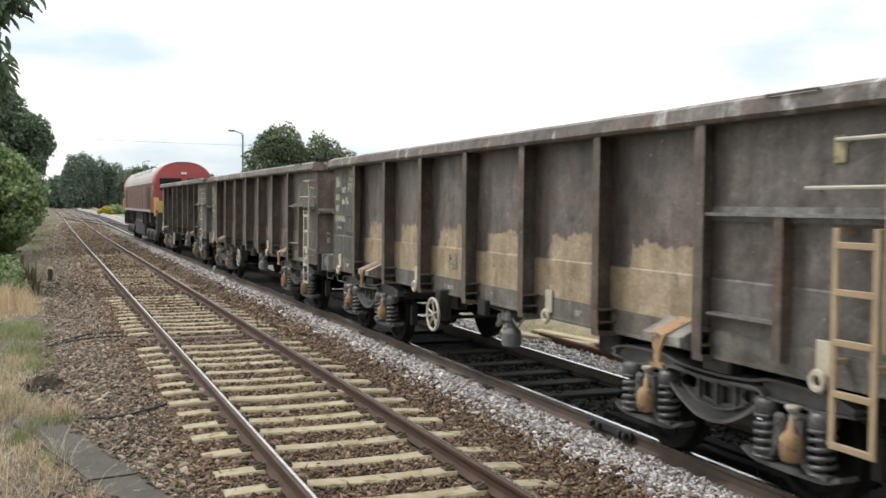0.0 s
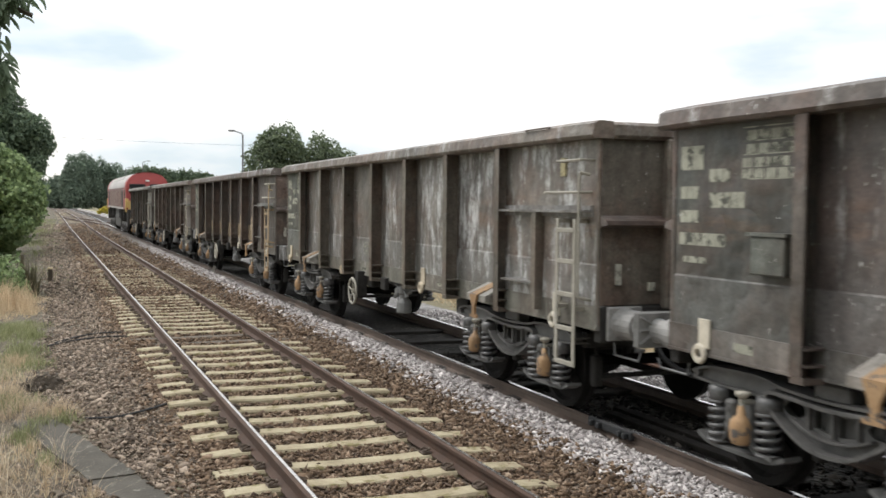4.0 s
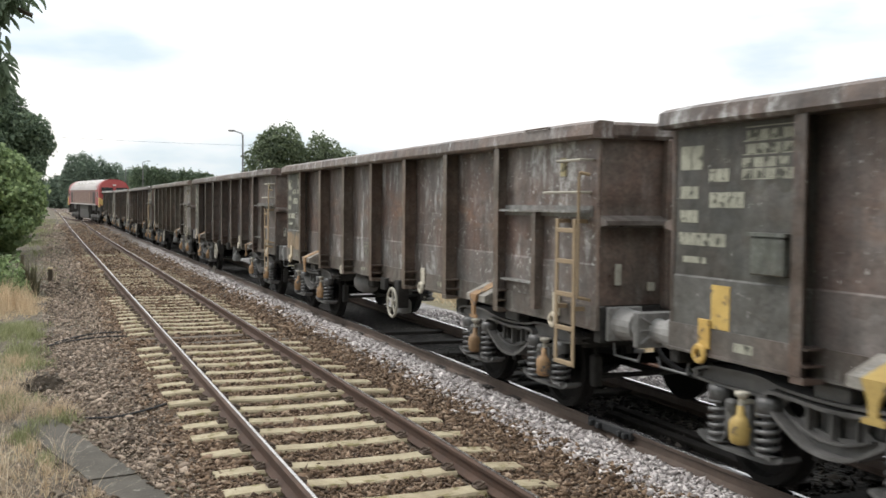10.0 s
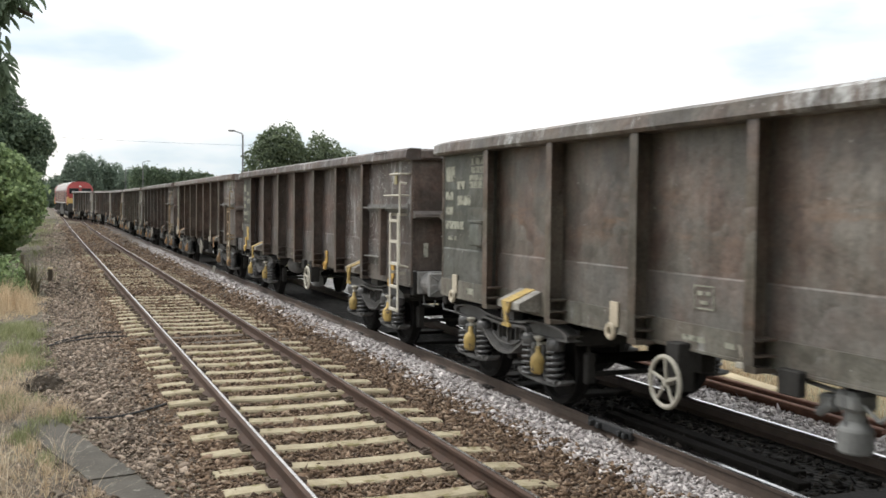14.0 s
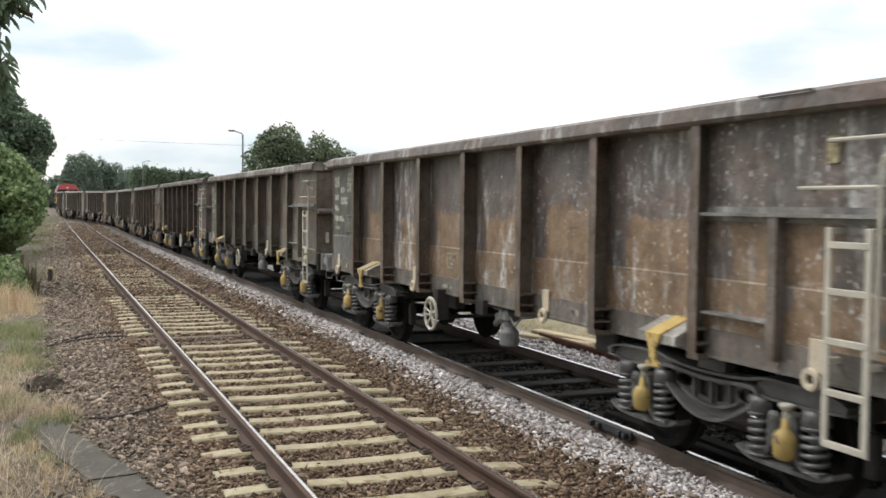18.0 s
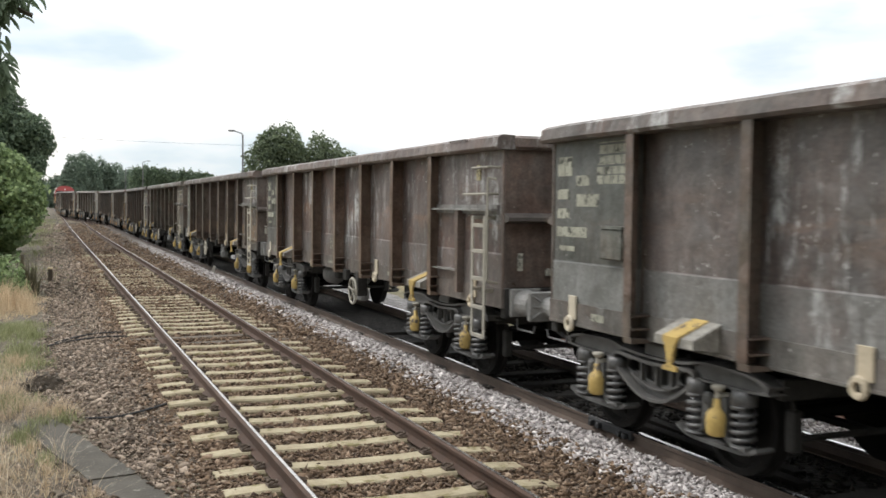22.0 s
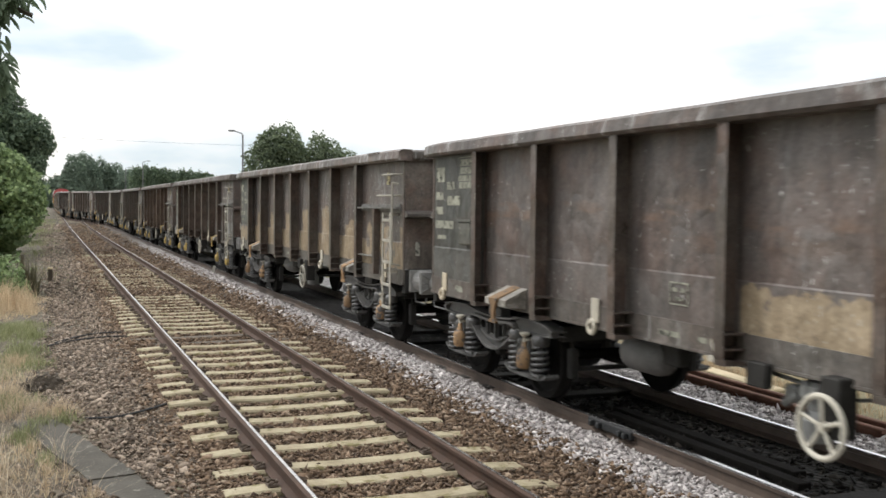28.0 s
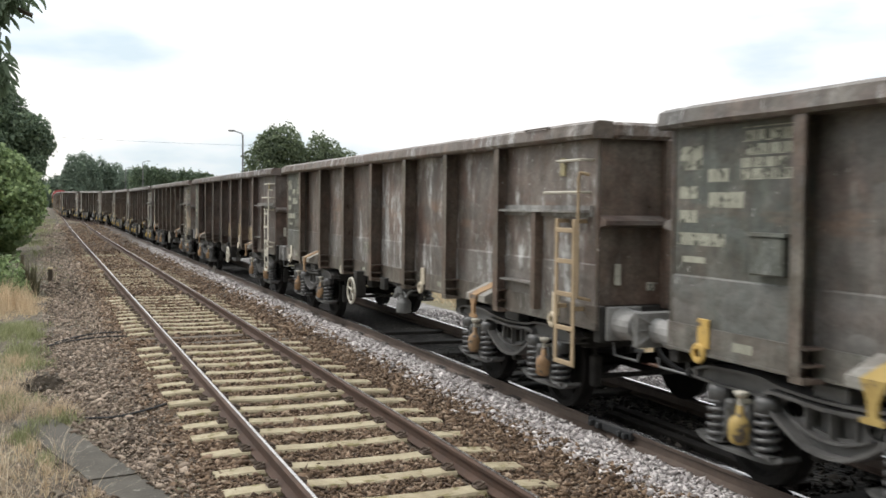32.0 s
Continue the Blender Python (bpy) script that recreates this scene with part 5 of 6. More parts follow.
# ---------------------------------------------------------------- plants
def leaf_cloud(name, blobs, count, size, material, seed, fill=0.25, droop=0.0, long=1.5):
    """Many small leaves on the outsides of lumpy masses: blobs of (x, y, z, rx, ry, rz)."""
    rng = np.random.default_rng(seed)
    bl = np.array(blobs, float)
    weight = bl[:, 3] * bl[:, 5]
    pick = rng.choice(len(bl), count, p=weight / weight.sum())
    d = rng.normal(size=(count, 3))
    d /= np.linalg.norm(d, axis=1)[:, None]
    ph = rng.uniform(0, 6.28, (len(bl), 3))[pick]
    lump = 1 + 0.13 * np.sin(d[:, 0] * 6 + ph[:, 0]) * np.cos(d[:, 2] * 7 + ph[:, 1]) + 0.10 * np.sin(d[:, 1] * 11 + ph[:, 2] + d[:, 2] * 9)
    r = np.where(rng.random(count) < fill, rng.uniform(0.35, 0.9, count), rng.normal(0.96, 0.075, count)) * lump
    c = bl[pick, :3] + d * bl[pick, 3:] * r[:, None]
    n = d * 0.7 + rng.normal(size=(count, 3)) * 0.7 + np.array([0, 0, 0.35])
    n /= np.linalg.norm(n, axis=1)[:, None]
    a = np.cross(n, rng.normal(size=(count, 3)))
    a[:, 2] -= droop
    a /= np.linalg.norm(a, axis=1)[:, None]
    b = np.cross(n, a)
    s = size * rng.uniform(0.6, 1.35, count)[:, None]
    v = np.stack([c - a * s * long * 0.5, c + b * s * 0.45 + n * s * 0.1, c + a * s * long * 0.5, c - b * s * 0.45 + n * s * 0.1], 1).reshape(-1, 3)
    f = np.arange(count * 4).reshape(-1, 4)
    return np_mesh(name, v, f, material)


def build_tree(label, base, trunk_h, r, limbs, blobs, leaves, size, material, seed, category="tree", name="tree"):
    x, y, z = base
    t = thing(name, label, category, at=Matrix.Translation(base))
    b = Build()
    pts = [(0, 0, -0.2), (0.08, 0.03, trunk_h * 0.4), (-0.05, 0.05, trunk_h * 0.75), (0.06, 0, trunk_h)]
    for i, (p, q) in enumerate(zip(pts, pts[1:])):
        b.rod(p, q, r * (1 - 0.25 * i), 9, r * (1 - 0.25 * (i + 1)))
    part("trunk", b, M_BARK, t)
    for (lx, ly, lz), k in zip(limbs, range(99)):
        b = Build()
        s = Vector(pts[1 + k % 3])
        e = Vector((lx - x, ly - y, lz - z))
        m = (s + e) / 2 + Vector((0, 0, 0.12 * (e - s).length))
        b.rod(s, m, r * 0.38, 7, r * 0.25)
        b.rod(m, e, r * 0.25, 6, r * 0.07)
        part("limb", b, M_BARK, t)
    rel = [(bx - x, by - y, bz - z, p, q, w) for bx, by, bz, p, q, w in blobs]
    part("crown", leaf_cloud("crown", rel, leaves, size, material, seed), material, t, "leafy crown with an uneven outline")
    return t


def left_growth():
    # pale green bush close to the cess, the dark tree behind it, and the low ones that run on along the line
    rng = random.Random(4)
    def bush_edge(z):
        return float(np.interp(z, (0.0, 0.5, 0.8, 1.15, 1.5, 1.9, 2.45, 2.85, 3.2, 3.7), (-1.15, -0.95, -0.72, -0.42, -0.15, 0.0, -0.02, -0.28, -0.62, -1.5)))

    clumps = []
    for z, r in ((2.35, 0.52), (1.95, 0.50), (1.60, 0.40), (2.70, 0.46), (3.05, 0.50), (1.15, 0.45), (0.75, 0.45), (0.35, 0.40)):
        clumps.append((bush_edge(z) - r, 28.9 + rng.uniform(-0.3, 0.3), z, r, r * 1.2, r * 0.7))
    for k in range(44):
        r = rng.uniform(0.32, 0.74)
        z = 0.25 + 3.3 * rng.random() ** 0.8
        x = bush_edge(z) - r * rng.uniform(0.85, 1.3) - 3.6 * rng.random() ** 1.3
        clumps.append((x, 28.9 + rng.uniform(-0.8, 1.1), z, r, r * 1.1, r * rng.uniform(0.55, 0.85)))
    build_tree("bright green leafy bush at the edge of the cess", (-2.4, 29.3, -0.3), 1.6, 0.10, [(-1.2, 28.8, 1.6), (-3.2, 29.5, 2.6), (-2.0, 29.5, 2.4)], clumps, 52000, 0.085, M_LEAF, 11, "bush", "bush")
    crown = [(-2.0, 51, 4.7, 1.9, 2.0, 1.6), (-4.2, 51, 6.3, 2.1, 2.2, 1.6), (-7.0, 52, 7.0, 2.9, 2.8, 2.2), (-1.7, 51.5, 3.0, 1.6, 1.8, 1.3), (-3.6, 51, 2.6, 2.4, 2.2, 1.8), (-6.5, 51, 3.6, 3.0, 2.6, 2.6)]
    for k in range(34):
        a = rng.uniform(-0.5, 1.75)
        q = 0.80 + 0.26 * rng.random()
        r = rng.uniform(0.45, 0.95)
        crown.append((-4.65 + 4.2 * q * math.cos(a), 50.4 + rng.uniform(-1, 1), 4.15 + 3.6 * q * math.sin(a), r, r, r * 0.8))
    build_tree("tall dark green tree behind the bush", (-5.0, 52, -0.3), 4.6, 0.28, [(-2.0, 51, 5.0), (-7, 52, 6.2), (-5, 53, 6.8), (-3.2, 50, 4.2)], crown, 90000, 0.125, M_LEAF_DARK, 12)
    build_tree("dark green tree beside the line", (-5.5, 74, -0.1), 4.0, 0.25, [(-3, 73, 5.0), (-7, 74, 5.8), (-5, 75, 6.4)],
               [(-3.0, 73, 3.8, 2.7, 2.6, 2.4), (-5.6, 74, 5.2, 3.2, 2.8, 2.6), (-8.5, 74, 5.2, 3.0, 2.8, 2.6), (-3.2, 73, 1.5, 2.4, 2.2, 1.7)], 12000, 0.24, M_LEAF_DARK, 13)
    build_tree("leafy green bush beside the line", (-2.9, 44, -0.25), 1.5, 0.10, [(-1.6, 43, 2.0), (-3.6, 44, 2.2)],
               [(-2.2, 43.5, 1.5, 1.25, 1.5, 1.4), (-3.6, 44, 1.9, 1.6, 1.6, 1.7), (-2.0, 43, 0.6, 0.9, 1.0, 0.8)], 5000, 0.14, M_LEAF, 14, "bush", "bush")
    build_tree("leafy green bush beside the line", (-3.3, 62, -0.2), 1.5, 0.10, [(-2.0, 61, 2.0), (-4, 62, 2.2)],
               [(-2.0, 61.5, 1.2, 1.5, 1.6, 1.4), (-3.8, 62, 1.8, 1.8, 1.8, 1.6)], 4000, 0.18, M_LEAF, 15, "bush", "bush")
    # low scrub at the foot of the bush
    build_tree("low scrubby bush in dry grass", (-1.3, 26.2, -0.25), 0.5, 0.05, [(-0.9, 26, 0.5), (-1.7, 26.3, 0.6)],
               [(-1.05, 26.1, 0.30, 0.58, 0.7, 0.50), (-1.9, 26.3, 0.45, 0.8, 0.8, 0.65), (-0.78, 25.8, 0.02, 0.4, 0.5, 0.28)], 3400, 0.070, M_LEAF, 16, "bush", "bush")
    # the tree beside the camera, whose twigs hang into view
    t = thing("tree", "dark leafy tree with twigs hanging over the line", "tree", at=Matrix.Translation((-2.6, 5.4, -0.34)))
    b = Build()
    b.rod((0, 0, -0.1), (0.05, 0, 2.2), 0.16, 10, 0.13)
    b.rod((0.05, 0, 2.2), (0.15, 0.05, 4.2), 0.13, 10, 0.08)
    part("trunk", b, M_BARK, t)
    twigs = [[(0.12, 0, 3.4), (1.2, -0.2, 3.75), (2.0, -0.4, 3.62), (2.42, -0.4, 3.36), (2.55, -0.4, 3.30)], [(2.0, -0.4, 3.62), (2.28, -0.4, 3.30), (2.40, -0.4, 3.04)], [(1.2, -0.2, 3.75), (2.0, -0.5, 3.40), (2.32, -0.42, 3.10)]]
    for tw in twigs:
        part("limb", Build().pipe(curve_pts(tw, 4), 0.011, 6), M_BARK, t)
    part("crown", leaf_cloud("crown", [(0, 0.2, 4.6, 1.5, 1.5, 1.1), (0.9, -0.1, 4.3, 1.0, 1.1, 0.6), (-0.8, 0, 4.0, 1.2, 1.2, 0.9)], 4500, 0.11, M_LEAF_DARK, 17), M_LEAF_DARK, t)
    rng = random.Random(5)
    b = Build()
    n = 6
    left, right = [], []
    for i in range(n + 1):
        u = i / n
        w = 0.0105 * math.sin(math.pi * min(1, u * 0.97 + 0.02)) ** 0.7
        left.append((-w, u * 0.075, -0.02 * u * u + 0.006))
        right.append((w, u * 0.075, -0.02 * u * u + 0.006))
    vs = left + right + [(0, i / n * 0.075, -0.02 * (i / n) ** 2) for i in range(n + 1)]
    fs = []
    for i in range(n):
        fs += [(i, i + 1, 2 * n + 3 + i, 2 * n + 2 + i), (2 * n + 2 + i, 2 * n + 3 + i, n + 2 + i, n + 1 + i)]
    leaf = raw_mesh("leaf", vs, fs, M_LEAF_DARK, True)
    spots = [(2.51, 3.41, 26), (2.45, 3.38, 40), (2.40, 3.32, 30), (2.37, 3.18, 20), (2.42, 3.07, 26), (2.39, 3.01, 30)]
    for sx, sz, cnt in spots:
        for k in range(int(cnt * 1.4)):
            m = Matrix.Translation((sx + rng.gauss(0, 0.03), -0.4 + rng.gauss(0, 0.05), sz + rng.gauss(0, 0.035)))
            m = m @ Euler((rng.uniform(-2.2, -0.2), rng.uniform(-0.8, 0.8), rng.uniform(-2.6, 0.6))).to_matrix().to_4x4()
            part("leaf", leaf, M_LEAF_DARK, t, at=m)


def far_growth():
    rng = random.Random(21)
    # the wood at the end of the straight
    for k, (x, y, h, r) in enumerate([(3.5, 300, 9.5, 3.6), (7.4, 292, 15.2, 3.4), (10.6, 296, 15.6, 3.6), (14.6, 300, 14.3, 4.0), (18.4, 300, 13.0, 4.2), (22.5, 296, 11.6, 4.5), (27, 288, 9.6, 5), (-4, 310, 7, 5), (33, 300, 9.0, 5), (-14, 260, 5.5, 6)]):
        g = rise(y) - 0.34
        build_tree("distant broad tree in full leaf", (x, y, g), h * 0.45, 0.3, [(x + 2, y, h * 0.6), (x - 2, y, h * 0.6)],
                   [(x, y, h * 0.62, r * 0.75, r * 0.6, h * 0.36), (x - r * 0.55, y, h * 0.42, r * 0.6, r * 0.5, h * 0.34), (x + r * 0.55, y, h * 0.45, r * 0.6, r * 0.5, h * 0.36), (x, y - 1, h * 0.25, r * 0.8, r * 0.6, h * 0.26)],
                   9000, 0.46, M_LEAF_HAZED, 30 + k)
    # dark clipped row past the second lamp
    for k in range(9):
        x, y = 16.6 + 1.75 * k, 205.0
        h = 9.3 - 0.15 * k + rng.uniform(-0.25, 0.25)
        build_tree("dark dense conifer in a screening row", (x, y, rise(y) - 0.34), h * 0.6, 0.2, [(x + 0.5, y, h * 0.6)],
                   [(x, y, h * 0.70, 1.35, 1.3, h * 0.30), (x, y, h * 0.35, 1.6, 1.5, h * 0.36), (x + 0.9, y, h * 0.80, 0.9, 1.0, h * 0.16)], 4200, 0.30, M_LEAF_DARK, 50 + k)
    # two trees behind the train
    build_tree("round dense tree beyond the train", (15.6, 70, -0.3), 3.6, 0.22, [(14.6, 70, 5.2), (16.6, 70, 5.6), (15.4, 70.5, 6.4)],
               [(14.4, 70, 4.9, 1.4, 1.4, 1.4), (15.6, 70, 6.2, 1.4, 1.5, 1.5), (14.8, 70, 6.0, 1.05, 1.2, 1.25), (16.3, 70, 5.5, 1.1, 1.3, 1.4), (13.5, 70, 3.4, 1.1, 1.2, 1.0), (15.9, 69.6, 3.5, 2.0, 1.6, 1.5)], 15000, 0.15, M_LEAF_GREY, 61)
    build_tree("loose grey-green tree beyond the train", (19.0, 70, -0.3), 3.0, 0.2, [(18.5, 70, 5.2), (20.0, 70, 4.6)],
               [(18.3, 70, 5.8, 0.8, 1.0, 1.4), (19.2, 70, 5.5, 0.95, 1.1, 1.25), (17.6, 70, 4.5, 0.8, 1.0, 1.3), (20.4, 70, 4.9, 1.05, 1.0, 1.1), (19.2, 69.7, 3.2, 2.1, 1.5, 1.3)], 8000, 0.15, M_LEAF_GREY, 62)
    # gorse and grass banks past the crossover
    for k, (x, y, r) in enumerate([(8.8, 165, 1.0), (10.6, 170, 1.3), (13.5, 175, 1.6), (16, 160, 1.5), (-4.5, 110, 1.8), (-5.0, 140, 2.2), (-5.5, 175, 2.6), (-6, 215, 3.0)]):
        g = rise(y) - 0.34
        build_tree("low wild bush in the grass by the line", (x, y, g), r * 0.6, 0.06, [(x + 0.3, y, g + r)], [(x, y, g + r * 0.55, r, r, r * 0.75), (x - r * 0.6, y, g + r * 0.4, r * 0.6, r * 0.6, r * 0.5)],
                   900, 0.28, M_GORSE if k == 0 else M_LEAF, 70 + k, "bush", "bush")
    rng2 = np.random.default_rng(8)
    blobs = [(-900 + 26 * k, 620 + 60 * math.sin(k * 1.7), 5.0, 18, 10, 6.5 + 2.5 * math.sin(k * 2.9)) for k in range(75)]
    ob = new("far_woods", leaf_cloud("far_woods", blobs, 16000, 3.0, M_LEAF_HAZED, 90, 0.1))
    tagged(ob, "line of far woods on the horizon, haze in the leaf colour", "woods", kind="stuff")


def woods_behind():
    # tall unseen trees added behind the viewpoint, both sides of the lines, to block skylight
    blobs = [(-24 + 3.0 * k, -11 + 2 * math.sin(k * 2.1), 2.5 + 3.6 * (k % 3), 2.8, 2.4, 2.6) for k in range(8)]
    blobs += [(-24 + 3.0 * k, -12 + 2 * math.sin(k * 1.1), 8.6 + math.sin(k * 1.3), 2.8, 2.6, 3.0) for k in range(8)]
    blobs += [(10.5 + 3.0 * k, -9 + 2 * math.sin(k * 1.7), 3.0 + 3.4 * (k % 3), 2.6, 2.4, 2.8) for k in range(7)]
    blobs += [(10.0 + 3.0 * k, -10 + 2 * math.sin(k * 2.7), 8.8 + math.sin(k * 2.3), 2.9, 2.6, 3.0) for k in range(7)]
    blobs += [(-1 + 3.5 * k, -26, 3.5 + 3.5 * (k % 2), 3.2, 2.6, 4.2) for k in range(5)]
    ob = new("lineside_woods", leaf_cloud("lineside_woods", blobs, 34000, 0.55, M_LEAF_DARK, 91, 0.3))
    tagged(ob, "unseen dark green woods added behind the camera to block sky light", "woods", kind="stuff")


woods_behind()
M_GORSE = leaf_mat("yellow_blossom", (0.30, 0.26, 0.04), (0.62, 0.52, 0.08))
left_growth()
far_growth()


def blades(name, patches, count, height, width, material, seed, label, lean=0.5):
    """Thin bent blades on the ground: patches of (x, y, rx, ry, weight)."""
    rng = np.random.default_rng(seed)
    p = np.array(patches, float)
    area = p[:, 2] * p[:, 3] * p[:, 4]
    pick = rng.choice(len(p), count, p=area / area.sum())
    a, r = rng.uniform(0, 6.283, count), rng.random(count) ** 0.62
    ragged = 0.85 + 0.22 * np.sin(3 * a + pick) + 0.16 * np.sin(7 * a + 2 * pick) + rng.normal(0, 0.10, count)
    x = p[pick, 0] + np.cos(a) * r * ragged * p[pick, 2]
    y = p[pick, 1] + np.sin(a) * r * ragged * p[pick, 3]
    z = np.interp(x, [q[0] for q in PROFILE], [q[1] for q in PROFILE]) - 0.02 + np.array([rise(v) for v in y])
    h = height * rng.uniform(0.35, 1.25, count) * (1.15 - 0.6 * r)
    t = rng.uniform(0, 6.283, count)
    dx, dy = np.cos(t), np.sin(t)
    ln = lean * rng.random(count) * h
    w = width * rng.uniform(0.6, 1.4, count)
    px, py = -dy * w, dx * w
    base = np.stack([x, y, z], 1)
    v = np.stack([base + np.stack([px, py, 0 * x], 1), base - np.stack([px, py, 0 * x], 1),
                  base + np.stack([dx * ln * 0.35 - px * 0.8, dy * ln * 0.35 - py * 0.8, h * 0.6], 1), base + np.stack([dx * ln * 0.35 + px * 0.8, dy * ln * 0.35 + py * 0.8, h * 0.6], 1),
                  base + np.stack([dx * ln, dy * ln, h], 1)], 1).reshape(-1, 3)
    k = np.arange(count)[:, None] * 5
    tris = np.concatenate([k + np.array([[0, 1, 2]]), k + np.array([[0, 2, 3]]), k + np.array([[3, 2, 4]])], 0)
    ob = new(name, np_mesh(name, v, tris, material))
    return tagged(ob, label, "grass", kind="stuff")


blades("dry_grass", [(-0.75, 24.2, 0.75, 2.6, 1.2), (-0.30, 22.6, 0.28, 1.2, 1.0), (-1.0, 13.8, 0.95, 1.6, 0.9), (-0.55, 12.0, 0.65, 0.9, 1.1), (0.12, 11.5, 0.30, 0.42, 1.2), (-0.62, 9.3, 0.52, 1.1, 0.9), (-0.34, 8.0, 0.20, 0.6, 0.8),
                     (0.0, 9.0, 0.07, 0.25, 2.2), (0.27, 7.85, 0.06, 0.16, 3.0), (-0.02, 8.4, 0.05, 0.4, 0.8), (-0.9, 10.4, 0.6, 1.0, 0.8), (0.12, 8.7, 0.10, 0.5, 0.6), (-0.12, 8.9, 0.22, 0.8, 0.22), (-0.15, 9.8, 0.14, 0.6, 0.9), (0.32, 8.05, 0.06, 0.2, 2.0), (-0.4, 15.4, 0.4, 0.8, 0.8), (-0.6, 12.6, 0.6, 0.9, 0.8)], 15000, 0.17, 0.0028, M_GRASS_DRY, 101, "tufts of dry straw-coloured grass at the cess edge", 1.7)
blades("straggling_stems", [(-0.35, 8.6, 0.42, 1.5, 1.0), (-0.75, 10.6, 0.7, 1.4, 0.8), (-0.25, 11.6, 0.5, 0.8, 0.8), (-0.8, 13.6, 0.7, 1.5, 0.6), (0.22, 7.7, 0.10, 0.5, 0.8), (0.10, 9.4, 0.16, 0.7, 0.7)], 1500, 0.34, 0.0022, M_STRAW, 107, "long straggling dead grass stems at the cess edge", 2.6)
blades("green_grass", [(-0.55, 19.4, 0.60, 1.5, 0.9), (-0.22, 18.2, 0.25, 0.9, 1.0), (-0.36, 16.4, 0.40, 1.2, 0.8), (-0.15, 15.0, 0.3, 0.6, 0.6), (0.0, 9.3, 0.12, 0.4, 0.7), (-0.2, 10.4, 0.18, 0.5, 1.5), (-0.08, 10.9, 0.16, 0.4, 1.2), (-0.62, 12.2, 0.62, 0.75, 1.3), (-0.9, 14.5, 0.6, 1.4, 0.6), (0.16, 11.0, 0.22, 0.4, 0.7), (-0.5, 26.2, 0.35, 1.4, 1.0), (-1.3, 17.0, 0.8, 3.0, 0.7)],
       17000, 0.17, 0.0038, M_GRASS, 102, "patches of short green grass at the cess edge", 1.2)
blades("cess_weeds", [(-0.3, 36, 0.8, 6, 0.6), (-0.5, 48, 1.0, 7, 0.7), (-0.4, 62, 1.1, 9, 0.7), (-0.6, 82, 1.2, 12, 0.6), (0.3, 33, 0.5, 5, 0.15), (0.4, 55, 0.5, 14, 0.2)], 2400, 0.13, 0.008, M_GRASS, 104, "low green weeds along the far cess", 0.8)
blades("tall_dry_grass", [(-0.85, 24.0, 0.60, 1.6, 1.0), (-0.42, 23.2, 0.20, 0.9, 1.0), (-1.5, 24.5, 0.6, 1.6, 0.8)], 2600, 0.60, 0.0035, M_GRASS_DRY, 106, "tall dry straw-coloured grass below the bush", 0.7)
blades("dead_weeds", [(-0.40, 26.6, 0.22, 0.5, 1.0), (-0.28, 26.3, 0.10, 0.3, 0.8), (-0.62, 26.8, 0.25, 0.5, 0.7)], 420, 0.92, 0.011, M_WEED, 108, "tall dark dead weeds bent over at the foot of the bush", 0.5)
blades("far_cess_grass", [(-0.5, 60, 0.9, 9, 1.0), (-0.3, 80, 1.3, 14, 1.0), (-0.3, 110, 1.5, 22, 1.0), (0.5, 95, 0.6, 30, 0.4)], 2600, 0.16, 0.014, M_GRASS, 105, "dull green grass along the far cess", 0.9)
blades("verge_grass", [(8.9, 12.0, 0.8, 6.0, 1.0), (9.8, 10.0, 0.9, 5.0, 0.8), (9.3, 22.0, 0.8, 8.0, 0.5)], 14000, 0.22, 0.006, M_GRASS_DRY, 103, "dry yellow grass beyond the far line", 0.9)


# ---------------------------------------------------------------- lineside things
def build_lamps():
    def lamp():
        t = thing("street_lamp", "slim grey steel platform lamp post with a side arm", "lamp post", "platform lamps")
        part("base", Build().rod((0, 0, -1.1), (0, 0, 0.9), 0.075, 10), M_GALV, t)
        part("post", Build().rod((0, 0, 0.9), (0, 0, 5.05), 0.05, 10, 0.035), M_GALV, t)
        part("arm", Build().pipe([(0, 0, 5.0), (-0.06, 0, 5.10), (-0.40, 0, 5.20)], 0.026, 8), M_GALV, t)
        b = Build()
        b.box(-0.66, -0.34, -0.07, 0.07, 5.17, 5.24, 0.028)
        head = part("lantern", b, M_GALV, t, "grey lamp lantern")
        part("lens", Build().box(-0.63, -0.42, -0.05, 0.05, 5.155, 5.172), M_WHITE, head)
        return t
    one = lamp()
    one.matrix_basis = Matrix.Translation((8.34, 45.4, 0.18))
    for x, y in ((8.3, 95.0), (8.35, 117.0)):
        copy_thing(one, pose(x, y, rise(y) + 0.55, 0, 0, 180))


build_lamps()


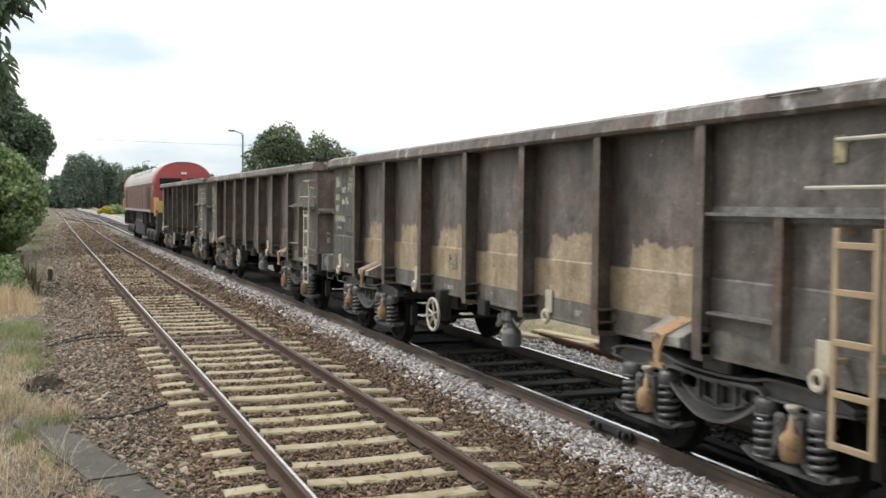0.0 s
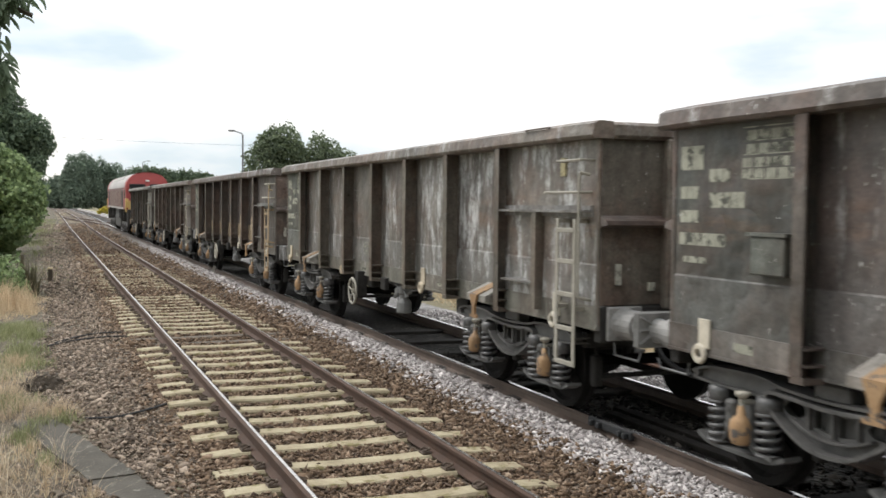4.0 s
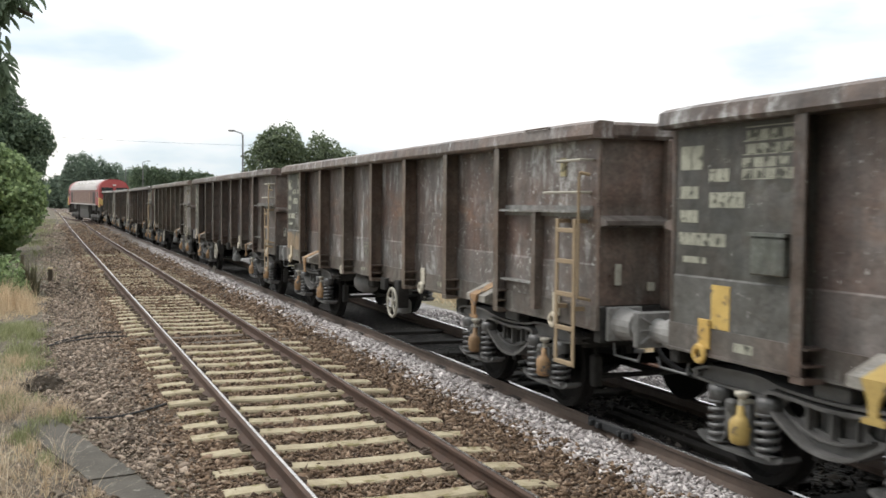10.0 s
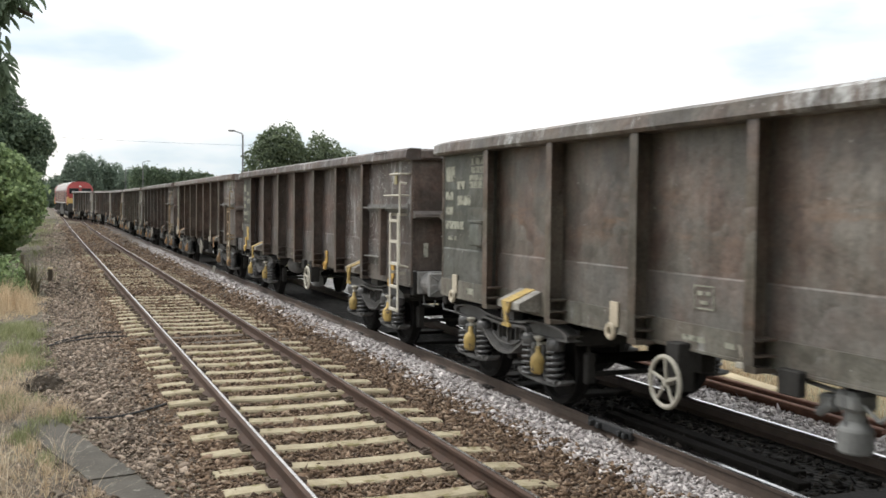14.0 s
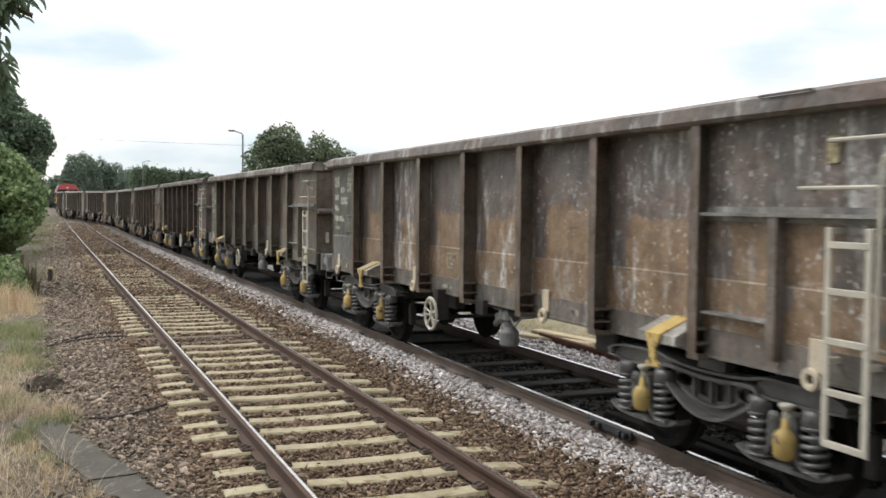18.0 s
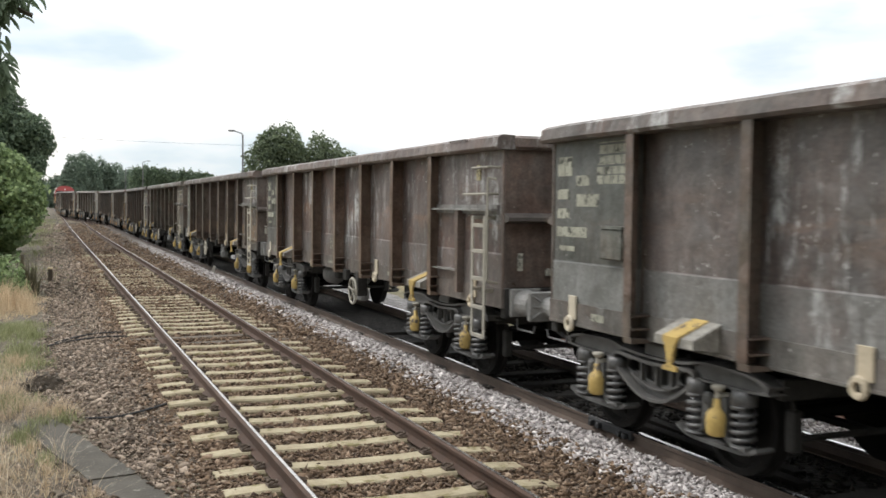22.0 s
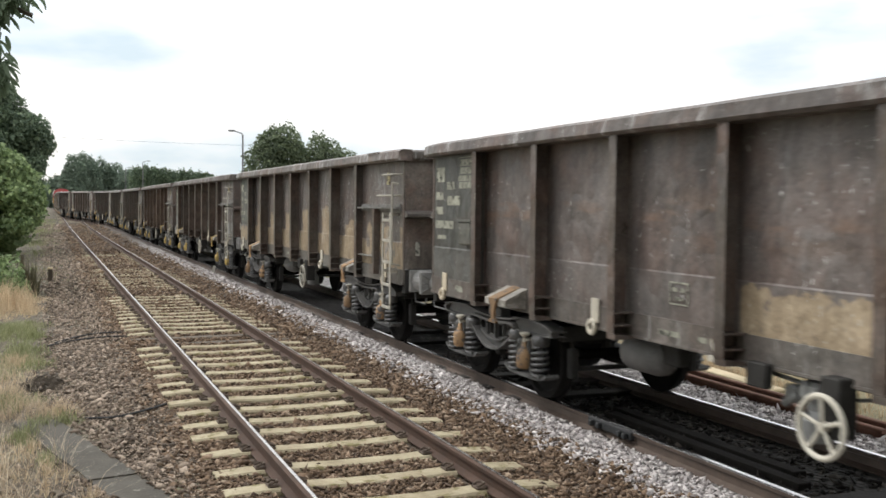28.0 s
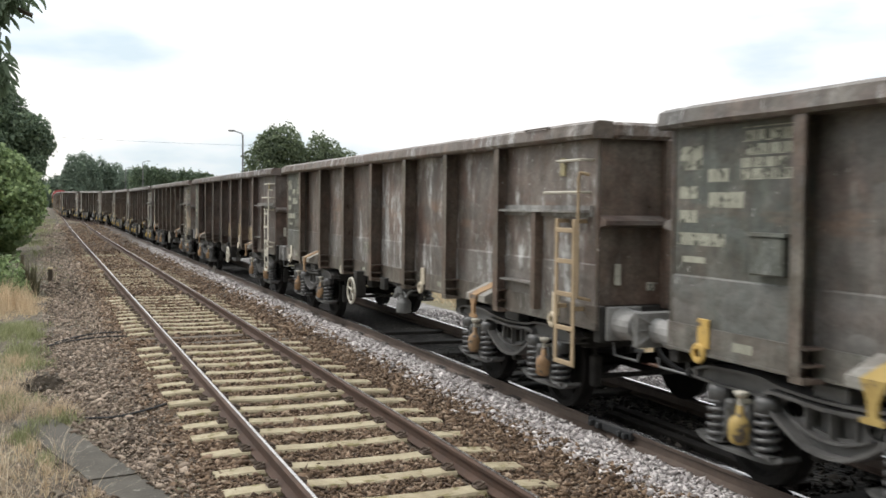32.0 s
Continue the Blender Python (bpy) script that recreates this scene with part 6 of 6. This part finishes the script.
def build_lineside():
    # concrete cable-route slabs in the foreground
    for k, (y0, y1) in enumerate(((0.0, 2.05), (2.065, 4.6))):
        t = thing("concrete_slab", "worn grey concrete slab sunk in the cess", "concrete slab", "slabs in the cess", at=pose(1.02, 6.60, -0.226, 0.3 * (k - 0.5), 1.0, 14.5))
        b = Build()
        n = 9
        rng = random.Random(k)
        lo = [(-0.20 + rng.uniform(-0.012, 0.012), y0 + (y1 - y0) * i / n) for i in range(n + 1)]
        hi = [(0.20 + rng.uniform(-0.02, 0.02), y0 + (y1 - y0) * i / n) for i in range(n + 1)]
        b.sheet(lo + hi[::-1], 0.10, "Z", -0.06)
        part("slab", b, M_SLAB, t)
    # short timber peg
    t = thing("timber_peg", "short weathered timber peg in the cess", "post", at=Matrix.Translation((0.10, 30.6, -0.24)))
    part("shaft", Build().box(-0.066, 0.066, -0.06, 0.06, -0.1, 0.40, 0.012), M_BARK, t)
    part("cap", Build().box(-0.074, 0.074, -0.068, 0.068, 0.40, 0.445, 0.012), M_BAULK, t)
    t = thing("timber_peg", "small pale marker peg beside the far line", "post", at=Matrix.Translation((5.02, 32.6, -0.15)))
    part("shaft", Build().box(-0.04, 0.04, -0.03, 0.03, -0.1, 0.22, 0.01, Matrix.Rotation(0.25, 4, "Y")), M_CREAM, t)
    t = thing("dead_stump", "dark dead stem at the bush edge", "stump", at=Matrix.Translation((-0.62, 28.6, -0.28)))
    part("stem", Build().rod((0, 0, -0.1), (0.03, 0, 0.95), 0.07, 8, 0.045), M_BARK, t)
    # loose black cables
    for pts in ([(0.12, 17.1), (0.45, 17.6), (0.8, 18.0), (1.2, 18.0)], [(0.02, 16.8), (0.4, 17.2), (0.9, 17.5), (1.25, 17.4)], [(0.36, 10.95), (0.65, 10.9), (0.95, 11.1), (1.24, 11.4)]):
        line = curve_pts([(x, y, bed_height(PROFILE, x, y) + 0.035) for x, y in pts], 6)
        t = thing("loose_cable", "thin black cable lying on the stones", "cable", "cables in the cess")
        part("cable", Build().pipe(line, 0.013, 6), M_BLACK, t)
    # heap of dark dead turf
    rng = np.random.default_rng(3)
    t = thing("turf_heap", "small heap of dark dead turf and roots", "turf heap", at=Matrix.Translation((-0.03, 13.3, -0.21)))
    v, f = [], []
    for k in range(260):
        a, r = rng.uniform(0, 6.28), 0.30 * math.sqrt(rng.random())
        p = Vector((math.cos(a) * r * 0.8, math.sin(a) * r * 1.5, max(0.0, 0.13 * (1 - r / 0.3)) * rng.random()))
        d = Vector((rng.normal(), rng.normal(), rng.normal() * 0.4)).normalized() * 0.09
        u = d.orthogonal().normalized() * 0.012
        i = len(v)
        v += [p - d - u, p - d + u, p + d, p + Vector((0, 0, 0.03))]
        f += [(i, i + 1, i + 2), (i, i + 2, i + 3), (i + 1, i + 3, i + 2), (i, i + 3, i + 1)]
    part("root_mass", raw_mesh("root_mass", v, f, M_BARK), M_BARK, t)
    # insulated joint in the far line
    t = thing("rail_joint", "black bolted insulated fishplate on the rail", "rail joint")
    x = FAR_X - 0.7525
    b = Build()
    b.box(x - 0.062, x - 0.012, 7.95, 8.75, -0.115, -0.030, 0.01)
    part("fishplate", b, M_BLACK, t)
    for y in (8.02, 8.12, 8.50, 8.64):
        part("bolt", Build().box(x - 0.11, x - 0.06, y - 0.028, y + 0.028, -0.105, -0.05, 0.008), M_BLACK, t)
    # black boards lying between the rails of the far line
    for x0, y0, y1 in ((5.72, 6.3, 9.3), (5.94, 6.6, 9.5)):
        t = thing("oily_board", "black board between the rails", "board", "boards between the rails")
        part("board", Build().box(x0 - 0.07, x0 + 0.07, y0, y1, -0.20, -0.135, 0.008), M_BLACK_WOOD, t)
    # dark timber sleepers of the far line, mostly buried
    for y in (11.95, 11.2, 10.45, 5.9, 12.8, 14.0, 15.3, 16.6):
        part("sleeper", Build().box(FAR_X - (1.42 if y > 11.9 else 1.28), FAR_X + 1.28, y - 0.13, y + 0.13, -0.28, -0.150, 0.012), M_SLEEPER_BLACK, far_track, "near-black timber sleeper")
    # rusty lengths of rail and pale timbers dumped beyond the far line
    for x0, y0, x1, y1 in ((7.60, 7.3, 7.82, 15.0), (7.86, 7.45, 8.05, 13.5)):
        t = thing("scrap_rail", "rusty length of old rail lying on the ground", "rail", "dumped rails")
        ys = [y0, y1]
        me = rail_mesh("rail", lambda y: x0 + (x1 - x0) * (y - y0) / (y1 - y0), ys, M_RAIL_OLD, M_RAIL_OLD)
        n = len(rail_profile())
        bm = bmesh.new()
        bm.from_mesh(me)
        bm.faces.new([v for v in bm.verts][:n])
        bm.faces.new([v for v in bm.verts][n:])
        bm.to_mesh(me)
        bm.free()
        part("length", me, M_RAIL_OLD, t, at=(0, 0, -0.05))
    for x0, y0, ang, ln in ((8.25, 9.6, 6, 3.2), (8.5, 13.2, -8, 2.6), (8.15, 13.9, -20, 2.2)):
        t = thing("timber_baulk", "pale weathered timber baulk on the ground", "timber", "dumped timbers", at=pose(x0, y0, -0.24, 0, 0, -ang))
        part("baulk", Build().box(-0.12, 0.12, 0, ln, 0, 0.14, 0.015), M_BAULK, t)
    # pale concrete trough along the far side
    t = thing("cable_trough", "long pale concrete cable trough beside the far line", "cable trough", kind="structure")
    ys = [58 + 4 * i for i in range(70)]
    b = Build()
    rows = [[b.bm.verts.new((x, y, z + rise(y))) for x, z in ((8.08, -0.35), (8.08, 0.0), (8.28, 0.0), (8.28, -0.35))] for y in ys]
    for r0, r1 in zip(rows, rows[1:]):
        for k in range(3):
            b.bm.faces.new((r0[k], r0[k + 1], r1[k + 1], r1[k]))
    part("trough", b, M_PALE_CONCRETE, t)
    # far boards by the line
    for x, y, z, w in ((7.6, 330, 4.9, 1.1), (6.0, 330, 3.1, 0.5)):
        t = thing("lineside_board", "small white lineside board on a post", "sign", "far boards", at=Matrix.Translation((x, y, rise(y) - 0.3)))
        part("post", Build().rod((0, 0, -0.2), (0, 0, z - 0.4), 0.06, 8), M_GALV, t)
        part("board", Build().box(-w / 2, w / 2, -0.12, -0.07, z - 0.9, z - 0.1), M_WHITE, t)
    # wire across the sky
    t = thing("overhead_wire", "thin telephone wire strung between far poles", "wire")
    pts = [(-22 + 4 * k, 170, 12.30 - 0.015 * (-22 + 4 * k) + 0.0005 * (-22 + 4 * k - 15) ** 2) for k in range(15)]
    part("wire", Build().pipe(pts, 0.017, 5), M_BLACK, t)
    for k in (0, 14):
        x, y, z = pts[k]
        part("pole", Build().rod((x, y, -0.5), (x, y, z + 0.3), 0.16, 9, 0.11), M_WOOD_POST, t)


M_BAULK = simple("pale_timber", (0.44, 0.35, 0.21), (0.70, 0.59, 0.40), 3.0, 0.9, 0, 0.4, 0.006, 10)
M_PALE_CONCRETE = simple("pale_concrete", (0.36, 0.35, 0.32), (0.55, 0.54, 0.50), 0.8, 0.9)
build_lineside()


# ---------------------------------------------------------------- sleepers, clips and loose stone
SLEEPERS = [5.27 - 0.62 * k for k in range(26, 0, -1)] + [5.27, 5.88, 6.50, 7.11, 7.72, 8.31, 8.96, 9.63, 10.16, 10.76, 11.29, 12.00, 12.61, 13.25, 13.91, 14.52, 15.11, 15.75]


SLEEPER_YS = []


def build_sleepers():
    rng = random.Random(77)
    b = Build()
    b.box(-1.28, 1.28, -0.125, 0.125, -0.20, 0.0, 0.022)
    me = b.mesh("sleeper")
    for v in me.vertices:
        v.co.z += 0.010 * math.sin(v.co.x * 2.1)
    mid = Build()
    rows = []
    for x, z in ((-1.28, -0.012), (-1.0, 0.006), (-0.6, 0.004), (-0.25, -0.008), (0.25, -0.008), (0.6, 0.004), (1.0, 0.006), (1.28, -0.012)):
        rows.append([mid.bm.verts.new((x, y, zz)) for y, zz in ((-0.122, -0.20), (-0.110, z - 0.020), (-0.092, z), (0.092, z), (0.110, z - 0.020), (0.122, -0.20))])
    for r0, r1 in zip(rows, rows[1:]):
        for k in range(6):
            mid.bm.faces.new((r0[k], r0[(k + 1) % 6], r1[(k + 1) % 6], r1[k]))
    mid.bm.faces.new(rows[0])
    mid.bm.faces.new(rows[-1][::-1])
    concrete = mid.mesh("sleeper")
    clip = Build()
    clip.box(-0.055, 0.055, -0.075, 0.075, 0.0, 0.028, 0.008)
    clip.pipe([(-0.05, -0.05, 0.03), (0.01, -0.055, 0.055), (0.045, -0.02, 0.05), (0.045, 0.03, 0.05), (0.0, 0.055, 0.055), (-0.05, 0.04, 0.035)], 0.014, 6)
    clip_me = clip.mesh("rail_clip")
    ys = list(SLEEPERS)
    while ys[-1] < 75:
        ys.append(ys[-1] + 0.625 + rng.uniform(-0.02, 0.02))
    SLEEPER_YS.extend(v for v in ys if v < 56)
    far_v, far_f = [], []
    for i, y in enumerate(ys):
        timber = 16.0 < y < 17.6
        if y < 58:
            low = 0.0 if y < 21 else -0.006 - 0.030 * max(0.0, math.sin(y * 0.9) * math.sin(y * 0.37 + 1)) - 0.017 * min(1.0, (y - 21) / 16) - (0.03 if y > 47 else 0.0)
            m = pose(NEAR_X + 0.03 + rng.uniform(-0.02, 0.02), y, -0.142 + low + rng.uniform(-0.010, 0.007) + (0.016 if 11.2 < y < 12.1 else 0.0) + (0.0 if not timber else -0.02), 0, 0, rng.uniform(-0.8, 0.8))
            s = part("sleeper", me if timber else concrete, M_SLEEPER_DARK if timber else M_SLEEPER, near_track, "dark timber sleeper" if timber else "pale concrete sleeper", at=m)
            if y < 32 and not timber:
                for rx in (-0.7825, 0.7225):
                    for sx in (-1, 1):
                        part("rail_clip", clip_me, M_CLIP, s, at=pose(rx + sx * 0.115, rng.uniform(-0.01, 0.01), 0.004, 0, 0, 0 if sx < 0 else 180) @ Matrix.Diagonal((0.8, 0.8, 0.8, 1)))
        else:
            k = len(far_v)
            z = -0.190 + rise(y) + rng.uniform(-0.012, 0.006)
            far_v += [(NEAR_X + a, y + b2, z + c) for a in (-1.28, 1.28) for b2 in (-0.13, 0.13) for c in (-0.1, 0)]
            far_f += [tuple(k + j for j in q) for q in ((0, 1, 3, 2), (4, 6, 7, 5), (0, 4, 5, 1), (2, 3, 7, 6), (1, 5, 7, 3))]
    while ys[-1] < 260:
        y = ys[-1] + 0.65
        ys.append(y)
        k = len(far_v)
        z = -0.190 + rise(y) + rng.uniform(-0.012, 0.006)
        far_v += [(NEAR_X + a, y + b2, z + c) for a in (-1.28, 1.28) for b2 in (-0.13, 0.13) for c in (-0.1, 0)]
        far_f += [tuple(k + j for j in q) for q in ((0, 1, 3, 2), (4, 6, 7, 5), (0, 4, 5, 1), (2, 3, 7, 6), (1, 5, 7, 3))]
    ob = part("far_sleepers", raw_mesh("far_sleepers", far_v, far_f, M_SLEEPER), M_SLEEPER, near_track, "rows of far concrete sleepers")
    ob["kind"] = "stuff"


RISE_YS = list(range(0, 145, 3))


def loose_stones(name, zones, material, seed, label, avoid=()):
    """Irregular crushed stones, each of eight faces: zones of (x0, x1, y0, y1, per square metre, radius)."""
    rng = np.random.default_rng(seed)
    cube = np.array([(1, 0, 0), (-1, 0, 0), (0, 1, 0), (0, -1, 0), (0, 0, 1), (0, 0, -1)], float) * 1.08
    tri = np.array([(0, 2, 4), (2, 1, 4), (1, 3, 4), (3, 0, 4), (2, 0, 5), (1, 2, 5), (3, 1, 5), (0, 3, 5)])
    allv, allf, base = [], [], 0
    for x0, x1, y0, y1, dens, rad in zones:
        n = int((x1 - x0) * (y1 - y0) * dens)
        edge = rng.normal(0, 0.10, n)
        x, y = rng.uniform(x0, x1, n), rng.uniform(y0, y1, n)
        x = x + np.where((x - x0 < 0.15) | (x1 - x < 0.15), edge, 0)
        keep = np.ones(n, bool)
        for cx, half, ylist in avoid:
            for sy in ylist:
                keep &= ~((np.abs(x - cx) < half) & (np.abs(y - sy) < 0.100)) | (rng.random(n) < np.where((x > 3.5) | (x < 1.55), np.where(y > 13.5, 0.75, 0.34), np.where(y > 20, 0.05 + 0.30 * np.clip(np.sin(y * 1.1) + 0.2, 0, 1), 0.03)))
        for rx in (NEAR_X - 0.7525, NEAR_X + 0.7525, FAR_X - 0.7525, FAR_X + 0.7525):
            keep &= np.abs(x - rx) > 0.115
        keep &= ~((np.abs(x - (1.02 - 0.258 * (y - 6.6))) < 0.20) & (y > 6.4) & (y < 11.2))
        x, y = x[keep], y[keep]
        n = len(x)
        z = np.interp(x, [q[0] for q in PROFILE], [q[1] for q in PROFILE]) + np.interp(y, RISE_YS, [rise(v) for v in RISE_YS]) + rng.uniform(-0.026, 0.020, n) + np.where((x > 1.3) & (x < 3.8), 0.011, 0.0)
        s = rad * rng.lognormal(0, 0.33, n)
        jit = 1 + rng.uniform(-0.35, 0.30, (n, 6, 1))
        skew = rng.normal(0, 0.34, (n, 6, 3))
        stretch = rng.uniform(0.5, 1.5, (n, 1, 3)) * np.array([1.2, 1.05, 0.52])
        a, b, c = rng.uniform(0, 6.283, (3, n))
        b = rng.normal(0, 0.55, n)
        ca, sa, cb, sb = np.cos(a), np.sin(a), np.cos(b), np.sin(b)
        m1 = np.zeros((n, 3, 3))
        m1[:, 0, 0], m1[:, 0, 1], m1[:, 1, 0], m1[:, 1, 1], m1[:, 2, 2] = ca, -sa, sa, ca, 1
        m2 = np.zeros((n, 3, 3))
        m2[:, 1, 1], m2[:, 1, 2], m2[:, 2, 1], m2[:, 2, 2], m2[:, 0, 0] = cb, -sb, sb, cb, 1
        v = np.einsum("nij,nkj->nki", m1 @ m2, (cube[None] * jit + skew) * stretch) * s[:, None, None]
        v += np.stack([x, y, z], 1)[:, None, :]
        allv.append(v.reshape(-1, 3))
        allf.append((tri[None] + (base + 6 * np.arange(n))[:, None, None]).reshape(-1, 3))
        base += 6 * n
    ob = new(name, np_mesh(name, np.concatenate(allv), np.concatenate(allf), material))
    return tagged(ob, label, "ballast stones", kind="stuff")


build_sleepers()
AVOID = [(NEAR_X + 0.03, 1.29, SLEEPER_YS)]
loose_stones("brown_ballast", [(1.0, 4.5, 4.6, 10.5, 2600, 0.0170), (1.0, 4.5, 10.5, 16.0, 1700, 0.0185), (1.0, 4.6, 16.0, 24.0, 800, 0.0215), (1.0, 4.6, 24.0, 34.0, 420, 0.024), (1.0, 4.6, 34.0, 44.0, 200, 0.027), (1.0, 4.6, 44.0, 56.0, 110, 0.029), (1.0, 4.6, 56.0, 72.0, 60, 0.034), (1.0, 4.6, 72.0, 100.0, 26, 0.042)], M_STONE_BROWN, 201, "brown iron-stained crushed stone ballast", AVOID)
loose_stones("cess_ballast", [(0.2, 1.1, 6.2, 12.0, 2300, 0.0165), (0.0, 1.1, 12.0, 18.0, 1700, 0.0175), (0.0, 1.1, 18.0, 27.0, 900, 0.019), (-0.1, 1.1, 27.0, 40.0, 380, 0.022), (-0.2, 1.1, 40.0, 56.0, 120, 0.027), (-0.3, 1.1, 56.0, 72.0, 60, 0.034), (-0.4, 1.1, 72.0, 100.0, 26, 0.042), (-0.6, 0.25, 6.8, 10.5, 120, 0.016)], M_STONE_CESS, 202, "grey-brown crushed stone of the cess")
loose_stones("pale_ballast", [(4.40, 5.10, 4.4, 12.0, 2700, 0.018), (4.44, 5.10, 12.0, 20.0, 1500, 0.0205), (4.42, 5.10, 20.0, 32.0, 600, 0.024), (4.42, 5.10, 32.0, 54.0, 220, 0.028), (6.80, 7.95, 5.0, 13.0, 1500, 0.021), (6.80, 8.0, 13.0, 20.0, 420, 0.028)], M_STONE_PALE, 203, "fresh pale grey crushed stone ballast between the lines")
loose_stones("oily_ballast", [(5.25, 6.62, 4.6, 14.0, 380, 0.026)], M_STONE_BLACK, 204, "near-black crushed stone ballast")


# ---------------------------------------------------------------- what moves
def run(t):
    """Metres that the train has gone at t seconds."""
    return -0.3997 + 4.28975 * t + 0.0409337 * t ** 2 - 9.0426e-4 * t ** 3 - 5.48707e-5 * t ** 4 + 3.344522e-6 * t ** 5 - 4.2921963e-8 * t ** 6


TRAIN_Y = 53.30                     # middle of a wagon numbered 0, at the start


def on_line(y, half):
    """The pose of a vehicle whose two pivots stand on the line."""
    a, b = y - half, y + half
    pa = Vector((train_x(a), a, far_rise(a)))
    pb = Vector((train_x(b), b, far_rise(b)))
    d = pb - pa
    mid = (pa + pb) / 2
    return Matrix.Translation(mid) @ Matrix.Rotation(math.atan2(-d.x, d.y), 4, "Z") @ Matrix.Rotation(math.atan2(d.z, d.y), 4, "X")


def motions():
    times = [0.5 * i for i in range(65)]
    spins = [0.1 * i for i in range(321)]
    fleet = [(wg, -WAGON_PITCH * (i + 1), PIVOT) for i, wg in enumerate(WAGONS)] + [(LOCO, 3.72, 6.3)]
    for wg, start, half in fleet:
        walk(wg, [(t, on_line(TRAIN_Y + start + run(t), half)) for t in times])
        for o in wg.children_recursive:
            if kind_of(o) == "wheelset":
                place = o.location.copy()
                walk(o, [(t, Matrix.Translation(place) @ Matrix.Rotation(-run(t) / WHEEL_R, 4, "X")) for t in spins])


motions()
